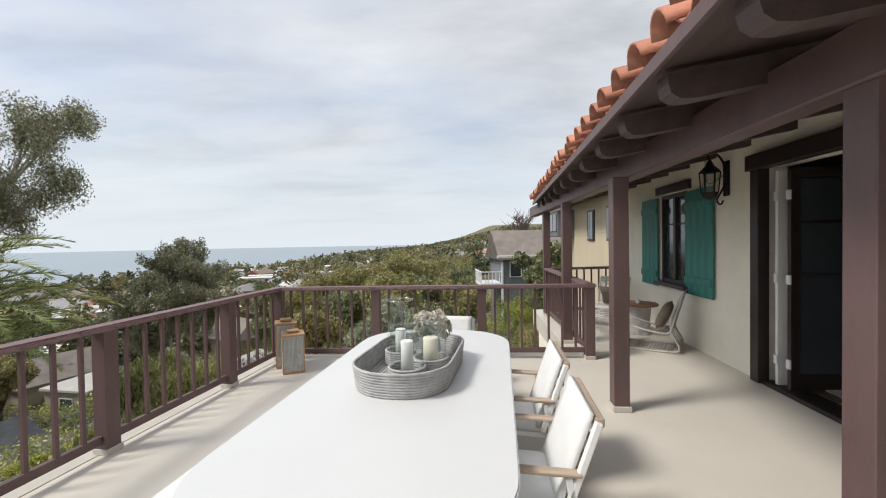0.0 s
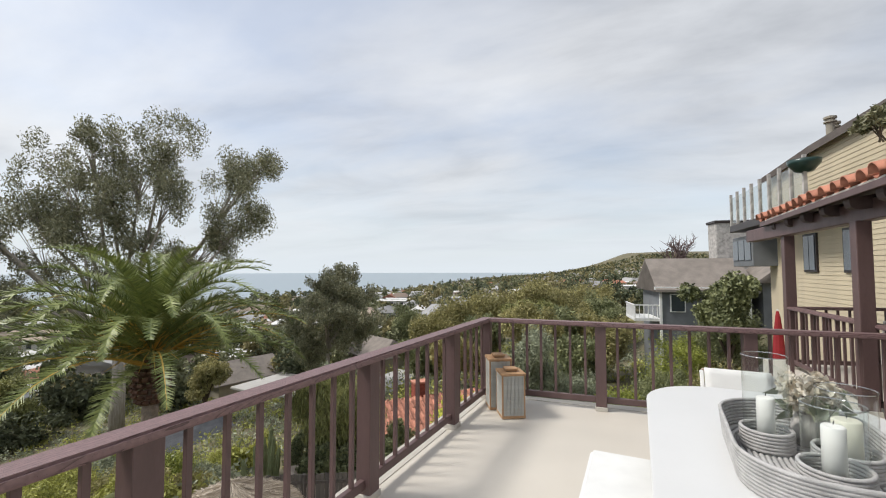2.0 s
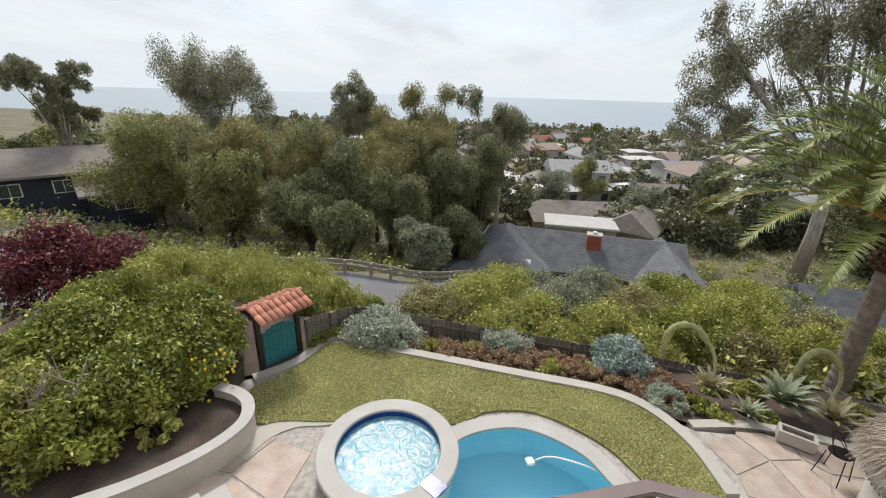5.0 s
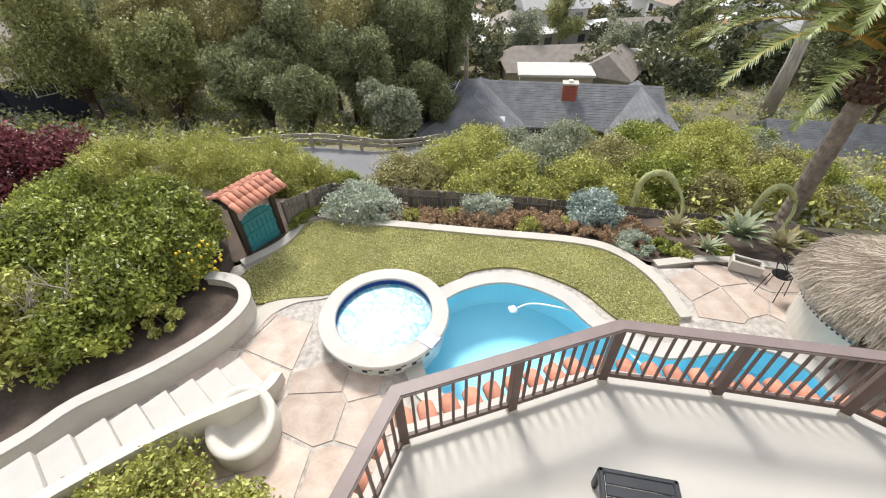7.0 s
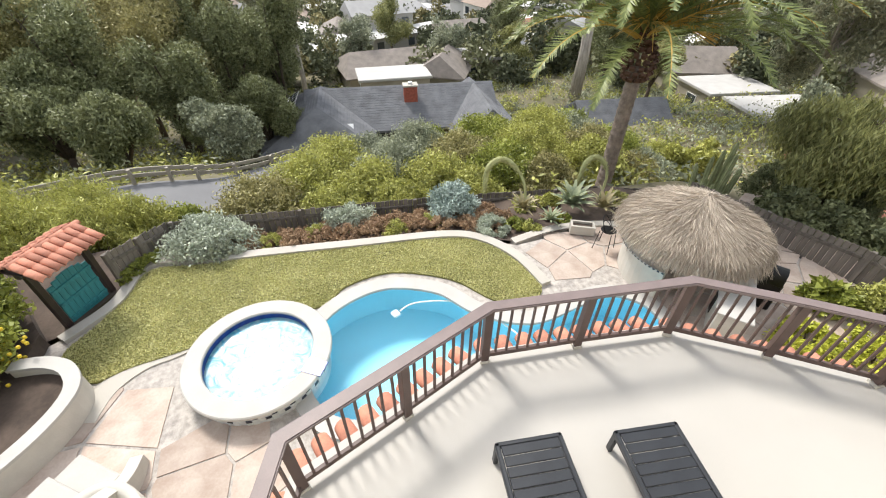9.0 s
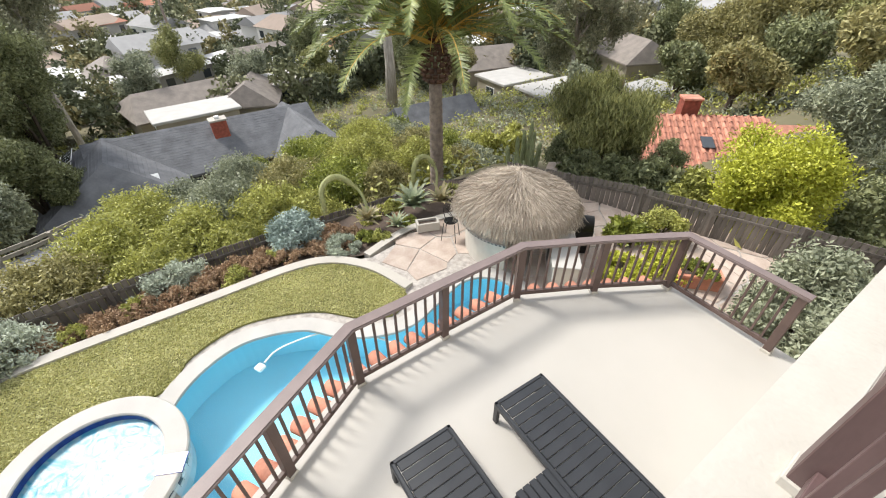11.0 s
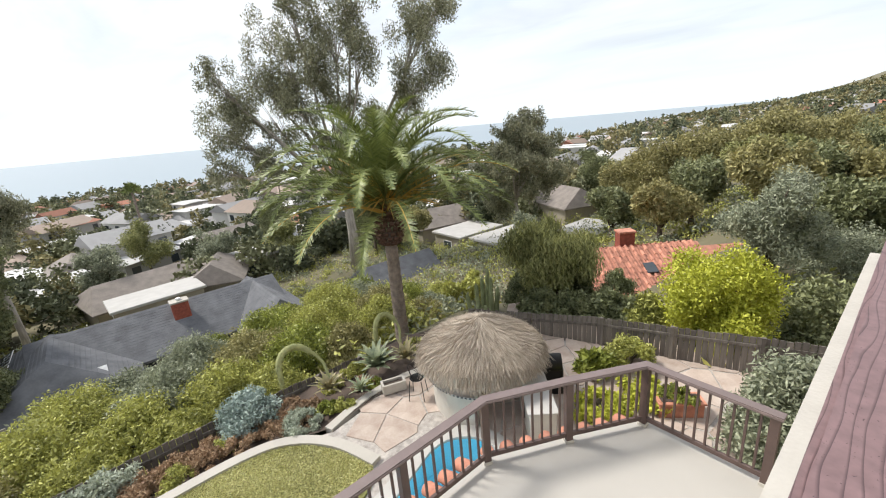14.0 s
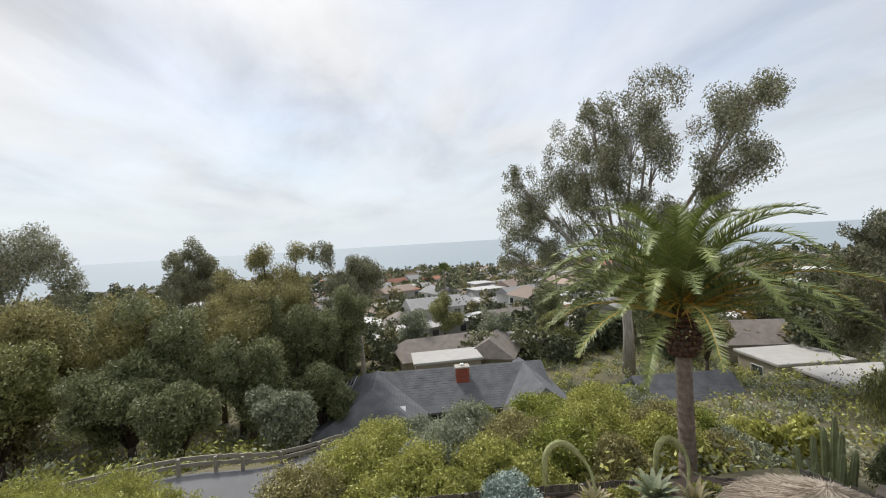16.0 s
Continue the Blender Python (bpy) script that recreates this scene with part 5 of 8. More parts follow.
for k in range(9):
    bm = bmesh.new()
    g_ = 1.0 + 0.006 * k
    tube(bm, [(x * g_, y * g_, 0.012 + 0.018 * k) for x, y in oval(0.62, 1.08, 0.28)], 0.0105, 6, closed=True)
    part("rope_coil", bm, ROPE, tray, smooth=True)
bm = bmesh.new()
for k in range(12):
    s_ = 0.96 - k * 0.078
    tube(bm, [(x * s_, y * s_, 0.012) for x, y in oval(0.62, 1.08, 0.28, 5)], 0.012, 5, closed=True)
part("rope_bottom", bm, ROPE, tray, smooth=True)


def hurricane(at, r, h, candle_h, candle_r, wax, label):
    ob = thing("hurricane_candle_holder", label, "candle holder", pose(*at), "candle holders in the tray")
    for k in range(6):
        bm = bmesh.new()
        tube(bm, [(math.cos(a * math.tau / 24) * (r + 0.012), math.sin(a * math.tau / 24) * (r + 0.012), 0.01 + k * 0.017) for a in range(24)], 0.010, 6, closed=True)
        part("rope_ring", bm, ROPE, ob, smooth=True)
    bm = bmesh.new()
    lathe(bm, [(r * 0.94, 0.012), (r, 0.014), (r, h)], 32)
    gl_ = part("glass_cylinder", bm, GLASS, ob, smooth=True)
    gl_.visible_shadow = False
    bm = bmesh.new()
    tube(bm, [(math.cos(a * math.tau / 32) * r, math.sin(a * math.tau / 32) * r, h) for a in range(32)], 0.0028, 6, closed=True)
    part("rim", bm, GLASS_RIM, gl_, "thick polished glass rim", smooth=True)
    bm = bmesh.new()
    lathe(bm, [(0.0, 0.02), (candle_r, 0.02), (candle_r, 0.02 + candle_h - 0.006), (candle_r - 0.006, 0.02 + candle_h), (candle_r * 0.5, 0.015 + candle_h), (0.0, 0.012 + candle_h)], 28)
    cd = part("candle", bm, wax, ob, smooth=True)
    bm = bmesh.new()
    tube(bm, [(0, 0, candle_h + 0.025), (0.003, 0, candle_h + 0.04)], 0.002, 5)
    part("wick", bm, BLACK, cd)
    return ob


GLASS_RIM = glass_mat("polished_glass_rim", (0.85, 0.90, 0.88), 0.05, 1.0, 0.5)
WAXWHITE = mat("white_wax", (0.85, 0.84, 0.80), 0.45, 0.03, 8, 0.05, 50)
hurricane((-0.33, 3.14, 0.775), 0.10, 0.48, 0.24, 0.04, WAXWHITE, "tall glass hurricane with a white candle and rope base")
hurricane((-0.24, 2.72, 0.775), 0.11, 0.36, 0.25, 0.042, WAXWHITE, "glass hurricane with a white pillar candle and rope base")
hurricane((-0.09, 2.93, 0.775), 0.11, 0.38, 0.22, 0.055, CANDLE, "glass hurricane with an ivory candle and rope base")
vase = thing("flower_arrangement", "cream flowers with grey-green leaves in a small vase", "flowers", pose(-0.10, 3.24, 0.775) @ Matrix.Scale(1.3, 4))
bm = bmesh.new()
lathe(bm, [(0.0, 0.0), (0.05, 0.0), (0.06, 0.06), (0.05, 0.13), (0.045, 0.13), (0.05, 0.06), (0.0, 0.01)], 20)
part("vase", bm, WICKER, vase, smooth=True)
pts = clump_points([(0.06 * math.cos(a), 0.06 * math.sin(a), 0.22 + 0.03 * math.sin(a * 3)) for a in np.linspace(0, 6, 9)], [0.045] * 9, [90] * 9, 0.7)
quads("blossoms", leaf_quads(pts, 0.03, 0.026), PETAL, vase)
pts = clump_points([(0.09 * math.cos(a), 0.09 * math.sin(a), 0.17) for a in np.linspace(0, 6, 8)], [0.05] * 8, [3] * 8, 0.6)
quads("leaves", leaf_quads(pts, 0.09, 0.05), L_GREY, vase)


# ---- floor lanterns ----
def floor_lantern(m, h, label):
    ob = thing("floor_lantern", label, "lantern", m, "deck lanterns")
    w = 0.28
    boxed("base_frame", (w, w, 0.03), (0, 0, 0.02), LANTERN_WOOD, ob, 0, 0.004)
    boxed("top_frame", (w + 0.01, w + 0.01, 0.03), (0, 0, h - 0.06), LANTERN_WOOD, ob, 0, 0.004)
    boxed("lid", (0.15, 0.13, 0.03), (0, 0, h - 0.02), LANTERN_WOOD, ob, 0, 0.006)
    for sx in (-1, 1):
        for sy in (-1, 1):
            boxed("corner_post", (0.018, 0.018, h - 0.1), (sx * (w / 2 - 0.012), sy * (w / 2 - 0.012), h / 2 - 0.02), LANTERN_WOOD, ob, 0, 0.002)
    for side in range(4):
        bm = bmesh.new()
        box(bm, (0.012, 0.009, h - 0.1), (0, -w / 2 + 0.008, h / 2 - 0.02))
        first = None
        for k in range(15):
            u = (k + 0.5) / 15 * (w - 0.04) - (w - 0.04) / 2
            at = pose(0, 0, 0, 0, 0, 90 * side) @ pose(u, 0, 0)
            if first is None:
                first = part("cord", bm, LANTERN_CORD, ob, "grey corded side", m=at)
            else:
                link("cord", first.data, LANTERN_CORD, ob, m=at)
    bm = bmesh.new()
    lathe(bm, [(0.0, 0.04), (0.04, 0.04), (0.04, 0.16), (0.0, 0.16)], 16)
    part("candle", bm, CANDLE, ob)
    return ob


floor_lantern(pose(-2.03, 5.42, 0, 0, 0, 24), 0.56, "tall square lantern with corded sides and pine frame")
floor_lantern(pose(-2.22, 5.68, 0, 0, 0, 22), 0.66, "taller square lantern with corded sides and pine frame")


# ---- lower deck furniture ----
def lounger(m, label):
    """Foot end at the origin, lying along +x."""
    ob = thing("sun_lounger", label, "sun lounger", m, "charcoal loungers")
    L, Wd, Z = 1.86, 0.72, 0.33
    for s in (-1, 1):
        boxed("side_rail", (L, 0.05, 0.07), (L / 2, s * (Wd / 2 - 0.025), Z - 0.02), LOUNGE, ob, 0, 0.012)
    for x in (0.025, L - 0.025):
        boxed("end_rail", (0.05, Wd, 0.07), (x, 0, Z - 0.02), LOUNGE, ob, 0, 0.012)
    for x in (0.04, L - 0.25):
        for s in (-1, 1):
            boxed("leg", (0.07, 0.05, Z - 0.03), (x, s * (Wd / 2 - 0.025), (Z - 0.03) / 2), LOUNGE, ob, 0, 0.01)
    n = 17
    for k in range(n):
        boxed("slat", (0.099, Wd - 0.11, 0.022), (0.045 + (k + 0.5) * (L - 0.09) / n, 0, Z + 0.004 - 0.012 * math.sin(k / n * 3.1)), LOUNGE, ob, 0, 0.007)
    return ob


lounger(pose(-5.13, 1.76, -3.0, 0, 0, -8.5), "charcoal slatted resin sun lounger on the lower deck")
lounger(pose(-4.86, 3.0, -3.0, 0, 0, -9.5), "charcoal slatted resin sun lounger on the lower deck")
st = thing("side_table", "small charcoal slatted table between the loungers", "table", pose(-3.92, 2.28, -3.0, 0, 0, -9))
for k in range(5):
    boxed("slat", (0.44, 0.075, 0.022), (0, -0.17 + 0.085 * k, 0.31), LOUNGE, st, 0, 0.006)
boxed("frame", (0.42, 0.42, 0.04), (0, 0, 0.275), LOUNGE, st, 0, 0.008)
for sx in (-1, 1):
    for sy in (-1, 1):
        boxed("leg", (0.05, 0.05, 0.26), (sx * 0.19, sy * 0.19, 0.13), LOUNGE, st, 0, 0.008)
# terracotta tiles along the lower deck's outer edge
eave = thing("edge_tiles", "terracotta barrel tiles along the deck's outer edge", "roof", pose(-6, 2, -3.2))
edge_m = barrel(0.125, 0.11, 0.42)
edge = [(-4.6, -1.02), (-5.64, -0.66), (-6.52, 1.78), (-6.15, 4.46), (-4.62, 6.5)]
for p, q in zip(edge, edge[1:]):
    d = Vector((q[0] - p[0], q[1] - p[1]))
    n = max(1, int(d.length / 0.285))
    ang = math.degrees(math.atan2(d.y, d.x))
    for k in range(n):
        t = (k + 0.5) / n
        link("roof_tile", edge_m, TERRA, eave, m=pose(p[0] + d.x * t + 6, p[1] + d.y * t - 2, 0.03, 0, 0, ang + 90 + random.uniform(-3, 3)) @ pose(-0.08, 0, 0, 0, 16, 0))

# ---- flagstones ----
def voronoi_cells(x0, x1, y0, y1, step, seed, jitter=0.42):
    """Uneven stone outlines filling a rectangle."""
    r2 = random.Random(seed)
    nx, ny = int((x1 - x0) / step) + 1, int((y1 - y0) / step) + 1
    pts = {(i, j): Vector((x0 + (i + 0.5 + r2.uniform(-jitter, jitter)) * step, y0 + (j + 0.5 + r2.uniform(-jitter, jitter)) * step)) for i in range(-1, nx + 1) for j in range(-1, ny + 1)}
    for i in range(nx):
        for j in range(ny):
            c = pts[(i, j)]
            poly = [c + Vector(v) * step * 1.2 for v in ((-1, -1), (1, -1), (1, 1), (-1, 1))]
            for di in (-2, -1, 0, 1, 2):
                for dj in (-2, -1, 0, 1, 2):
                    o = pts.get((i + di, j + dj))
                    if o is None or (di == 0 and dj == 0):
                        continue
                    mid, nn = (c + o) / 2, (o - c).normalized()
                    out_ = []
                    for a, b in zip(poly, poly[1:] + poly[:1]):
                        da, db = (a - mid).dot(nn), (b - mid).dot(nn)
                        if da <= 0:
                            out_.append(a)
                        if da * db < 0:
                            out_.append(a + (b - a) * (da / (da - db)))
                    poly = out_
                    if len(poly) < 3:
                        break
                if len(poly) < 3:
                    break
            if len(poly) >= 3:
                yield c, poly


def inside(p, poly):
    n, hit = len(poly), False
    for i in range(n):
        a, b = poly[i], poly[i - 1]
        if (a[1] > p[1]) != (b[1] > p[1]) and p[0] < (b[0] - a[0]) * (p[1] - a[1]) / (b[1] - a[1]) + a[0]:
            hit = not hit
    return hit


paving = thing("flagstone_paving", "pinkish flagstones set in pebble joints", "paving", pose(0, 0, PZ), kind="structure")
pool_xy, lawn_xy = [(p.x, p.y) for p in pool_line], [(p.x, p.y) for p in lawn_line]
bed_xy = [(-9.3, -8.4), (-14.05, -8.4), (-14.05, 13.5), (-10.0, 13.5), (-11.3, 10.0), (-11.6, 7.9), (-11.55, 5.1), (-12.1, 4.3), (-13.0, 0)]
for c, poly in voronoi_cells(-11.5, -2.8, -5.2, 13.2, 0.95, 4):
    pts = [c + (p - c) * 0.955 for p in poly]
    if any(inside(p, pool_xy) or inside(p, lawn_xy) for p in pts + [c]) or (c - SPA).length < 1.5 or inside(c, bed_xy):
        continue
    if c.x > -6.1 and -0.6 < c.y < 6.0:
        continue
    bm = bmesh.new()
    lo = [bm.verts.new((p.x - c.x, p.y - c.y, -0.02)) for p in pts]
    hi = [bm.verts.new(((p.x - c.x) * 0.985, (p.y - c.y) * 0.985, 0.018)) for p in pts]
    bm.faces.new(hi)
    for k in range(len(pts)):
        bm.faces.new((lo[k], lo[(k + 1) % len(pts)], hi[(k + 1) % len(pts)], hi[k]))
    part("flagstone", bm, FLAG, paving, m=pose(c.x, c.y, 0))
bm = bmesh.new()
band(bm, smooth_line([(-9.0, -4.55, 0), (-9.6, -4.35, 0), (-10.0, -3.9, 0), (-10.15, -3.3, 0), (-10.45, -2.6, 0)], 6), -0.02, 0.42, PZ, PZ + 0.03, closed=False)
tagged(part("trim_path", bm, CONCRETE, None), "cream concrete edging beside the lawn", "edging", kind="structure")
bm = bmesh.new()
band(bm, smooth_line([(-11.55, 5.05, 0), (-11.75, 6.4, 0), (-11.6, 7.7, 0), (-11.2, 8.8, 0)], 6), -0.12, 0.12, PZ - 0.7, PZ + 0.07, closed=False)
tagged(part("trim_path", bm, CONCRETE, None), "cream concrete edging beside the agaves", "edging", kind="structure")
# grass tufts on the lawn
gx = rng.uniform(-13.4, -9.3, 90000)
gy = rng.uniform(-5.7, 5.1, 90000)
poly_np = np.array(lawn_xy)


def inside_np(x, y, poly):
    hit = np.zeros(len(x), bool)
    for i in range(len(poly)):
        a, b = poly[i], poly[i - 1]
        if a[1] == b[1]:
            continue
        cond = ((a[1] > y) != (b[1] > y)) & (x < (b[0] - a[0]) * (y - a[1]) / (b[1] - a[1]) + a[0])
        hit ^= cond
    return hit


ok = inside_np(gx, gy, poly_np)
gp = np.stack([gx[ok], gy[ok], np.full(ok.sum(), PZ + 0.06)], 1)
tagged(quads("grass", leaf_quads(gp, 0.07, 0.02, -0.6), GRASS), "short yellow-green grass blades", "grass", kind="stuff")
# pool cleaner hose
cl = thing("pool_cleaner", "white pool cleaner with its floating hose", "pool cleaner", pose(-10.05, 1.34, PZ - 0.09))
bm = bmesh.new()
tube(bm, smooth_line([(0.0, 0.05, 0.0), (-0.12, 0.3, 0.01), (-0.12, 0.65, 0.01), (0.04, 1.25, 0.01), (0.33, 1.72, 0.01), (0.85, 2.1, 0.01), (1.5, 2.42, 0.01), (2.3, 2.7, 0.01)], 6), 0.022, 6)
part("hose", bm, WHITE, cl, smooth=True)
boxed("head", (0.2, 0.18, 0.08), (0.03, -0.06, -0.02), WHITE, cl, 20, 0.025)

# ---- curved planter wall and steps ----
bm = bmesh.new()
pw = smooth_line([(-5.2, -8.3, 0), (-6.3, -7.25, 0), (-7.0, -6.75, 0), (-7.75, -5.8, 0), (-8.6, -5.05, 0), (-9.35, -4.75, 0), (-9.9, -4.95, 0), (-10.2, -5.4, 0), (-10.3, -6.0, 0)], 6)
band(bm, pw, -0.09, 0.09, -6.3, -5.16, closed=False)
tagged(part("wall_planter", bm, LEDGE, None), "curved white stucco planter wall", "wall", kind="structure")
bm = bmesh.new()
band(bm, pw, -0.13, 0.13, -5.165, -5.10, closed=False)
tagged(part("trim_planter", bm, COPING, None), "rounded pale cap on the planter wall", "wall cap", kind="structure")
bm = bmesh.new()
slab(bm, [(p.x, p.y) for p in pw[::3]] + [(-11.3, -6.0), (-14.5, -8.0), (-16, -14), (-5, -14)], -6.0, -5.36)
tagged(part("ground_planter", bm, SOIL, None), "dark mulched soil behind the planter wall", "flower bed", kind="structure")
steps = thing("garden_steps", "curved white steps down to the pool patio", "steps", pose(0, 0, 0), kind="structure")
for k in range(8):
    t = k / 7
    x, y = -7.9 + 2.4 * t, -4.3 - 1.9 * t
    boxed("step", (0.44, 0.95, 0.13 * (k + 1) + 0.3), (x, y, PZ - 0.3 + (0.13 * (k + 1) + 0.3) / 2), COPING, steps, -38, 0.015)
bm = bmesh.new()
sw = smooth_line([(-7.95, -3.55, 0), (-7.5, -3.6, 0), (-7.1, -3.95, 0), (-6.5, -4.6, 0), (-5.7, -5.3, 0), (-4.9, -5.9, 0)], 6)
va = []
for i, p in enumerate(sw):
    z = PZ + 0.25 + 1.1 * (i / (len(sw) - 1)) ** 1.2
    d = (sw[min(i + 1, len(sw) - 1)] - sw[max(i - 1, 0)]).normalized()
    nn = Vector((-d.y, d.x, 0)) * 0.1
    va.append([bm.verts.new(q) for q in ((p.x - nn.x, p.y - nn.y, PZ), (p.x - nn.x, p.y - nn.y, z), (p.x + nn.x, p.y + nn.y, z), (p.x + nn.x, p.y + nn.y, PZ))])
for a, b in zip(va, va[1:]):
    for k in range(3):
        bm.faces.new((a[k], a[k + 1], b[k + 1], b[k]))
bm.faces.new(va[0])
bmesh.ops.recalc_face_normals(bm, faces=bm.faces)
part("side_wall", bm, LEDGE, steps, "white stucco side wall")
basin = thing("fountain_basin", "rounded white stucco basin with patterned tile side", "basin", pose(-6.85, -3.75, PZ))
bm = bmesh.new()
lathe(bm, [(0.0, 0.1), (0.42, 0.12), (0.55, 0.45), (0.62, 0.5), (0.72, 0.5), (0.75, 0.46), (0.75, 0.0)], 36)
bmesh.ops.scale(bm, vec=(0.98, 0.78, 0.95), verts=bm.verts)
part("bowl", bm, LEDGE, basin, m=pose(0, 0, 0, 0, 0, 30), smooth=True)

# ---- spa tile pieces ----
tb = bmesh.new()
box(tb, (0.012, 0.105, 0.075), (0, 0, 0), 0, 0.004)
tmesh = bpy.data.meshes.new("tile")
tb.to_mesh(tmesh)
tb.free()
PATTERN = [mat("pale_glazed_tile", (0.55, 0.56, 0.55), 0.25, 0.08, 8, 0.1, 60), mat("dark_glazed_tile", (0.03, 0.035, 0.05), 0.25, 0.2, 8, 0.1, 60)]
tm2 = tmesh.copy()
tmesh.materials.append(PATTERN[0])
tm2.materials.append(PATTERN[1])
spa_wall = [o for o in spa.children if o.name.startswith("tile_wall")][0]
for k in range(72):
    a = math.tau * k / 72
    for j in range(4):
        if (k + j) % 3 == 0 and j % 2 == 0:
            continue
        link("tile", tm2 if (k + 2 * j) % 3 == 0 else tmesh, None, spa_wall, m=pose(1.304 * math.cos(a), 1.304 * math.sin(a), 0.04 + 0.085 * j, 0, 0, math.degrees(a)))

# ---- palapa bar ----
pal = thing("palapa", "round thatched palapa shading a poolside bar", "palapa", pose(-9.15, 8.5, PZ))
PZT = 2.35
bm = bmesh.new()
prof = [(0.02, PZT), (0.5, PZT - 0.24), (1.0, PZT - 0.46), (1.4, PZT - 0.66), (1.58, PZT - 0.80), (1.56, PZT - 0.95), (1.35, PZT - 0.85), (0.5, PZT - 0.4)]
lathe(bm, prof, 40)
part("thatch_core", bm, THATCH_BASE, pal, smooth=True)
n = 46000
a = rng.uniform(0, math.tau, n)
rr = np.sqrt(rng.uniform(0.0, 1.0, n)) * 1.66
zz = np.interp(rr, [0, 0.5, 1.0, 1.45, 1.66], [PZT, PZT - 0.24, PZT - 0.46, PZT - 0.69, PZT - 0.84]) + rng.uniform(0.0, 0.06, n)
dz = np.interp(rr, [0, 1.0, 1.45, 1.6], [-0.45, -0.5, -0.75, -3.2])
d = np.stack([np.cos(a), np.sin(a), dz], 1)
d += rng.normal(0, 0.2, (n, 3))
d /= np.linalg.norm(d, axis=1)[:, None]
c = np.stack([rr * np.cos(a), rr * np.sin(a), zz], 1)
s = np.cross(d, unit(n))
s /= np.linalg.norm(s, axis=1)[:, None]
ln = rng.uniform(0.14, 0.32, n)[:, None]
wd = 0.0065
quads("straw", np.stack([c - s * wd, c + s * wd, c + d * ln + s * wd * 0.4, c + d * ln - s * wd * 0.4], 1), THATCH, pal, "dry grey-brown straw")
bm = bmesh.new()
tube(bm, [(0, 0, 0), (0, 0, PZT - 0.2)], 0.07, 10)
part("pole", bm, BARK_DARK, pal)
n = 9000
a = rng.uniform(0, math.tau, n)
rr = rng.uniform(1.38, 1.64, n)
c = np.stack([rr * np.cos(a), rr * np.sin(a), np.interp(rr, [1.38, 1.64], [PZT - 0.66, PZT - 0.84]) + rng.uniform(0, 0.05, n)], 1)
d = np.stack([np.cos(a) * 0.45, np.sin(a) * 0.45, np.full(n, -1.0)], 1) + rng.normal(0, 0.22, (n, 3))
d /= np.linalg.norm(d, axis=1)[:, None]
s = np.cross(d, unit(n))
s /= np.linalg.norm(s, axis=1)[:, None]
ln = rng.uniform(0.2, 0.46, n)[:, None]
quads("fringe", np.stack([c - s * wd, c + s * wd, c + d * ln + s * wd * 0.3, c + d * ln - s * wd * 0.3], 1), THATCH, pal, "ragged hanging straw edge")
bar_ = thing("bar_counter", "curved white stucco bar counter with tiled edge", "bar", pose(-9.15, 8.5, PZ))
arc = [(1.25 * math.cos(t), 1.25 * math.sin(t), 0) for t in np.linspace(radians(165), radians(300), 20)]
bm = bmesh.new()
band(bm, arc, -0.12, 0.12, 0.0, 0.92, closed=False)
part("body", bm, LEDGE, bar_)
bm = bmesh.new()
band(bm, arc, -0.26, 0.24, 0.925, 0.97, closed=False)
part("worktop", bm, COPING, bar_, "pale tiled worktop")
for t in np.linspace(radians(166), radians(299), 34):
    for rad_, z_ in ((1.505, 0.945),):
        link("tile", tm2, None, bar_, m=pose(rad_ * math.cos(t), rad_ * math.sin(t), z_, 0, 0, math.degrees(t)) @ Matrix.Diagonal((1, 0.55, 0.6, 1)))
for (x, y, rz, lab) in ((-10.55, 7.35, 30, "black wire bar chair beside the counter"),):
    ch = thing("bar_chair", lab, "chair", pose(x, y, PZ, 0, 0, rz))
    for sx in (-1, 1):
        for sy in (-1, 1):
            bm = bmesh.new()
            tube(bm, [(sx * 0.22, sy * 0.22, 0), (sx * 0.16, sy * 0.16, 0.62)], 0.011, 6)
            part("leg", bm, BLACK, ch)
    bm = bmesh.new()
    lathe(bm, [(0.0, 0.62), (0.19, 0.62), (0.2, 0.635), (0.19, 0.65), (0.0, 0.65)], 20)
    part("seat", bm, BLACK, ch)
    for r_ in (0.17, 0.21):
        bm = bmesh.new()
        tube(bm, [(r_ * math.cos(t), r_ * math.sin(t), 0.64 + (0.38 if r_ > 0.2 else 0.22) * math.sin((t - 1.57) / 3.14 * math.pi)) for t in np.linspace(1.57, 4.71, 12)], 0.009, 6)
        part("back_hoop", bm, BLACK, ch)
trough = thing("stone_trough", "rectangular pale stone trough planter", "planter", pose(-11.35, 7.15, PZ + 0.05, 0, 0, 62))
bm = bmesh.new()
slab(bm, [(-0.34, -0.17), (0.34, -0.17), (0.34, 0.17), (-0.34, 0.17)], 0.0, 0.28, [[(-0.28, -0.11), (0.28, -0.11), (0.28, 0.11), (-0.28, 0.11)]])
part("body", bm, CONCRETE, trough)
boxed("soil", (0.56, 0.22, 0.2), (0, 0, 0.11), SOIL, trough, 0, 0)
bbq = thing("barbecue", "covered black barbecue beside the palapa", "barbecue", pose(-7.85, 9.6, PZ, 0, 0, 35))
boxed("cart", (0.9, 0.5, 0.8), (0, 0, 0.4), BLACK, bbq, 0, 0.03)
bm = bmesh.new()
tube(bm, [(-0.42, 0, 0.82), (0.42, 0, 0.82)], 0.27, 16)
part("hood", bm, BLACK, bbq, smooth=True)
cnt = thing("grill_counter", "white stucco counter built in beside the barbecue", "counter", pose(-7.4, 8.3, PZ, 0, 0, -50))
boxed("body", (1.5, 0.6, 0.86), (0, 0, 0.43), LEDGE, cnt, 0, 0.02)
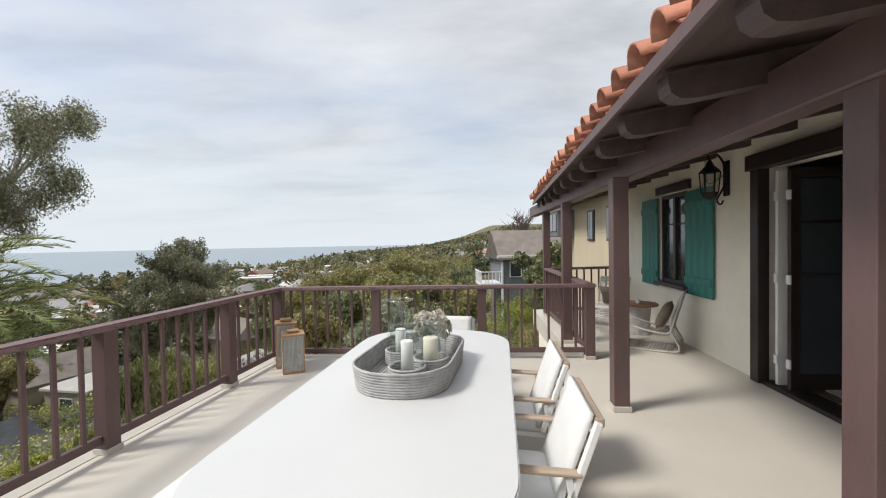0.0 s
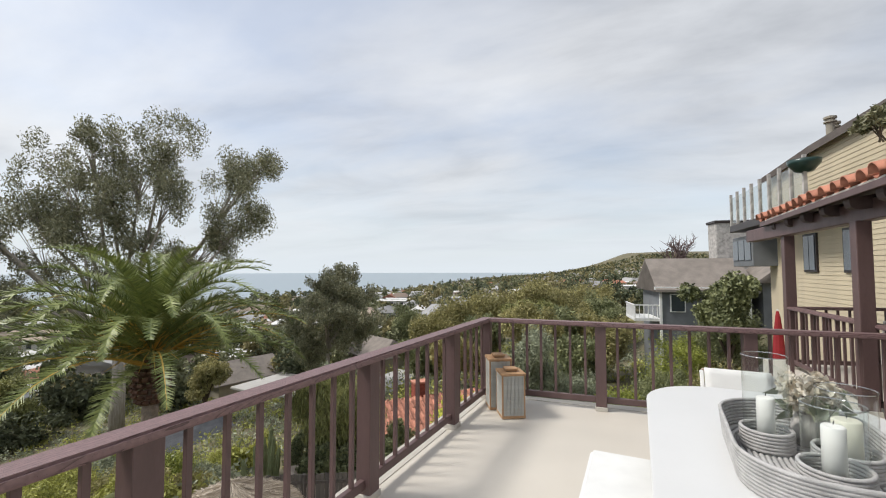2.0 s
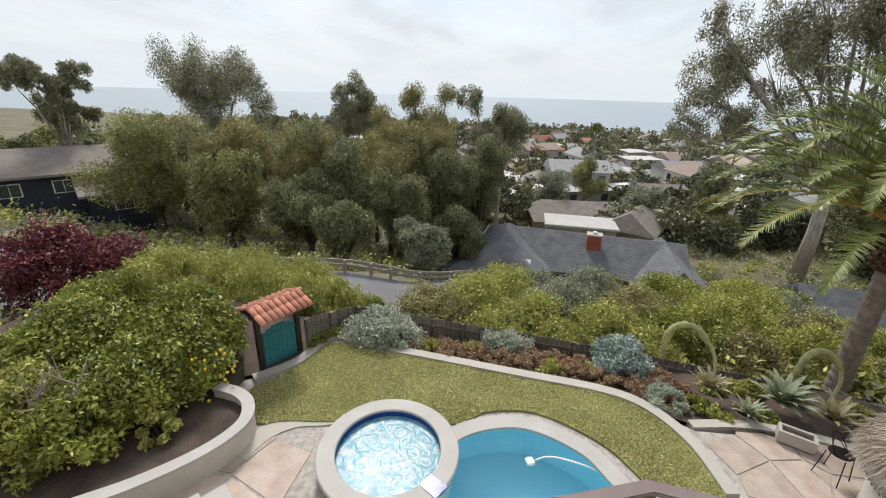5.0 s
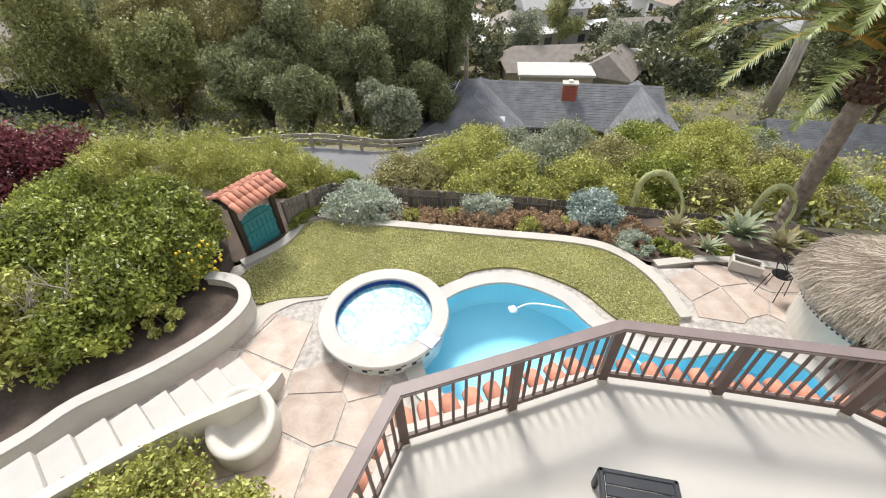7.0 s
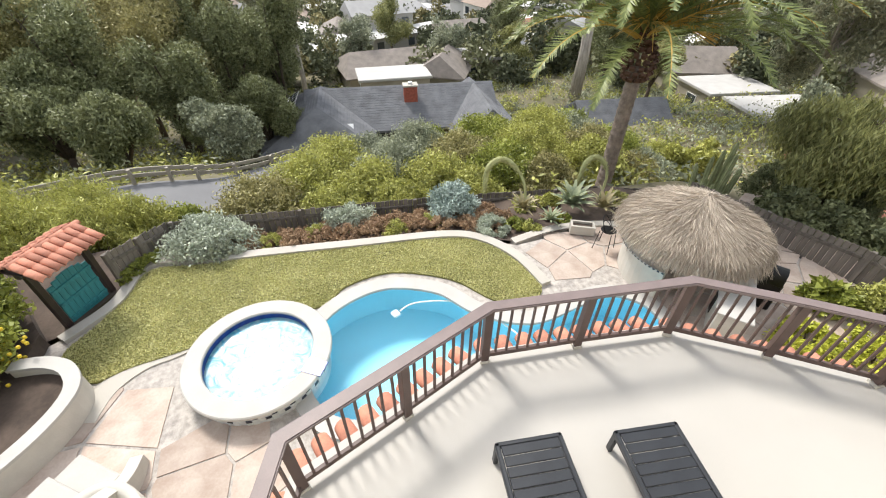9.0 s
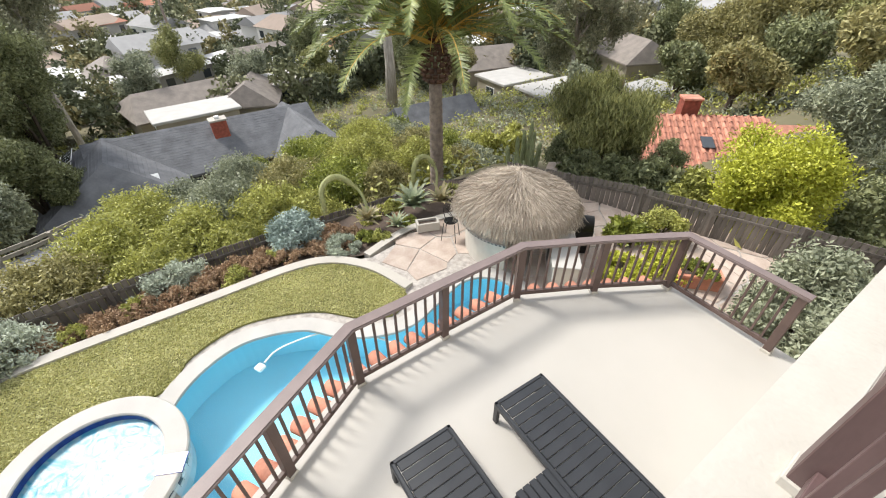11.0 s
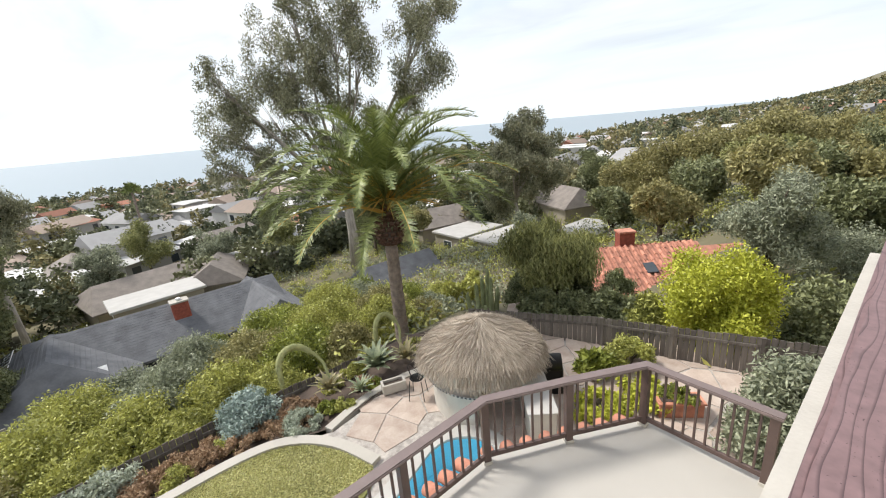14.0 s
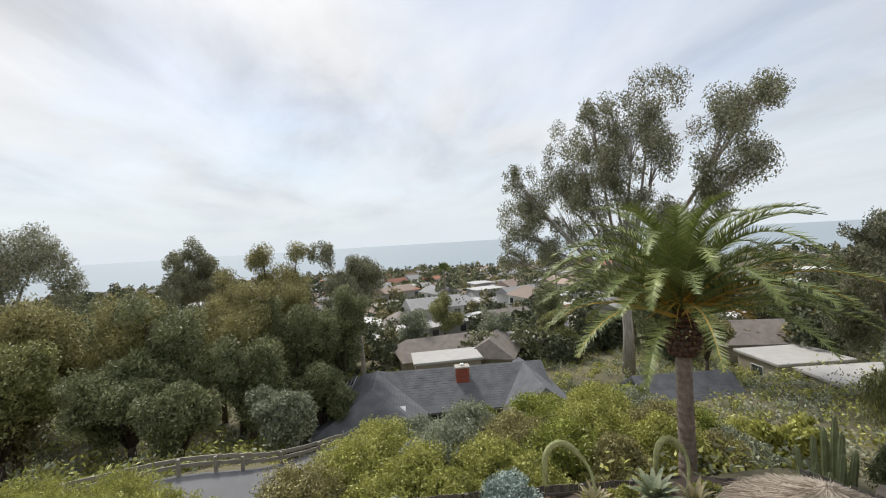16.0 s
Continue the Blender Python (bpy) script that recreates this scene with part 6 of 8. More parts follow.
boxed("worktop", (1.6, 0.7, 0.05), (0, 0, 0.885), COPING, cnt, 0, 0.01)
boxed("door", (0.5, 0.02, 0.5), (-0.2, -0.305, 0.45), BLACK, cnt, 0, 0.004, "dark metal door")

# ---- garden gate ----
gate = thing("garden_gate", "teal arched board gate under a small tiled roof", "gate", pose(-12.24, -5.46, PZ - 0.05, 0, 0, 151))
for k in range(7):
    x = -0.48 + 0.137 * (k + 0.5)
    h = 1.02 + 0.2 * math.cos(x * 2.8)
    boxed("board", (0.131, 0.035, h), (x, 0, h / 2 + 0.03), GATE_TEAL, gate, 0, 0.005)
for z in (0.22, 0.62, 0.98):
    boxed("batten", (0.96, 0.03, 0.08), (0, -0.03, z), GATE_TEAL, gate, 0, 0.005)
for z in (0.26, 0.94):
    boxed("hinge", (0.34, 0.012, 0.045), (-0.32, 0.03, z), BLACK, gate, 0, 0.003)
for x in (-0.58, 0.58):
    boxed("post", (0.13, 0.13, 1.72), (x, 0, 0.86), DARKFRAME, gate, 0, 0.008)
boxed("lintel", (1.46, 0.12, 0.11), (0, 0, 1.70), DARKFRAME, gate, 0, 0.008)
gt = barrel(0.085, 0.075, 0.36)
for side in (0, 1):
    for k in range(9):
        for row in range(2):
            link("roof_tile", gt, TERRA, gate, m=pose(-0.68 + 0.17 * k, 0, 1.93, 0, 0, 0) @ pose(0, 0, 0, 0, 0, 90 + 180 * side) @ pose(0.04 + 0.27 * row, 0, 0.02 - 0.105 * row, 0, 21, 0))
for k in range(5):
    link("roof_tile", gt, TERRA, gate, m=pose(-0.78 + 0.31 * k, 0, 1.95))
boxed("roof_deck", (1.5, 0.8, 0.03), (0, 0, 1.79), DARKFRAME, gate, 0, 0)
boxed("pediment", (1.42, 0.44, 0.07), (0, 0, 1.84), DARKFRAME, gate, 0, 0)


# ---- succulents ----
def rosette(name, label, at, r, n, material, width=0.09, up=0.55, group=""):
    ob = thing(name, label, "agave", pose(*at), group)
    for k in range(n):
        a = k * 2.39996
        tilt = 0.15 + 0.85 * (1 - k / n)
        bm = bmesh.new()
        L = r * (0.75 + 0.3 * random.random())
        rings = []
        for i in range(6):
            t = i / 5
            w = width * r * 2 * (math.sin(min(1, t * 1.25 + 0.25) * math.pi * 0.75)) * (1 - t) ** 0.55 + 0.002
            x = L * t * math.cos(radians(90 * (1 - tilt)) * (1 - 0.3 * t))
            z = L * t * math.sin(radians(90 * (1 - tilt) + 20) * (1 - 0.45 * t)) * (0.7 + up)
            rings.append([bm.verts.new((x, -w, z + w * 0.35)), bm.verts.new((x, 0, z - w * 0.15)), bm.verts.new((x, w, z + w * 0.35)), bm.verts.new((x, 0, z + 0.012))])
        for p, q in zip(rings, rings[1:]):
            for j in range(4):
                bm.faces.new((p[j], p[(j + 1) % 4], q[(j + 1) % 4], q[j]))
        part("leaf", bm, material, ob, m=pose(0, 0, 0.05, 0, 0, math.degrees(a)))
    return ob


AGV = mat("agave_leaf", (0.20, 0.27, 0.17), 0.5, 0.25, 5, 0.1, 40, second=(0.40, 0.42, 0.25))
AGV2 = mat("variegated_agave_leaf", (0.30, 0.30, 0.15), 0.5, 0.3, 6, 0.1, 40, second=(0.50, 0.40, 0.22))
rosette("agave", "green agave with an arching flower stalk", (-12.75, 5.95, PZ + 0.15), 0.6, 22, AGV2, 0.07, group="agaves by the fence")
rosette("agave", "large blue-green agave beside the stone trough", (-12.5, 7.5, PZ + 0.15), 0.8, 30, AGV, 0.09, group="agaves by the fence")
rosette("agave", "yellowing agave at the foot of the fence", (-12.1, 8.4, PZ + 0.1), 0.65, 20, AGV2, 0.08, group="agaves by the fence")
rosette("agave", "low variegated agave at the bed's edge", (-12.0, 6.5, PZ + 0.1), 0.5, 22, AGV, 0.06, group="agaves by the fence")


def arch_stalk(pts, label):
    ob = thing("agave_flower_stalk", label, "flower stalk", pose(*pts[0]), "agave flower stalks")
    line = smooth_line([Vector(p) - Vector(pts[0]) for p in pts], 8)
    n = len(line)
    bm = bmesh.new()
    tube(bm, line, [0.045 if i < n * 0.3 else 0.085 - 0.04 * max(0, (i / n - 0.8) / 0.2) for i in range(n)], 9)
    part("stem", bm, STALK, ob, smooth=True)
    c = np.array([tuple(p) for p in line[int(n * 0.28):]])
    c = np.repeat(c, 90, 0) + rng.normal(0, 0.045, (len(c) * 90, 3))
    quads("florets", leaf_quads(c, 0.05, 0.014), leaf_mat("agave_floret", (0.28, 0.29, 0.11), (0.50, 0.50, 0.24), 0.7, 0.2), ob)


arch_stalk([(-12.9, 6.1, PZ + 0.2), (-13.3, 6.15, PZ + 0.85), (-13.6, 5.75, PZ + 1.4), (-13.65, 5.35, PZ + 1.5), (-13.65, 5.05, PZ + 1.2), (-13.6, 5.0, PZ + 0.5)], "pale arching agave flower stalk, tip hanging")
arch_stalk([(-12.75, 8.75, PZ + 0.1), (-12.95, 8.95, PZ + 0.8), (-13.15, 8.75, PZ + 1.25), (-13.2, 8.45, PZ + 1.35), (-13.2, 8.2, PZ + 1.1), (-13.2, 8.1, PZ + 0.35)], "pale arching agave flower stalk, tip hanging low")

cac = thing("column_cactus", "clump of pale green column cactus", "cactus", pose(-13.3, 14.3, -8.0))
for k in range(13):
    a, r_, h = random.uniform(0, 6.28), random.uniform(0.05, 0.65), random.uniform(1.5, 3.1)
    x, y = r_ * math.cos(a), r_ * math.sin(a)
    bm = bmesh.new()
    rings = []
    for t in (0, 0.3, 0.6, 0.85, 0.96, 1.0):
        rad_ = 0.10 * (1 if t < 0.9 else (0.75 if t < 1 else 0.15))
        rings.append([bm.verts.new((x * (1 + 0.5 * t) + rad_ * (1 if j % 2 else 0.78) * math.cos(j * math.tau / 14), y * (1 + 0.5 * t) + rad_ * (1 if j % 2 else 0.78) * math.sin(j * math.tau / 14), h * t)) for j in range(14)])
    for p, q in zip(rings, rings[1:]):
        for j in range(14):
            bm.faces.new((p[j], p[(j + 1) % 14], q[(j + 1) % 14], q[j]))
    part("column", bm, CACTUS, cac)

# ---- bushes ----
bush("sage_bush", "large rounded silvery sage bush by the fence", (-13.95, -3.05, bed_z(-13.95, -3.05)), (1.15, 1.3, 1.15), 15000, 0.08, L_SAGE, lumps=44, lw=0.4)
bush("sage_bush", "low silvery sage bush by the fence", (-14.1, 0.7, bed_z(-14.1, 0.7)), (0.6, 1.15, 0.85), 7000, 0.08, L_SAGE, lumps=30, lw=0.4)
bush("euphorbia_bush", "rounded blue-green succulent bush by the fence", (-13.85, 4.05, bed_z(-13.85, 4.05)), (0.85, 0.95, 1.15), 12000, 0.075, L_BLUE, lumps=44, lw=0.4)
bush("lavender_bush", "low grey-green mound behind the kerb", (-12.35, 4.75, bed_z(-12.35, 4.75)), (0.6, 0.6, 0.42), 7000, 0.09, L_SAGE, lumps=18, lw=0.16, droop=-0.7)
for k in range(38):
    y = -3.6 + 0.235 * k
    a_, b_ = float(np.interp(y, BED_Y, BED_IN)), float(np.interp(y, BED_Y, BED_OUT))
    x = a_ + (b_ - a_) * (0.3, 0.68, 0.48)[k % 3] + random.uniform(-0.08, 0.08)
    bush("ground_cover", "rust-brown low ground cover in the bed", (x, y, bed_z(x, y)), (0.46, 0.46, random.uniform(0.32, 0.5)), 1900, 0.05, (L_RUST, L_RUST, L_RUST, L_RUST, L_HEDGE)[k % 5], "ground cover", lumps=12, group="rust ground cover", stems=3)
for (x, y, s, mt) in ((-12.6, 9.3, 0.5, L_HEDGE), (-11.9, 9.6, 0.45, L_HEDGE), (-13.4, 7.2, 0.5, L_HEDGE), (-12.3, 5.5, 0.4, L_CITRUS), (-12.9, 5.3, 0.45, L_RUST), (-13.5, 6.4, 0.5, L_HEDGE), (-12.1, 7.0, 0.3, L_CITRUS), (-13.3, 8.2, 0.5, L_HEDGE), (-12.4, 6.9, 0.4, L_RUST), (-12.0, 5.9, 0.35, L_HEDGE)):
    bush("garden_bush", "rust-brown low plant among the agaves" if mt is L_RUST else "small green bush near the agaves", (x, y, bed_z(x, y)), (s, s, s * 0.8), 1800, 0.06, mt, lumps=14)
for k in range(9):
    bush("fence_weed", "green weeds at the foot of the fence by the gate", (-12.95 - 0.11 * k, -4.85 + 0.07 * k, bed_z(-12.95 - 0.11 * k, -4.85 + 0.07 * k)), (0.22, 0.22, 0.35), 500, 0.05, L_CITRUS, "weeds", lumps=8, group="weeds by the gate", stems=2)
# citrus and shrubs behind the planter wall
for (x, y, sx, sy, sz, nn, mt) in ((-10.55, -6.75, 0.95, 0.95, 1.9, 15000, L_CITRUS), (-11.55, -7.0, 0.9, 0.9, 1.75, 12000, L_CITRUS), (-9.5, -7.5, 1.35, 1.3, 1.7, 15000, L_CITRUS), (-8.3, -7.6, 0.95, 0.95, 1.5, 9000, L_CITRUS), (-12.1, -8.4, 1.5, 1.5, 1.6, 15000, L_CITRUS), (-10.6, -10.0, 1.8, 1.6, 1.8, 15000, L_CITRUS), (-8.2, -9.0, 1.4, 1.4, 1.7, 11000, L_HEDGE), (-13.2, -11.2, 1.8, 1.8, 1.3, 12000, L_CITRUS)):
    bush("citrus_bush", "dense yellow-green citrus bush behind the planter wall", (x, y, -5.4), (sx, sy, sz), nn, 0.095, mt, lumps=46, group="citrus bushes")
bush("seedling_bush", "small green shrub in the mulch", (-8.95, -6.35, -5.38), (0.42, 0.42, 0.6), 2200, 0.08, L_HEDGE, lumps=10)
fr = thing("citrus_fruit", "yellow lemons hanging in the citrus bush", "fruit", pose(-10.25, -6.15, -4.75), kind="stuff")
bm = bmesh.new()
for k in range(34):
    p = Vector((random.uniform(-0.45, 0.35), random.uniform(-0.2, 0.55), random.uniform(-0.5, 0.6)))
    r = bmesh.ops.create_icosphere(bm, subdivisions=1, radius=0.04)
    bmesh.ops.transform(bm, matrix=Matrix.Translation(p) @ Matrix.Diagonal((1, 1, 1.2, 1)), verts=r["verts"])
part("lemons", bm, L_FRUIT, fr, smooth=True)
fb = bush("flowering_bush", "yellow-green bush with reddish new leaves below the deck", (-4.9, -4.7, -5.75), (1.5, 1.7, 1.45), 24000, 0.07, L_HEDGE, lumps=60)
bush("flowering_bush", "reddish-tipped green bush beside the basin below the deck", (-4.75, -3.1, -5.75), (1.15, 1.0, 1.5), 15000, 0.07, L_HEDGE, lumps=44)
pts = clump_points([(random.uniform(-0.75, 0.8), random.uniform(-0.7, 1.2), random.uniform(0.5, 0.95)) for _ in range(46)], [0.12] * 46, [14] * 46, 0.5)
quads("flower", leaf_quads(pts, 0.05, 0.03), L_FLOWER, fb, "small pink flowers")
bare = thing("bare_shrub", "pale leafless twiggy shrub against the citrus", "shrub", pose(-8.5, -7.9, -5.3))
bm = bmesh.new()
for k in range(16):
    a = random.uniform(0, 6.28)
    p1 = Vector((0.35 * math.cos(a), 0.35 * math.sin(a), random.uniform(0.8, 1.3)))
    p2 = p1 + Vector((random.uniform(-0.5, 0.5), random.uniform(-0.5, 0.5), random.uniform(0.1, 0.7)))
    tube(bm, [(0, 0, 0), p1, p2], [0.03, 0.018, 0.006], 5)
    for _ in range(3):
        p3 = p1.lerp(p2, random.random()) + Vector((random.uniform(-0.3, 0.3), random.uniform(-0.3, 0.3), random.uniform(0, 0.3)))
        tube(bm, [p1.lerp(p2, 0.3), p3], [0.01, 0.004], 4)
part("twig_mass", bm, BARK_PALE, bare)
# right side of the garden
bush("yellow_shrub", "bright yellow-green shrub by the lower deck", (-6.3, 9.5, PZ), (0.7, 0.8, 0.5), 5000, 0.08, L_LIME, lumps=24, group="yellow shrubs")
bush("yellow_shrub", "bright yellow-green shrub by the lower deck", (-5.5, 10.6, PZ), (0.8, 0.7, 0.5), 5000, 0.08, L_LIME, lumps=24, group="yellow shrubs")
pot = thing("terracotta_trough", "terracotta window-box planter with small plants", "planter", pose(-4.8, 10.55, PZ, 0, 0, 35))
bm = bmesh.new()
slab(bm, [(-0.5, -0.2), (0.5, -0.2), (0.5, 0.2), (-0.5, 0.2)], 0.0, 0.42, [[(-0.45, -0.15), (0.45, -0.15), (0.45, 0.15), (-0.45, 0.15)]])
part("body", bm, TERRA, pot)
boxed("rim", (1.08, 0.48, 0.06), (0, 0, 0.40), TERRA, pot, 0, 0.01)
boxed("soil", (0.9, 0.3, 0.05), (0, 0, 0.415), SOIL, pot, 0, 0)
bush("potted_plants", "small green and red plants in the trough", (-4.8, 10.55, PZ + 0.42), (0.5, 0.3, 0.25), 1800, 0.07, L_CITRUS, "plant", lumps=14)
bush("garden_bush", "green bush against the board fence", (-6.4, 11.9, PZ), (0.8, 0.6, 0.9), 5000, 0.08, L_HEDGE, lumps=26)
bush("garden_bush", "broad-leaved green plant near the barbecue", (-7.0, 11.0, PZ), (0.5, 0.5, 0.7), 700, 0.32, L_CITRUS, lumps=14)

# ---- trees ----
def H(x, y):
    return float(height(x, y))


def date_palm(at, trunk_h):
    ob = thing("date_palm", "tall date palm with arching fronds and orange stems", "palm", pose(*at))
    bm = bmesh.new()
    rings = []
    nz = 46
    for i in range(nz + 1):
        t = i / nz
        r = 0.30 - 0.06 * t + (0.022 if i % 2 else 0) + (0.06 * (1 - t) ** 6)
        rings.append([bm.verts.new((r * math.cos(k * math.tau / 16), r * math.sin(k * math.tau / 16), -0.6 + t * (trunk_h + 0.6))) for k in range(16)])
    for a, b in zip(rings, rings[1:]):
        for k in range(16):
            bm.faces.new((a[k], a[(k + 1) % 16], b[(k + 1) % 16], b[k]))
    part("trunk", bm, BARK, ob)
    bm = bmesh.new()
    for j in range(9):
        for k in range(13):
            a = math.tau * (k + 0.5 * (j % 2)) / 13
            z = trunk_h - 0.35 + 0.2 * j
            r = 0.30 + 0.26 * math.sin(math.pi * min(1, (j + 1) / 7))
            box(bm, (0.16, 0.17, 0.10), m=pose(r * math.cos(a), r * math.sin(a), z, 0, -42, math.degrees(a)))
    part("boot_collar", bm, mat("palm_boots", (0.115, 0.06, 0.04), 0.9, 0.4, 6, 0.5, 30), ob, "red-brown stubs of cut fronds")
    r2 = random.Random(3)
    nf = 74
    for k in range(nf):
        a = k * 2.39996 + r2.uniform(-0.2, 0.2)
        e0 = radians(88 - 69 * (k / nf) ** 0.82 + r2.uniform(-6, 6))
        L = r2.uniform(4.9, 5.9) * (0.88 if k < 10 else 1.0)
        n = 26
        p, e, line = Vector((0.16 * math.cos(a), 0.16 * math.sin(a), trunk_h + 1.7 - 0.9 * k / nf)), e0, []
        for i in range(n + 1):
            line.append(p.copy())
            e -= radians((1.3 + 5.8 * (i / n) ** 1.2) * (0.9 if e0 > 1.2 else 1.1 if e0 > 0.75 else 0.72)) * (1 if e > radians(-78) else 0)
            p = p + Vector((math.cos(a) * math.cos(e), math.sin(a) * math.cos(e), math.sin(e))) * (L / n)
        stems = bmesh.new()
        tube(stems, line[::2], [0.045 * (1 - i / 13.6) + 0.006 for i in range(len(line[::2]))], 5)
        q = []
        side = Vector((-math.sin(a), math.cos(a), 0))
        for i in range(4, n):
            for h_ in (0.0, 0.25, 0.5, 0.75):
                c = line[i].lerp(line[i + 1], h_)
                d = (line[i + 1] - line[i]).normalized()
                up = side.cross(d).normalized()
                t = (i + h_) / n
                ll = 0.56 * math.sin(math.pi * min(1, 0.12 + t * 0.86)) ** 0.6
                for s in (-1, 1):
                    w = (side * s * 0.75 + d * (0.55 + 0.3 * t) + up * -0.28 * r2.uniform(0.0, 2.2) + Vector((0, 0, -0.12))).normalized()
                    wd = d * 0.032
                    q.append([c - wd, c + wd, c + w * ll + wd * 0.15, c + w * ll - wd * 0.15])
        fo = quads("frond", np.array([[tuple(v) for v in x] for x in q]), L_PALM, ob)
        part("midrib", stems, L_PALMDRY if k > nf * 0.3 and k % 5 == 0 else L_PALM, fo)
    fl_ = bmesh.new()
    for k in range(110):
        a, e = r2.uniform(0, 6.28), radians(r2.uniform(-8, 52))
        p0 = Vector((0.25 * math.cos(a), 0.25 * math.sin(a), trunk_h + 1.45))
        v = Vector((math.cos(a) * math.cos(e), math.sin(a) * math.cos(e), math.sin(e)))
        tube(fl_, [p0, p0 + v * 1.0, p0 + v * 1.9 + Vector((0, 0, -0.25))], [0.03, 0.022, 0.008], 4)
    part("flower_spray", fl_, L_PALMDRY, ob, "orange-yellow flower stems")
    return ob


date_palm((-15.8, 11.5, -8.6), 6.0)


def gum_tree(at, clumps, side, fork, n, leaf, seed, trunk=0.35):
    """An open gum tree: pale limbs that each carry one cloud of leaves. clumps: (sideways, up, radius)."""
    r2 = random.Random(seed)
    ob = thing("eucalyptus_tree", "tall open eucalyptus with pale limbs and sparse crown", "tree", pose(*at))
    bm = bmesh.new()
    sx, sy = side
    f0 = Vector((0, 0, fork))
    tube(bm, [(0, 0, -1), (0.1, 0.1, fork * 0.5), f0], [trunk * 1.3, trunk, trunk * 0.85], 9)
    cs, rs = [], []
    for u, z, r in clumps:
        dep = r2.uniform(-2.2, 2.2)
        c = Vector((sx * u - sy * dep, sy * u + sx * dep, z))
        mid = f0.lerp(c, 0.5) + Vector((r2.uniform(-0.5, 0.5), r2.uniform(-0.5, 0.5), r2.uniform(-0.3, 0.8)))
        tube(bm, [f0, mid, f0.lerp(c, 0.8) + Vector((0, 0, -0.2)), c], [trunk * 0.5, trunk * 0.28, trunk * 0.16, trunk * 0.05], 6)
        for k in range(13):
            o = Vector((r2.gauss(0, 1), r2.gauss(0, 1), r2.gauss(0, 1))) * r * 0.5
            e = c + o
            tube(bm, [mid.lerp(c, 0.55), mid.lerp(c, 0.8) + o * 0.35, e], [trunk * 0.11, trunk * 0.06, trunk * 0.02], 4)
            cs.append(tuple(e))
            rs.append(r * r2.uniform(0.32, 0.55))
    part("branching_trunk", bm, BARK_PALE, ob, smooth=True)
    w = np.array(rs) ** 2
    pts = cloud_points(cs, rs, np.maximum(6, n * w / w.sum()), 0.52, 1.25)
    quads("crown", leaf_quads(pts, leaf, leaf * 0.36, 0.9), L_EUC, ob)
    return ob


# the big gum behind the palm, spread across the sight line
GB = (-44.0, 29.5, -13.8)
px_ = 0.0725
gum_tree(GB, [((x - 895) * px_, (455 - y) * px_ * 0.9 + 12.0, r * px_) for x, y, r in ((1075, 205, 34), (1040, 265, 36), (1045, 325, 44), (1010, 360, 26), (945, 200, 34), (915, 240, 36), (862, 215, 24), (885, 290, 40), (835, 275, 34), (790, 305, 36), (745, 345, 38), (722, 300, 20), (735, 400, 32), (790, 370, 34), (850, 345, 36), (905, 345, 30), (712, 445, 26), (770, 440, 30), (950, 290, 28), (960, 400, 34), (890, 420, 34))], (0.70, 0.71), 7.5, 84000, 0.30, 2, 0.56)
mt_ = [(-3.1, 9.0, 1.5), (-2.6, 7.0, 1.9), (-0.9, 10.8, 1.7), (0.6, 12.6, 1.6), (1.6, 14.2, 1.3), (2.6, 11.8, 1.7), (3.0, 9.4, 1.8), (0.5, 8.4, 1.8), (2.4, 7.2, 1.5), (-1.5, 5.8, 1.5), (-0.6, 13.0, 1.2), (1.2, 10.4, 1.5)]
gum_tree((-26.5, 38.8, -13.0), mt_, (0.83, 0.55), 6.0, 44000, 0.27, 4, 0.24)
tree("pepper_tree", "feathery weeping pepper tree beside the red roof", (-11.0, 15.8, -8.7), 6.1, 2.75, 0.2, 70000, 0.16, L_FEATHER, BARK_DARK, 0.14, 10, 84, seed=5, droop=1.6, lump=(0.15, 0.27), lw=0.2, crown_z=1.35)
tree("lime_tree", "bright yellow-green rounded tree by the fence", (-4.75, 15.2, -7.7), 4.6, 2.5, 0.10, 56000, 0.085, L_LIME, BARK_PALE, 0.16, 9, 84, seed=6, droop=0.0, lump=(0.20, 0.32), lw=0.5)
tree("olive_tree", "grey-green rounded olive tree above the fence", (-3.9, 24.6, -8.2), 6.4, 2.9, 0.2, 36000, 0.17, L_GREY, BARK_DARK, 0.3, 8, 60, seed=7, droop=-0.3, lump=(0.2, 0.32), lw=0.22)
for (x, y, h) in ((-9.6, 15.9, 2.5), (-8.0, 15.7, 2.6), (-11.6, 14.6, 2.2)):
    bush("cypress_bush", "clipped dark green rounded conifer", (x, y, H(x, y)), (0.75, 0.75, h), 9000, 0.1, L_DARK, "conifer", lumps=40, group="clipped conifers", lw=0.25)
for i, (x, y, s, z) in enumerate(((-1.8, 17.5, 2.6, 3.9), (0.6, 16.2, 2.4, 3.4), (-9.0, 14.1, 0.9, 1.8), (-6.6, 14.6, 0.9, 1.8), (-7.8, 14.5, 1.0, 1.9), (-10.3, 13.9, 0.9, 1.7), (1.5, 20, 2.5, 3.2), (-0.5, 22.5, 2.0, 2.4))):
    bush("hillside_shrub", "dark green hillside shrub with orange blossoms" if i < 2 else "dark green hillside shrub beyond the fence", (x, y, H(x, y)), (s, s, z), 13000, 0.13, L_DARK if i != 3 else L_HEDGE, lumps=44, group="hillside shrubs")

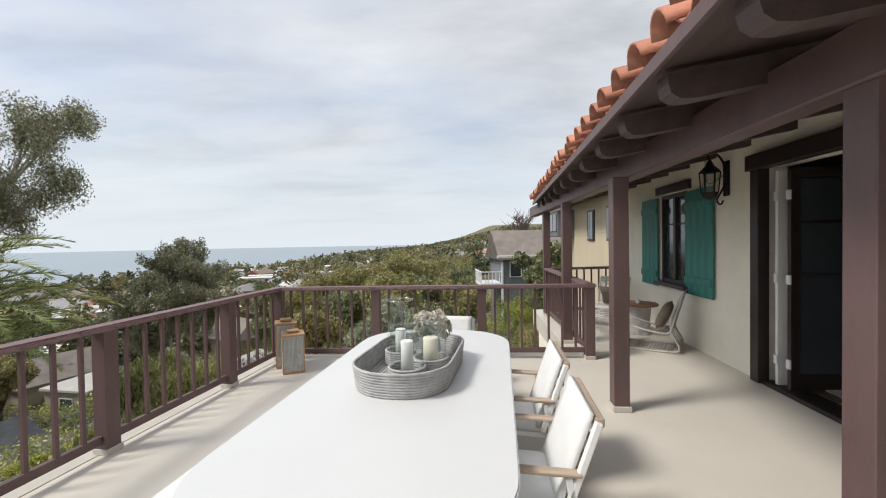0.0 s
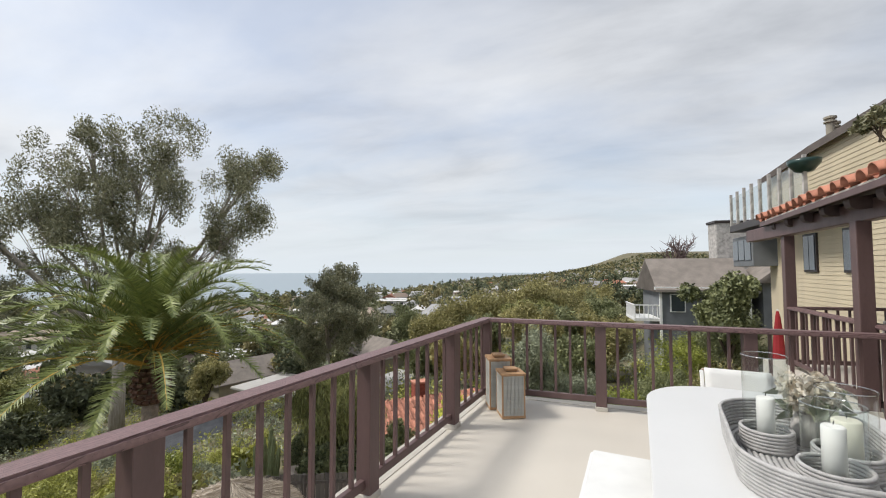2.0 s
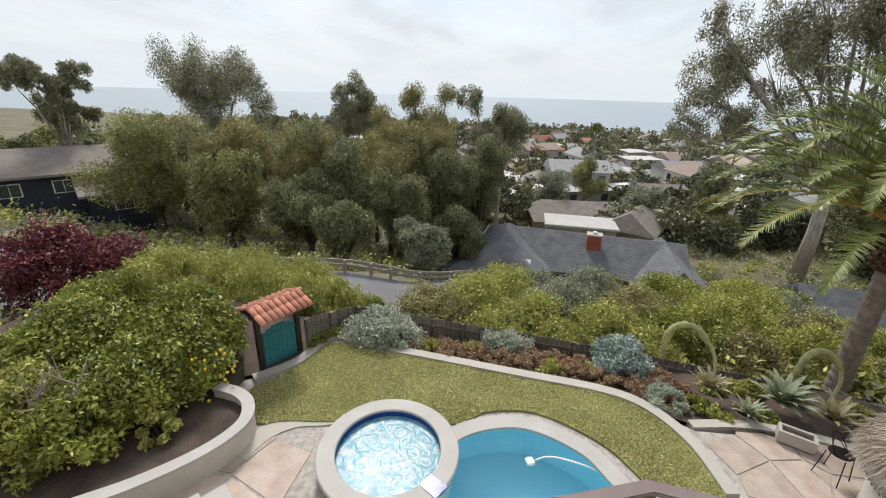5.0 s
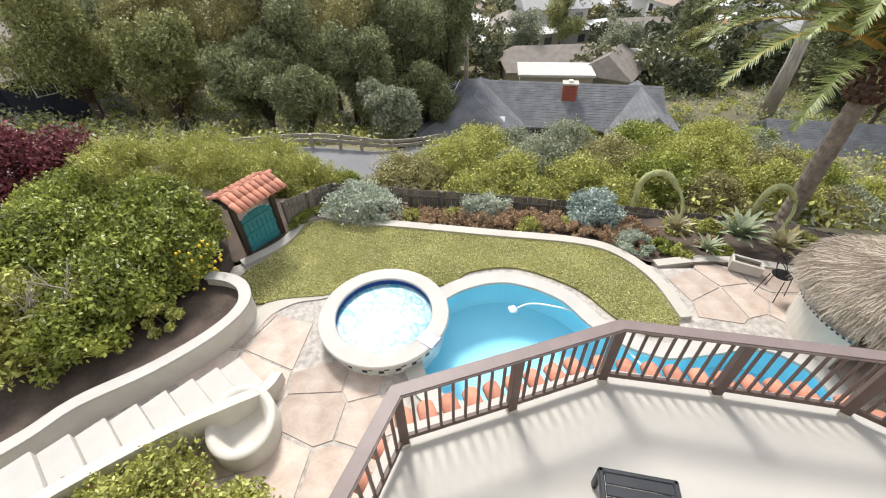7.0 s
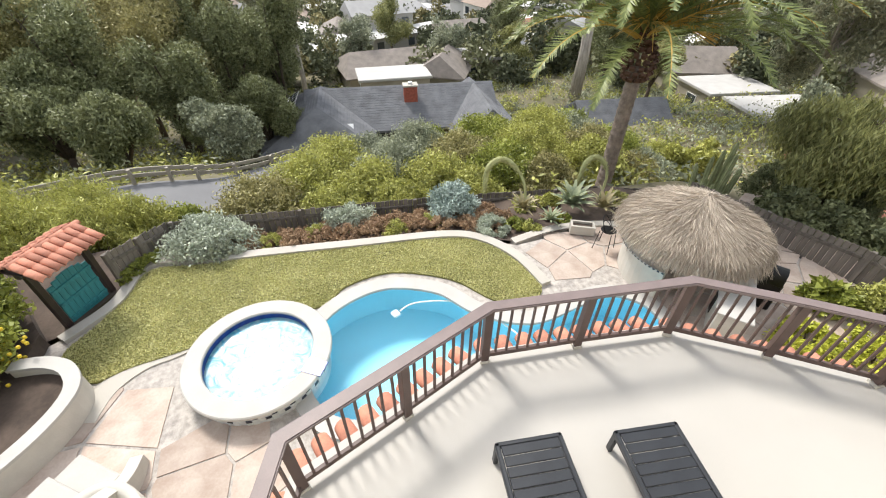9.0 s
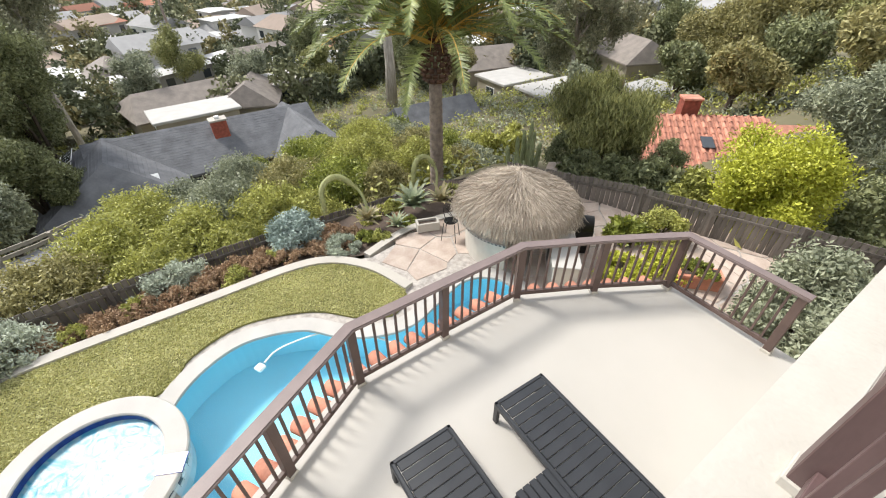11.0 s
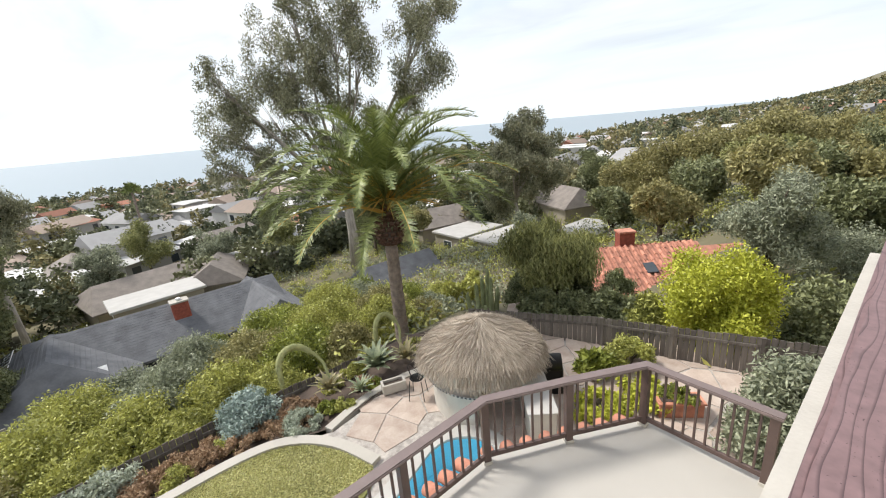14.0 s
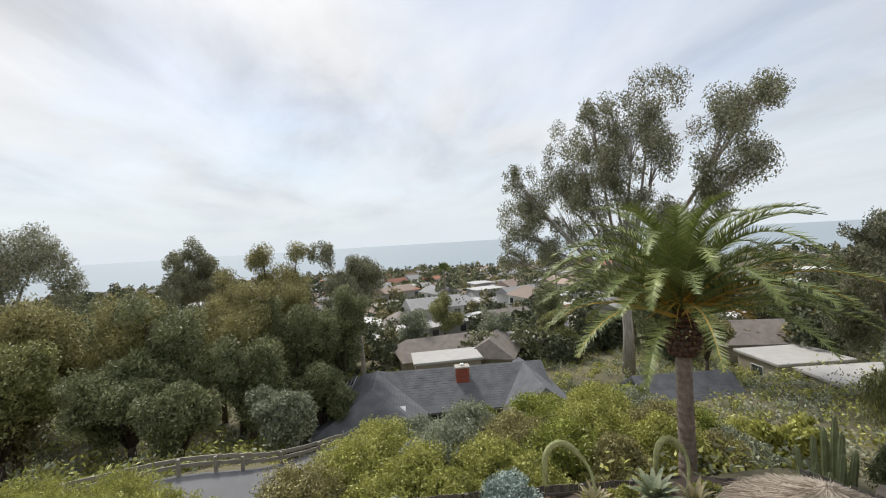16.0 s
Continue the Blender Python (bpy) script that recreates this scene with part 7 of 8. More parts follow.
# shrubs seen through the far railing
for i, (x, y, sx, sz, mt) in enumerate(((-1.6, 8.6, 1.3, 2.2, L_GREY), (0.6, 8.4, 1.2, 2.4, L_HEDGE), (1.0, 10.6, 1.4, 2.6, L_CITRUS), (-0.6, 10.9, 1.3, 2.2, L_RUST), (-2.6, 10.4, 1.3, 2.0, L_GREY), (3.6, 14.5, 2.2, 3.2, L_CITRUS), (2.2, 12.6, 1.6, 2.9, L_CITRUS), (0.4, 18.6, 1.9, 2.4, L_GREY), (2.6, 20.5, 2.2, 2.8, L_HEDGE), (1.2, 24.5, 2.3, 2.6, L_CITRUS), (3.6, 27.0, 2.3, 2.8, L_DARK), (5.0, 29.5, 2.5, 3.3, L_CITRUS), (7.4, 30.5, 2.5, 3.6, L_DARK), (-1.0, 28.0, 2.2, 2.4, L_GREY), (5.2, 22.5, 2.2, 2.8, L_OLIVE))):
    bush("slope_shrub", "tangled shrub growing below the far railing", (x, y, H(x, y) - 0.2), (sx, sx, sz * 1.55), 17000, 0.11, mt, lumps=46, group="slope shrubs", stems=9, lw=0.35)
tree("garden_tree", "dark green tree beside the shingled house", (6.9, 27.5, -5.0), 7.0, 2.3, 0.16, 22000, 0.2, L_DARK, BARK_DARK, 0.25, 7, 50, seed=21, lump=(0.2, 0.34), lw=0.45)
bt = thing("bare_tree", "leafless twiggy tree behind the stone chimney", "tree", pose(9.0, 49, -2.6))
bm = bmesh.new()
r2 = random.Random(8)
for k in range(34):
    a, el = r2.uniform(0, 6.28), r2.uniform(0.7, 1.5)
    p0 = Vector((0, 0, 4.2))
    p1 = p0 + Vector((math.cos(a) * math.cos(el), math.sin(a) * math.cos(el), math.sin(el))) * r2.uniform(1.5, 2.4)
    p2 = p1 + Vector((r2.uniform(-1, 1), r2.uniform(-1, 1), r2.uniform(0.3, 1.4)))
    tube(bm, [p0, p1, p2], [0.09, 0.05, 0.015], 4)
    for _ in range(5):
        p3 = p1.lerp(p2, r2.random())
        tube(bm, [p3, p3 + Vector((r2.uniform(-0.8, 0.8), r2.uniform(-0.8, 0.8), r2.uniform(0.1, 0.9)))], [0.03, 0.01], 4)
tube(bm, [(0, 0, -1), (0.1, 0, 4.4)], [0.25, 0.13], 8)
part("branching_trunk", bm, mat("mauve_grey_bark", (0.16, 0.115, 0.11), 0.95, 0.3, 3, 0.3, 20), bt)

# ---- hedge between fence and lower house ----
r2 = random.Random(9)
hx = [(-17.2, -4.6, 1.3, 2.2), (-18.0, -2.2, 1.7, 3.1), (-19.6, -0.6, 1.8, 3.2), (-17.2, 0.4, 1.4, 2.3), (-18.8, 2.2, 1.7, 2.6), (-17.0, 3.0, 1.3, 2.2), (-20.8, 3.6, 1.9, 2.9), (-18.6, 5.0, 1.7, 2.7), (-16.8, 6.0, 1.3, 2.2), (-20.6, 6.9, 1.9, 3.0), (-18.3, 8.2, 1.7, 2.9), (-17.0, 9.4, 1.4, 2.4), (-20.2, 10.4, 1.9, 3.2), (-18.0, 12.4, 1.6, 2.7), (-20.4, 14.0, 1.9, 2.5), (-17.6, 14.6, 1.4, 1.8), (-19.0, 16.6, 1.7, 1.7), (-22.6, 0.8, 1.9, 3.0), (-23.0, 5.2, 1.9, 3.1), (-22.8, 9.0, 1.9, 3.3), (-23.2, 12.6, 1.9, 3.3), (-24.5, 15.5, 1.9, 2.8), (-22.4, 17.2, 1.9, 2.6), (-26.2, 3.0, 1.8, 2.2), (-26.6, 7.0, 1.8, 2.2), (-26.4, 11.2, 1.8, 2.4), (-28.0, 15.0, 1.8, 2.3), (-25.6, 19.5, 1.8, 2.3), (-21.0, 19.8, 1.7, 2.2)]
for x, y, s, z in hx:
    bush("hedge_bush", "overgrown olive-green hedge bush behind the fence", (x, y, H(x, y)), (s * 1.12, s * 1.12, z * 0.88), 17000, 0.095, r2.choice((L_HEDGE, L_HEDGE, L_HEDGE, L_CITRUS, L_OLIVE, L_GREY)), lumps=56, group="hedge bushes", lw=0.45)
for (x, y, s, z) in ((-15.8, -8.2, 1.7, 3.2), (-16.2, -10.6, 1.9, 3.6), (-15.6, -6.5, 1.3, 2.7), (-14.2, -10.4, 1.6, 3.0), (-17.3, -7.4, 1.6, 3.3), (-17.5, -9.8, 1.7, 3.4), (-17.0, -5.7, 1.2, 2.7)):
    bush("broom_bush", "wispy yellow-green broom bush beside the road", (x, y, H(x, y)), (s, s, z * 1.08), 15000, 0.13, L_HEDGE, lumps=52, group="roadside broom bushes", lw=0.17, droop=-0.9)
for (x, y, s) in ((-15.9, -13.7, 1.8), (-15.0, -15.8, 1.9)):
    bush("smoke_bush", "burgundy smoke bush beside the road", (x, y, H(x, y)), (s, s, 3.9), 14000, 0.12, L_RED, lumps=44, group="smoke bushes")
# broad-leaved clumps near the second house
for (x, y) in ((-30.5, 20.6), (-32.5, 19.0), (-29.0, 18.2), (-33.5, 22.0)):
    bush("banana_plant", "bright green broad-leaved plant by the house", (x, y, H(x, y)), (1.2, 1.2, 1.9), 260, 0.9, L_CITRUS, "plant", lumps=14, group="broad-leaved plants", droop=-0.4, lw=0.28)

# ---- road and guardrail ----
road_line = [(-15.5, -24.0), (-18.6, -15.0), (-19.9, -9.0), (-20.9, -4.0), (-24.5, 0.5)]
rl = smooth_line([(x, y, 0) for x, y in road_line], 6)
bm = bmesh.new()
va = []
for i, p in enumerate(rl):
    d = (rl[min(i + 1, len(rl) - 1)] - rl[max(i - 1, 0)]).normalized()
    nn = Vector((-d.y, d.x, 0))
    z = max(H(p.x, p.y), H(*(p + nn * 2)[:2]), H(*(p - nn * 2)[:2])) + 0.4
    va.append([bm.verts.new(q) for q in (p + nn * 2.2 + Vector((0, 0, z)), p - nn * 2.8 + Vector((0, 0, z)))])
for a, b in zip(va, va[1:]):
    bm.faces.new((a[0], a[1], b[1], b[0]))
tagged(part("road", bm, ASPHALT, None), "narrow grey asphalt road along the slope", "road", kind="structure")
gr = thing("guardrail", "weathered guardrail along the road", "guardrail", pose(0, 0, 0))
for i in range(0, len(rl) - 1):
    d = (rl[i + 1] - rl[i])
    nn = Vector((-d.y, d.x, 0)).normalized() * 2.25
    if d.length == 0:
        continue
    p, q = rl[i] + nn, rl[i + 1] + nn
    z = max(H(p.x, p.y), H(rl[i].x, rl[i].y)) + 0.4
    z2 = max(H(q.x, q.y), H(rl[i + 1].x, rl[i + 1].y)) + 0.4
    mid = (p + q) / 2
    rot = Vector((q.x - p.x, q.y - p.y, z2 - z)).to_track_quat("X", "Z").to_matrix().to_4x4()
    for dz in (0.35, 0.62):
        boxed("rail", (d.length * 1.03, 0.06, 0.16), (0, 0, 0), GALV, gr, m=Matrix.Translation((mid.x, mid.y, (z + z2) / 2 + dz)) @ rot)
    if i % 2 == 0:
        boxed("post", (0.13, 0.13, 1.1), (p.x - 0.1 * nn.x / 2, p.y, z + 0.15), GALV, gr)

# ---- dark tree belt ----
belt = [(-31, -26, 9.5, 4.6, L_FEATHER), (-33.5, -21, 11, 4.8, L_OLIVE), (-37, -16.5, 12, 4.8, L_OLIVE), (-35, -12.5, 12.0, 4.2, L_DARK), (-39, -9.5, 12.6, 4.6, L_OLIVE), (-40, -5.0, 12.6, 4.2, L_DARK), (-43, -1.6, 12.5, 4.0, L_DARK), (-34, -7.5, 7.5, 3.4, L_DARK), (-31, -13.5, 7.5, 3.6, L_DARK), (-29.5, -19, 7.2, 3.4, L_FEATHER), (-36.5, -3.0, 6.6, 3.0, L_DARK), (-46, -13, 14.8, 4.6, L_OLIVE), (-44, -22, 11.8, 5.0, L_DARK), (-39, -29, 10, 5, L_DARK), (-47, -6.5, 14.6, 3.6, L_OLIVE), (-27.5, -9.5, 4.2, 2.6, L_DARK), (-30.0, -4.4, 4.2, 2.4, L_GREY)]
for i, (x, y, h, s, mt) in enumerate(belt):
    tree("belt_tree", "dense dark olive tree in the belt across the road", (x, y, H(x, y)), h, s, 0.24, 42000, 0.175, mt, BARK_DARK, 0.2, 10, 72, group="trees across the road", seed=30 + i, lump=(0.2, 0.36), lw=0.35, droop=0.5)
tree("belt_tree", "dense brown-topped gum rising out of the belt", (-50.1, -7.9, H(-50.1, -7.9)), 2.4 - H(-50.1, -7.9), 4.3, 0.3, 42000, 0.19, L_OLIVE, BARK_DARK, 0.3, 10, 72, group="trees across the road", seed=49, lump=(0.22, 0.36), lw=0.35, droop=0.5)


def small_gum(x, y, top, spread, seed, n=34000, leaf=0.24):
    r4 = random.Random(seed)
    h = top - H(x, y)
    cl = [(r4.uniform(-1, 1) * spread * 0.8, h * r4.uniform(0.6, 0.93), spread * r4.uniform(0.3, 0.45)) for _ in range(9)]
    return gum_tree((x, y, H(x, y)), cl, (0.5, -0.86), h * 0.42, n, leaf, seed, 0.26)


for i, (x, y, top, s) in enumerate(((-48.9, -31.6, 5.7, 6.0), (-52.2, -15.9, 3.5, 3.6), (-50.9, 0.2, 2.2, 3.8), (-34, -36, 3.4, 2.4))):
    small_gum(x, y, top, s, 60 + i)

# ---- middle distance trees ----
r2 = random.Random(77)
mids = [(-48, 36, 9, 4, L_DARK), (-56, 42, 10, 4, L_DARK), (-40, 36, 7, 3, L_OLIVE), (-62, 20, 8, 4, L_GREY), (-58, 28, 7, 3.4, L_FEATHER), (-66, 8, 9, 4, L_GREY), (-18, 50, 8.2, 5.2, L_OLIVE), (-12.5, 47, 8.4, 5.4, L_OLIVE), (-6.5, 49, 7.8, 5.2, L_OLIVE), (-9.5, 37, 5.4, 3.6, L_DARK), (-5.0, 36, 5.2, 3.6, L_OLIVE), (-1.5, 33, 4.8, 3.2, L_DARK), (1.0, 40, 5.2, 3.8, L_OLIVE), (-13, 62, 7, 4.8, L_DARK), (-4.0, 64, 7, 4.8, L_OLIVE), (2.0, 54, 6.2, 4.4, L_DARK), (-22, 70, 7, 4.8, L_OLIVE), (-3.0, 42, 5.2, 3.8, L_DARK), (-27, 62, 8, 4, L_DARK), (-6, 44, 6, 3.4, L_FEATHER), (-2, 50, 7.5, 3.6, L_OLIVE), (-36, 62, 8, 4, L_FEATHER), (-46, 58, 8, 4, L_GREY), (-72, 34, 9, 4.4, L_DARK), (-80, 16, 9, 4.4, L_FEATHER), (-62, -4, 9, 4.4, L_GREY), (-19, 20, 2.6, 1.8, L_HEDGE), (2, 70, 9, 5, L_OLIVE), (-16, 38, 5, 3.2, L_DARK), (-11, 34, 5, 3, L_OLIVE), (-20, 30, 4.6, 3.0, L_GREY)]
for i, (x, y, h, s, mt) in enumerate(mids):
    tree("hillside_tree", "rounded tree between the houses below", (x, y, H(x, y)), h, s, 0.2, 14000, 0.24, mt, BARK_DARK, 0.25, 7, 44, group="trees between the houses", seed=90 + i, lump=(0.2, 0.36), lw=0.4)
for (x, y, h) in ((-92, 19, 13.5), (-120, 60, 13), (-70, 52, 10)):
    ob = thing("fan_palm", "tall thin fan palm among the far houses", "palm", pose(x, y, H(x, y)), "far fan palms")
    bm = bmesh.new()
    tube(bm, [(0, 0, -1), (0.2, 0, h * 0.5), (0, 0, h)], [0.3, 0.22, 0.18], 7)
    part("trunk", bm, BARK, ob)
    v = unit(120)
    v[:, 2] = np.abs(v[:, 2]) * 1.1 - 0.35
    quads("fronds", leaf_quads(v * 1.1 + (0, 0, h + 0.2), 1.5, 0.4), L_PALM, ob)


# ---- houses ----
def gable_roof(name, length, width, rise, z, material, parent, m, over=0.5, hip=0.0, thick=0.18, rows=0, label=""):
    """Ridge along local y. With rows: courses that step down the slope."""
    bm = bmesh.new()
    hw, hl = width / 2 + over, length / 2 + over
    drop = rise * over / (width / 2)
    A = [(-hw, -hl, z - drop), (hw, -hl, z - drop), (hw, hl, z - drop), (-hw, hl, z - drop), (0, -hl + hip, z + rise), (0, hl - hip, z + rise)]
    lo = [bm.verts.new((p[0], p[1], p[2] - thick)) for p in A]
    hi = [bm.verts.new(p) for p in A]
    for f in ((0, 3, 5, 4), (1, 4, 5, 2), (0, 4, 1), (3, 2, 5)):
        bm.faces.new([hi[k] for k in f])
        bm.faces.new([lo[k] for k in f[::-1]])
    for a, b in ((0, 1), (1, 2), (2, 3), (3, 0)):
        bm.faces.new((lo[a], lo[b], hi[b], hi[a]))
    bmesh.ops.recalc_face_normals(bm, faces=bm.faces)
    roof = part(name, bm, material, parent, label, m)
    if rows:
        bm = bmesh.new()
        for side in (-1, 1):
            sl = Vector((hw, 0, rise + drop))
            for k in range(1, rows * 2):
                t = k / (rows * 2)
                x, zz = side * hw * (1 - t), z - drop + (rise + drop) * t
                l2 = hl - (hip * t if hip else 0)
                box(bm, (0.03, 2 * l2 - 0.05, 0.010), m=pose(x, 0, zz + 0.008))
        part("shingle_coursing", bm, material, roof)
    return roof


def window(parent, m, w, h, frame_mat=WHITE, bars=1):
    win_ = new("window")
    win_.parent = parent
    win_.matrix_basis = m
    boxed("frame", (w, 0.08, h), (0, 0, 0), frame_mat, win_, 0, 0.006)
    for k in range(bars + 1):
        pw_ = (w - 0.12) / (bars + 1)
        boxed("pane", (pw_ - 0.04, 0.03, h - 0.14), (-w / 2 + 0.06 + (k + 0.5) * pw_, -0.045, 0), PANE, win_, 0, 0)
    return win_


def wing(ob, m, length, width, z0, z1, material):
    return boxed("wall", (width, length, z1 - z0), (0, 0, 0), material, ob, 0, 0.02, m=m @ pose(0, 0, (z0 + z1) / 2))


TANWALL = mat("tan_house_wall", (0.36, 0.32, 0.25), 0.85, 0.1, 1, 0.2, 20)
# main block's wall: brown darkened to hold the shade under its eaves
SHADED_WALL = mat("eave_shaded_brown_wall", (0.10, 0.075, 0.06), 0.85, 0.2, 1, 0.2, 20)
lh = thing("house", "low house with grey shingle roofs, brick chimney and solar panels", "house", pose(-40.2, 8.4, 0, 0, 0, -8))
wing(lh, pose(0, 0, 0), 15, 7.0, -16.5, -12.3, SHADED_WALL)
gable_roof("roof", 15.5, 7.4, 2.0, -12.3, SHINGLE, lh, pose(0, 0, 0), 0.6, 0.0, rows=9)
wing(lh, pose(2.2, -7.4, 0), 6.6, 10, -16.5, -12.3, TANWALL)
gable_roof("roof", 10.5, 7.8, 2.05, -12.3, SHINGLE, lh, pose(2.0, -7.0, 0, 0, 0, 90), 0.5, 3.2, rows=9)
wing(lh, pose(3.0, 6.8, 0), 4.6, 8.6, -16.5, -12.3, TANWALL)
gable_roof("roof", 9.4, 5.0, 1.95, -12.3, SHINGLE, lh, pose(2.6, 6.6, 0, 0, 0, 90), 0.5, 1.0, rows=7)
ch_ = part("chimney", (lambda b: (box(b, (0.85, 1.15, 2.1), (0, 0, 0), 0, 0.02), b)[1])(bmesh.new()), BRICKRED, lh, "red brick chimney", pose(1.35, 0.7, -11.0))
boxed("chimney_cap", (1.0, 1.3, 0.14), (0, 0, 1.1), CONCRETE, ch_, 0, 0.02)
boxed("flue", (0.35, 0.35, 0.2), (0, 0, 1.25), WHITE, ch_, 0, 0.03)
for k, (yy, xx) in enumerate(((-11.0, 0.2), (-11.0, 3.0))):
    pn = new("solar_array")
    pn.parent = lh
    pn.matrix_basis = pose(xx, yy + 1.25, -11.92 + 0.62, 28, 0, 0)
    for c_ in range(4):
        for r_ in range(2):
            boxed("panel_frame", (0.55, 0.95, 0.04), (-0.9 + 0.6 * c_, -0.5 + 1.0 * r_, 0.12), WHITE, pn, 0, 0.006)
            for cell in (-0.225, 0.225):
                boxed("solar_panel", (0.49, 0.42, 0.012), (-0.9 + 0.6 * c_, -0.5 + 1.0 * r_ + cell, 0.144), SOLAR, pn, 0, 0)
for k in range(2):
    boxed("solar_panel", (1.05, 1.7, 0.05), (0, 0, 0), mat("pale_panel", (0.55, 0.56, 0.56), 0.4), lh, m=pose(6.0, -5.2 + k * 1.15 - 0.8, -12.05, 0, 26, 0) @ pose(0, 0, 0.28, 0, 0, 90))
for y_ in (-2.5, 0, 2.5):
    window(lh, pose(3.52, y_, -13.6, 0, 0, 90), 1.5, 1.3, WHITE)
lh2 = thing("house", "small white house with a dark grey gable roof", "house", pose(-33.6, 27.0, 0, 0, 0, -10))
wing(lh2, pose(0, 0, 0), 7.4, 4.6, -16, -12.6, WHITEWALL)
gable_roof("roof", 7.6, 4.9, 1.55, -12.7, SHINGLE, lh2, pose(0, 0, 0), 0.5, 0, rows=8)
window(lh2, pose(2.33, 2.6, -13.5, 0, 0, 90), 1.6, 0.9, mat("teal_window_frame", (0.02, 0.16, 0.2), 0.5))
window(lh2, pose(2.33, -1.6, -13.6, 0, 0, 90), 1.3, 1.0)
boxed("door", (0.06, 0.9, 2.0), (2.33, 0.6, -14.5), DARKFRAME, lh2)
for (x, y, z, w_, l_, a_) in ((-53.5, 10.5, -13.3, 5, 8.5, 4), (-60, 22, -13.6, 6, 9, 4), (-21.5, 45, -11.5, 5, 9, 10), (-29.5, 42, -12.3, 6, 8, 12), (-37.5, 44, -12.8, 6, 8, 10), (-60, 60, -15.5, 7, 10, 14), (-16, 62, -11.5, 6, 9, 10), (-70, 26, -16.5, 7, 9, 5), (-75, 2, -16.8, 7, 10, 2), (-10.5, 72, -12, 6, 10, 5)):
    fh = thing("flat_roofed_house", "low house with a pale flat roof below the garden", "house", pose(x, y, 0, 0, 0, -a_), "pale flat-roofed houses")
    z = min(z, H(x, y) + 4.2)
    wing(fh, pose(0, 0, 0), l_ - 0.6, w_ - 0.6, z - 5, z, TANWALL)
    boxed("roof", (w_, l_, 0.3), (0, 0, z + 0.15), WHITEWALL, fh, 0, 0.05, "pale flat roof")
    window(fh, pose(w_ / 2 - 0.28, 1, z - 1.2, 0, 0, 90), 2.0, 1.1)
    window(fh, pose(0, -l_ / 2 + 0.28, z - 1.2, 0, 0, 0), 1.6, 1.1)
for (x, y, w_, l_, a_) in ((-62, 12, 8, 13, 4), (-57, 18, 6, 8, 60), (-45, 47, 7, 10, -20), (-66, 44, 7, 10, 15), (-28, 54, 6, 9, 60), (-84, 30, 8, 11, 5), (-90, 8, 8, 11, 80)):
    gh = thing("gabled_house", "house with a tan shingle roof below the garden", "house", pose(x, y, 0, 0, 0, a_), "tan-roofed houses")
    z = H(x, y) + 2.8
    wing(gh, pose(0, 0, 0), l_, w_, z - 4.5, z, TANWALL)
    gable_roof("roof", l_, w_, 1.8, z, SHINGLE_T, gh, pose(0, 0, 0), 0.5, 1.5)
    window(gh, pose(w_ / 2 + 0.02, 1, z - 1.4, 0, 0, 90), 2.0, 1.1)

# red tiled house
rh = thing("red_roofed_house", "house with a weathered red barrel-tile roof", "house", pose(-10.9, 24.6, -0.5, 0, 0, 42))
wing(rh, pose(0.2, 0, 0), 8.6, 7.4, -12, -8.0, STUCCO)
gable_roof("roof", 8.0, 9.4, 2.15, -7.95, TERRA_J, rh, pose(0, 0, 0, 0, 0, 90), 0.6)
bm = bmesh.new()
for side in (-1, 1):
    for i in range(26):
        for j in range(13):
            t = j / 13
            yy = side * (5.25 - 5.25 * t) + random.uniform(-0.03, 0.03)
            xx = -4.5 + i * 0.35 + random.uniform(-0.02, 0.02)
            zz = -8.21 + 2.40 * t + 0.02
            r = 0.105
            seg = 4
            v0 = [bm.verts.new((xx + r * math.cos(math.pi * k / seg), yy, zz + r * math.sin(math.pi * k / seg) + 0.03)) for k in range(seg + 1)]
            v1 = [bm.verts.new((xx + r * 0.8 * math.cos(math.pi * k / seg), yy - side * 0.46, zz + 0.22 + r * 0.8 * math.sin(math.pi * k / seg))) for k in range(seg + 1)]
            for k in range(seg):
                bm.faces.new((v0[k], v0[k + 1], v1[k + 1], v1[k]))
tiles = part("roof_tiles", bm, TERRA_J, rh, "curved red roof tiles")
tiles["kind"] = "stuff"
for x_, y_ in ((1.0, -1.8), (-1.4, -4.2)):
    boxed("skylight", (0.6, 0.75, 0.1), (x_, y_, -6.72 + (1.6 + y_) * 0.62), PANE, rh, m=pose(x_, y_, -5.80 + y_ * 0.457 + 0.12, 24.5, 0, 0))
ch2 = boxed("chimney", (0.9, 0.7, 1.0), (0.6, 0.6, -5.55), BRICKRED, rh, 0, 0.02, "brick chimney with arched top")
boxed("chimney_cap", (1.0, 0.8, 0.12), (0, 0, 0.55), TERRA_J, ch2, 0, 0.02)
wing(rh, pose(5.6, -0.6, 0), 4.0, 3.6, -12, -7.2, STUCCO)
gable_roof("roof", 3.8, 4.2, 1.2, -7.1, TERRA_J, rh, pose(5.6, -0.6, 0, 0, 0, 90), 0.4)
ch3 = boxed("balcony", (1.8, 1.0, 0.12), (4.2, -2.9, -8.0), DARKFRAME, rh, 0, 0.01)
for k in range(9):
    boxed("balcony_bar", (0.04, 0.04, 0.9), (-0.8 + 0.2 * k, -0.45, 0.5), DARKFRAME, ch3)
boxed("balcony_rail", (1.8, 0.07, 0.07), (0, -0.45, 0.98), DARKFRAME, ch3)

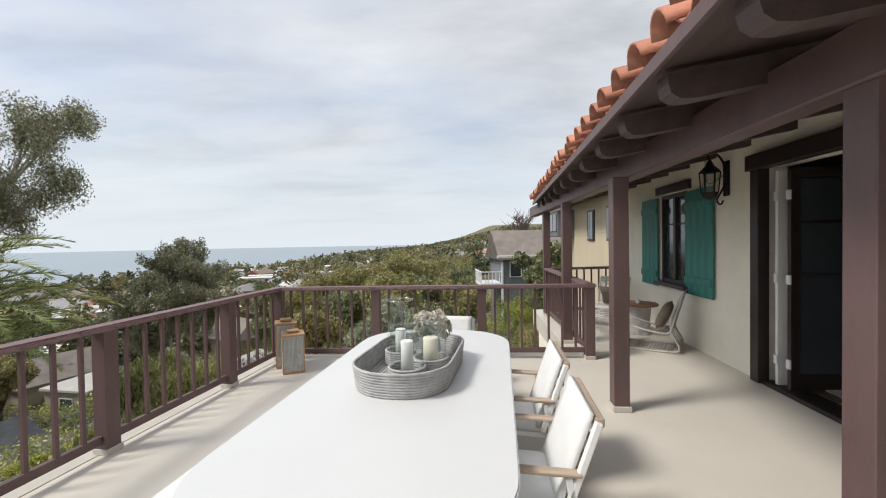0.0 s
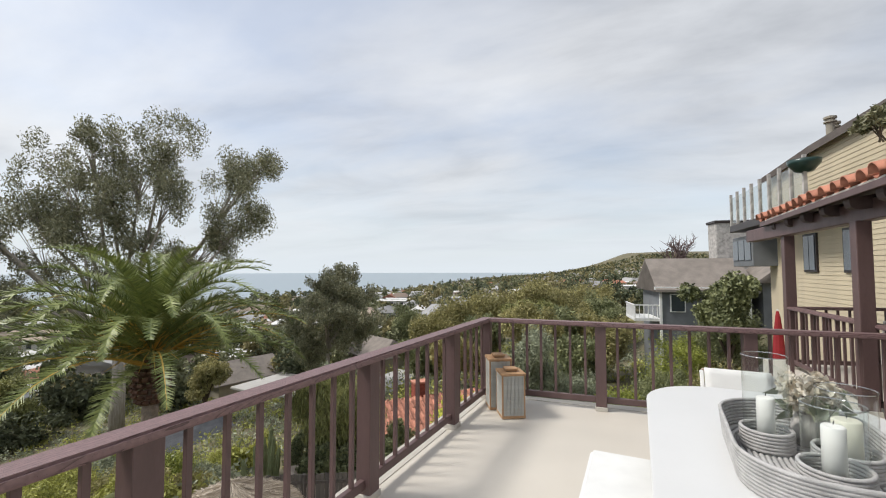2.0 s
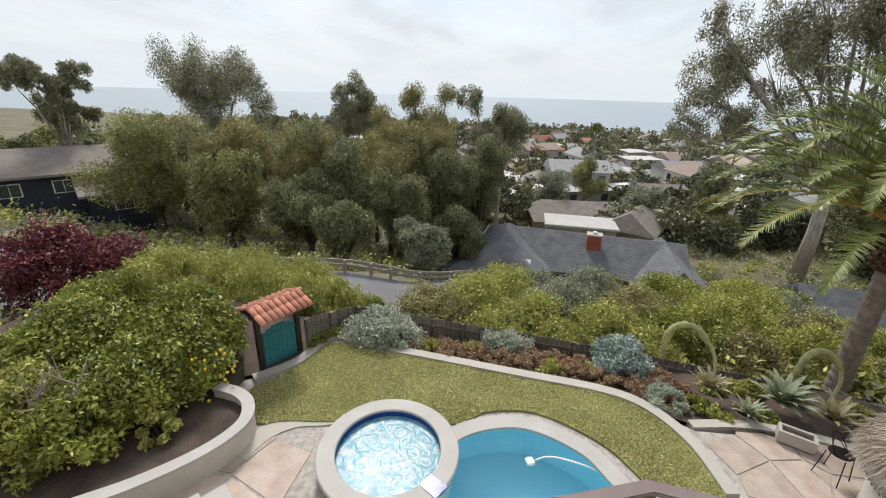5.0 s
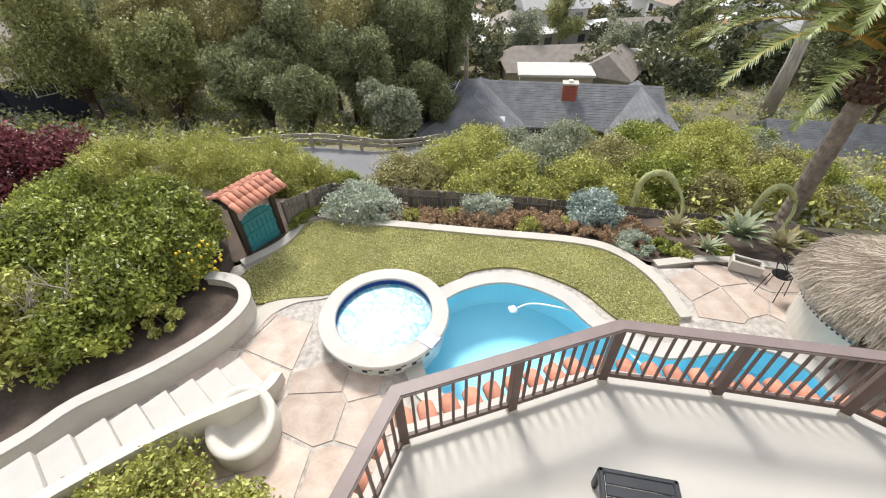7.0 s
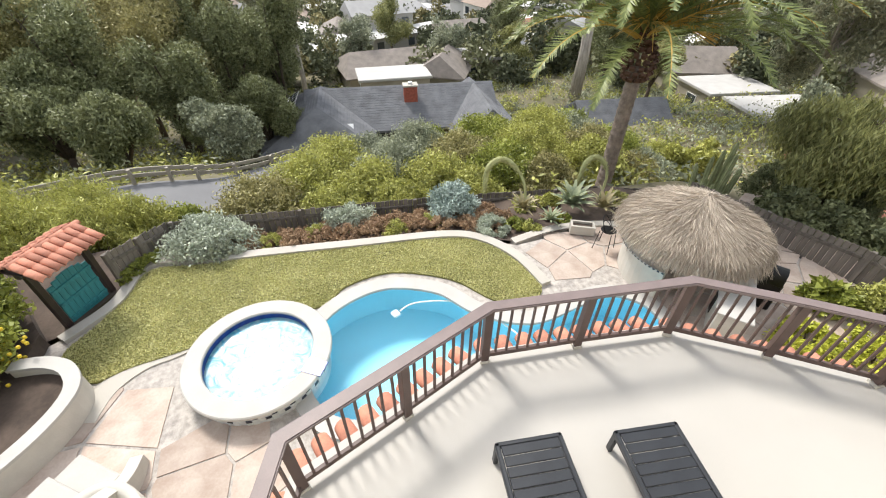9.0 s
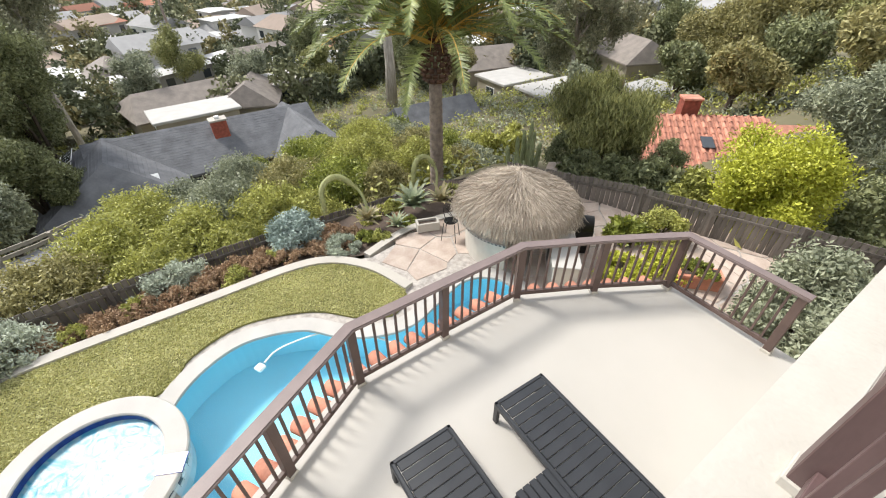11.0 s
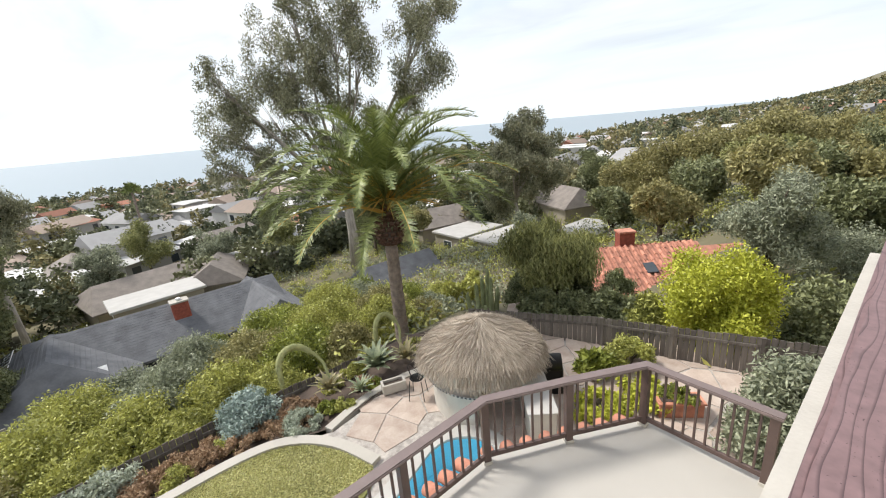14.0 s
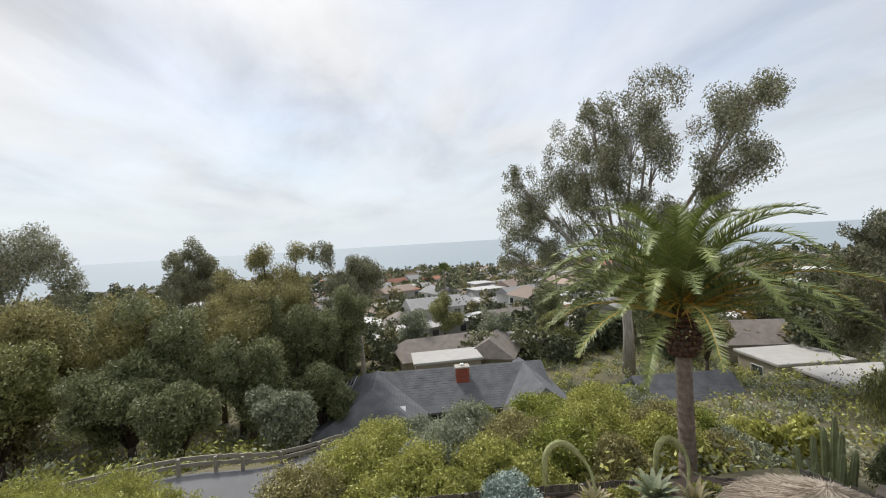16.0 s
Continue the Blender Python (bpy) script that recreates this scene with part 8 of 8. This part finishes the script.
# dark blue house across the road
bh = thing("blue_house", "dark slate-blue two-storey house with grey roofs", "house", pose(-31.5, -36.5, 0, 0, 0, 52))
wing(bh, pose(0, 0, 0), 8.5, 7, -11, -4.9, BLUESIDE)
gable_roof("roof", 8.5, 7, 1.3, -4.9, SHINGLE_T, bh, pose(0, 0, 0), 0.7)
wing(bh, pose(3.2, 4.6, 0), 4.6, 5, -11, -6.4, BLUESIDE)
gable_roof("roof", 4.6, 5, 0.9, -6.4, SHINGLE_T, bh, pose(3.2, 4.6, 0), 0.6)
for x_, y_, z_, a_ in ((3.52, -1.8, -6.2, 90), (3.52, 1.2, -6.2, 90), (3.52, -1.0, -8.6, 90), (5.72, 4.4, -7.6, 90)):
    window(bh, pose(x_, y_, z_, 0, 0, a_), 1.3, 1.0)

# shingled grey house beyond the far railing
sh = thing("shingled_house", "grey shingled house with white trim and balcony", "house", pose(7.2, 36.5, 0, 0, 0, 4))
wing(sh, pose(0, 0, 0), 5.4, 5.6, -9, 0.4, GREYSIDE)
gable_roof("roof", 5.6, 5.8, 2.0, 0.5, SHINGLE_T, sh, pose(0, 0, 0, 0, 0, 90), 0.4)
for s_ in (-1, 1):
    boxed("corner_board", (0.16, 0.16, 9.3), (s_ * 2.8, -2.7, -4.3), WHITE, sh)
window(sh, pose(-1.7, -2.75, -0.75, 0, 0, 0), 1.0, 1.3, WHITE, 0)
window(sh, pose(1.2, -2.75, -0.9, 0, 0, 0), 1.4, 1.3)
boxed("fascia", (6.6, 0.1, 0.22), (0, -3.1, 0.3), WHITE, sh)
bal_ = boxed("balcony", (1.9, 3.2, 0.2), (-3.6, -1.0, -2.0), WHITE, sh)
for k in range(12):
    boxed("balcony_bar", (0.05, 0.05, 0.95), (-0.92, -1.5 + 0.27 * k, 0.55), WHITE, bal_)
    if k < 7:
        boxed("balcony_bar", (0.05, 0.05, 0.95), (-0.9 + 0.3 * k, -1.57, 0.55), WHITE, bal_)
boxed("balcony_rail", (0.09, 3.2, 0.08), (-0.92, 0, 1.05), WHITE, bal_)
boxed("balcony_rail", (1.9, 0.09, 0.08), (0, -1.57, 1.05), WHITE, bal_)
sc = boxed("stone_chimney", (2.6, 1.6, 6.0), (3.4, 1.5, 2.3), STONE, sh, 0, 0.06, "rough pale stone chimney")
boxed("chimney_cap", (2.8, 1.8, 0.2), (0, 0, 3.05), DARKFRAME, sc, 0, 0.02)
gable_roof("roof", 5, 4.2, 1.6, 1.2, SHINGLE_T, sh, pose(5.6, -0.4, 0), 0.4)
wing(sh, pose(5.6, -0.4, 0), 4.6, 4, -9, 1.2, GREYSIDE)

# neighbour's tall cream-sided house
nb = thing("sided_house", "tall cream clapboard house with glass-railed balcony", "house", pose(5.3, 10.6, 0, 0, 0, -3))
wing(nb, pose(3.1, 4.2, 0), 9.4, 5.8, -6, 5.4, SIDING)
bmc = bmesh.new()
box(bmc, (0.035, 9.5, 0.14), m=pose(0, 0, 0, 0, 6, 0))
cm = bpy.data.meshes.new("clapboard")
bmc.to_mesh(cm)
bmc.free()
bmc = bmesh.new()
box(bmc, (5.9, 0.035, 0.14), m=pose(0, 0, 0, -6, 0, 0))
cm2 = bpy.data.meshes.new("clapboard")
bmc.to_mesh(cm2)
bmc.free()
for k in range(58):
    z = -2.0 + 0.128 * k
    link("clapboard", cm, SIDING, nb, m=pose(0.19, 4.2, z))
    link("clapboard", cm2, SIDING, nb, m=pose(3.1, -0.51, z))
boxed("corner_board", (0.16, 0.16, 8.0), (0.18, -0.5, 1.4), BROWN, nb)
for y_, z_ in ((0.9, 2.25), (3.3, 2.2), (5.6, 2.2)):
    window(nb, pose(0.155, y_, z_, 0, 0, -90), 0.85, 1.2, DARKFRAME, 1)
# sloping roof edge and upper wall
FLATROOF = mat("dark_flat_shingle", (0.12, 0.10, 0.09), 0.9, 0.25, 1, 0.4, 12)
pr = [(-0.05, -3.2, 5.75), (-0.05, 1.0, 5.25), (-0.05, 5.0, 5.2), (-0.05, 9.2, 5.0)]
for (a, b) in zip(pr, pr[1:]):
    for w_ in (0,):
        bm = bmesh.new()
        va = [bm.verts.new(p) for p in (a, b, (b[0] + 7, b[1], b[2] + 4.2), (a[0] + 7, a[1], a[2] + 4.2))]
        vb = [bm.verts.new((v.co.x, v.co.y, v.co.z + 0.22)) for v in va]
        bm.faces.new(va)
        bm.faces.new(vb[::-1])
        for k in range(4):
            bm.faces.new((va[k], va[(k + 1) % 4], vb[(k + 1) % 4], vb[k]))
        bmesh.ops.recalc_face_normals(bm, faces=bm.faces)
        part("roof", bm, FLATROOF, nb)
wing(nb, pose(3.1, -2.0, 0), 3.0, 5.8, 3.3, 5.5, SIDING)
bmc = bmesh.new()
box(bmc, (0.035, 3.1, 0.14), m=pose(0, 0, 0, 0, 6, 0))
cm3 = bpy.data.meshes.new("clapboard")
bmc.to_mesh(cm3)
bmc.free()
for k in range(17):
    link("clapboard", cm3, SIDING, nb, m=pose(0.19, -2.0, 3.36 + 0.128 * k))
window(nb, pose(0.13, -1.2, 4.6, 0, 0, -90), 0.9, 1.0, DARKFRAME, 1)
bl = boxed("balcony", (1.3, 6.8, 0.28), (-0.2, 6.6, 3.35), DARKFRAME, nb, 0, 0.02, "dark timber balcony floor")
for k in range(9):
    boxed("balcony_post", (0.09, 0.09, 1.5), (-0.6, -3.3 + 0.82 * k, 0.7), STONE, bl)
    if k < 8:
        g_ = boxed("glass_panel", (0.012, 0.72, 1.05), (-0.6, -2.9 + 0.82 * k, 0.75), GLASS, bl, 0, 0)
        g_.visible_shadow = False
boxed("bay", (1.2, 2.4, 1.2), (0.0, 9.4, 2.4), GREYSIDE, nb, 0, 0.02)
for k in range(3):
    boxed("bay_pane", (0.03, 0.66, 0.8), (-0.62, 8.65 + 0.75 * k, 2.45), PANE, nb, 0, 0)
for x_, y_ in ((0.35, 4.6), (0.7, 5.2)):
    bm = bmesh.new()
    lathe(bm, [(0.13, 0.0), (0.13, 0.8), (0.19, 0.82), (0.19, 0.88), (0.13, 0.9), (0.13, 0.95), (0.19, 0.97), (0.19, 1.05), (0.0, 1.12)], 16)
    part("flue_pipe", bm, GALV, nb, "ribbed metal flue", m=pose(x_, y_, 5.35) @ Matrix.Diagonal((0.8, 0.8, 0.75, 1)))
hp = thing("hanging_planter", "round green planter bowl on the neighbour's balcony", "planter", pose(4.7, 14.0, 4.6))
bm = bmesh.new()
lathe(bm, [(0.0, -0.3), (0.2, -0.25), (0.36, -0.05), (0.38, 0.06), (0.0, 0.06)], 20)
part("bowl", bm, mat("dark_green_glaze", (0.02, 0.05, 0.045), 0.3), hp, smooth=True)
bush("balcony_plant", "leafy plant on the neighbour's balcony", (5.2, 11.9, 4.75), (0.5, 0.5, 0.55), 1600, 0.12, L_EUC, "plant", lumps=14)
umb = thing("closed_umbrella", "closed red patio umbrella by the neighbour's house", "umbrella", pose(4.55, 15.5, -2.5))
bm = bmesh.new()
lathe(bm, [(0.02, 2.95), (0.06, 2.8), (0.13, 2.2), (0.17, 1.5), (0.12, 1.3)], 10)
part("canopy", bm, mat("red_canvas", (0.28, 0.02, 0.025), 0.9), umb)
bm = bmesh.new()
tube(bm, [(0, 0, -2.5), (0, 0, 2.98)], 0.025, 8)
part("pole", bm, WHITE, umb)

# ---- low scrub over the slopes ----
def scrub():
    r3 = np.random.default_rng(4)
    n = 5200
    x, y = r3.uniform(-64, 14, n), r3.uniform(-62, 66, n)
    keep = ~((x > -15.2) & (y > -12) & (y < 13.6)) & ~((x > -2) & (y < 40)) & ~((x > -45) & (x < -33) & (y > -5) & (y < 19)) & ~((x > -37) & (x < -30.5) & (y > 22) & (y < 32))
    keep &= ~((x > -16.5) & (x < -3.5) & (y > 14.5) & (y < 30))
    for a, b in zip(road_line, road_line[1:]):
        A, B = np.array(a), np.array(b)
        t = np.clip(((x - A[0]) * (B - A)[0] + (y - A[1]) * (B - A)[1]) / ((B - A) @ (B - A)), 0, 1)
        keep &= np.hypot(x - A[0] - t * (B - A)[0], y - A[1] - t * (B - A)[1]) > 2.7
    x, y = x[keep], y[keep]
    z = height(x, y)
    s = r3.uniform(0.4, 1.25, len(x))
    c = np.stack([x, y, z + s * 0.35], 1)
    per = 60
    P = np.repeat(c, per, 0) + r3.normal(0, 0.55, (len(c) * per, 3)) * np.repeat(s, per)[:, None] * np.array([1, 1, 0.6])
    half = len(P) // 2
    tagged(quads("scrub", leaf_quads(P[:half], 0.3, 0.13), L_HEDGE), "low green scrub covering the slope", "scrub", kind="stuff")
    tagged(quads("scrub", leaf_quads(P[half:], 0.3, 0.13), L_GREY), "low grey-green scrub covering the slope", "scrub", kind="stuff")


scrub()
# woods on the rise behind the belt
r2 = random.Random(12)
for i in range(34):
    a, d = radians(r2.uniform(104, 152)), r2.uniform(55, 150)
    x, y = -d * math.sin(a), d * math.cos(a)
    tree("slope_tree", "dark green tree on the rise beyond the belt", (x, y, H(x, y)), r2.uniform(8, 13.5), r2.uniform(3.5, 5.5), 0.25, 6000, 0.4, L_DARK if i % 2 else L_FEATHER, BARK_DARK, 0.2, 7, 44, group="trees on the rise", seed=200 + i, lump=(0.2, 0.36), lw=0.4)

# ---- far town ----
def town():
    r2 = random.Random(5)
    roof_mats = {"white": mat("pale_town_roof", (0.60, 0.59, 0.57), 0.9, 0.1, 0.05, 0, 1, island=0.2), "grey": mat("grey_town_roof", (0.30, 0.295, 0.29), 0.9, 0.2, 0.05, 0, 1, island=0.35), "tan": mat("tan_town_roof", (0.30, 0.235, 0.19), 0.9, 0.2, 0.05, 0, 1, island=0.35), "tile": mat("tiled_town_roof", (0.38, 0.17, 0.11), 0.9, 0.2, 0.05, 0, 1, island=0.25)}
    v, f, pv, pf = [], [], [], []
    roofs = {key: ([], []) for key in roof_mats}
    taken = []
    for i in range(6000):
        az, d = radians(r2.uniform(-16, 118)), math.sqrt(r2.uniform(78 ** 2, 1500 ** 2)) if i % 3 else math.sqrt(r2.uniform(78 ** 2, 420 ** 2))
        x, y = -d * math.sin(az), d * math.cos(az)
        if x < float(coast_x(y)) + 12 or (x > -25 and y < 160) or r2.random() < 0.35 * (d > 600):
            continue
        z = float(height(x, y))
        if z > 60 or any((x - p) ** 2 + (y - q) ** 2 < 150 for p, q in taken[-400:]):
            continue
        taken.append((x, y))
        a = r2.choice((0.2, 0.5, 0.3, 1.8)) + r2.uniform(-0.1, 0.1)
        w, l, h = r2.uniform(5, 9), r2.uniform(8, 15), r2.choice((2.8, 3.0, 3.4, 5.6))
        ca, sa = math.cos(a), math.sin(a)
        kind = r2.choice(("white",) * 7 + ("grey",) * 6 + ("tan",) * 3 + ("tile",))
        rise = 0.3 if kind == "white" else r2.uniform(1.2, 2.2)

        def P(px, py, pz):
            return (x + px * ca - py * sa, y + px * sa + py * ca, z + pz)
        k = len(v)
        v += [P(sx * w / 2, sy * l / 2, hz) for hz in (-2.5, h) for sx, sy in ((-1, -1), (1, -1), (1, 1), (-1, 1))]
        f += [(k, k + 1, k + 5, k + 4), (k + 1, k + 2, k + 6, k + 5), (k + 2, k + 3, k + 7, k + 6), (k + 3, k, k + 4, k + 7)]
        if d < 420:
            # dark windows set a little proud on the two long walls
            for s_ in (-1, 1):
                for wy in np.linspace(-l / 2 + 1.6, l / 2 - 1.6, max(2, int(l / 3.4))):
                    k = len(pv)
                    pv += [P(s_ * (w / 2 + 0.04), wy + dy, pz) for dy, pz in ((-0.7, h - 2.0), (0.7, h - 2.0), (0.7, h - 0.7), (-0.7, h - 0.7))]
                    pf.append((k, k + 1, k + 2, k + 3))
        o, hip = 0.5, r2.choice((0, 2.0))
        rv, rf = roofs[kind]
        k = len(rv)
        rv += [P(sx * (w / 2 + o), sy * (l / 2 + o), h) for sx, sy in ((-1, -1), (1, -1), (1, 1), (-1, 1))] + [P(0, -l / 2 - o + hip, h + rise), P(0, l / 2 + o - hip, h + rise)]
        rf += [(k, k + 1, k + 4), (k + 1, k + 2, k + 5, k + 4), (k + 2, k + 3, k + 5), (k + 3, k, k + 4, k + 5), (k, k + 3, k + 2, k + 1)]
    ob = tagged(new("far_houses"), "pale and grey-roofed houses of the town spread down to the coast", "houses", kind="stuff")
    raw("walls", v, f, mat("far_house_wall", (0.54, 0.525, 0.49), 0.9, 0.1, 0.05, 0, 1, island=0.4), ob)
    raw("windows", pv, pf, PANE, ob)
    for key, (rv, rf) in roofs.items():
        raw("roofs", rv, rf, roof_mats[key], ob)
    # trees between the houses, each a few lumps of leaf faces
    n = 24000
    az = np.radians(rng.uniform(-17, 122, n))
    d = np.sqrt(rng.uniform(60 ** 2, 1900 ** 2, n))
    near = rng.random(n) < 0.36
    d = np.where(near, np.sqrt(rng.uniform(60 ** 2, 430 ** 2, n)), d)
    x, y = -d * np.sin(az), d * np.cos(az)
    keep = (x > coast_x(y) + 5) & ~((x > -14) & (y < 120))
    spots = np.array([p for p in taken if p[0] ** 2 + p[1] ** 2 < 300 ** 2])
    for i in np.nonzero(keep & (d < 300))[0]:
        if np.min((spots[:, 0] - x[i]) ** 2 + (spots[:, 1] - y[i]) ** 2) < 22:
            keep[i] = False
    x, y, d = x[keep], y[keep], d[keep]
    z = height(x, y)
    r = rng.uniform(1.4, 3.6, len(x)) * (1 + d / 3000)
    tall = rng.random(len(x)) < 0.14
    tone = rng.integers(0, 3, len(x))
    arr = [[], [], []]
    for xi, yi, zi, ri, di, ti, to in zip(x, y, z, r, d, tall, tone):
        m = int(np.clip(42000 / di, 24, 560))
        lumps = 7 if di < 300 else 3
        lc = unit(lumps) * ri * 0.62
        pick = rng.integers(0, lumps, m)
        u = lc[pick] + unit(m) * (0.35 + 0.65 * rng.random(m) ** 0.5)[:, None] * ri * (0.5 if lumps == 7 else 0.62)
        u[:, 2] = u[:, 2] * (1.7 if ti else 0.85) + ri * (1.7 if ti else 0.9)
        arr[to].append((u + (xi, yi, zi), np.full(m, ri * math.sqrt(24 / m))))
    for mt, lab, part_ in zip((L_TOWN, L_TOWN_DARK, L_TOWN_WARM), ("grey-green trees scattered between the far houses", "dark green trees scattered between the far houses", "olive and brown trees scattered between the far houses"), arr):
        c = np.concatenate([a[0] for a in part_])
        s = np.concatenate([a[1] for a in part_])
        q = leaf_quads(c, 1.0, 0.7)
        q = (q - c[:, None, :]) * s[:, None, None] + c[:, None, :]
        tagged(quads("far_trees", q, mt), lab, "trees", kind="stuff")


town()
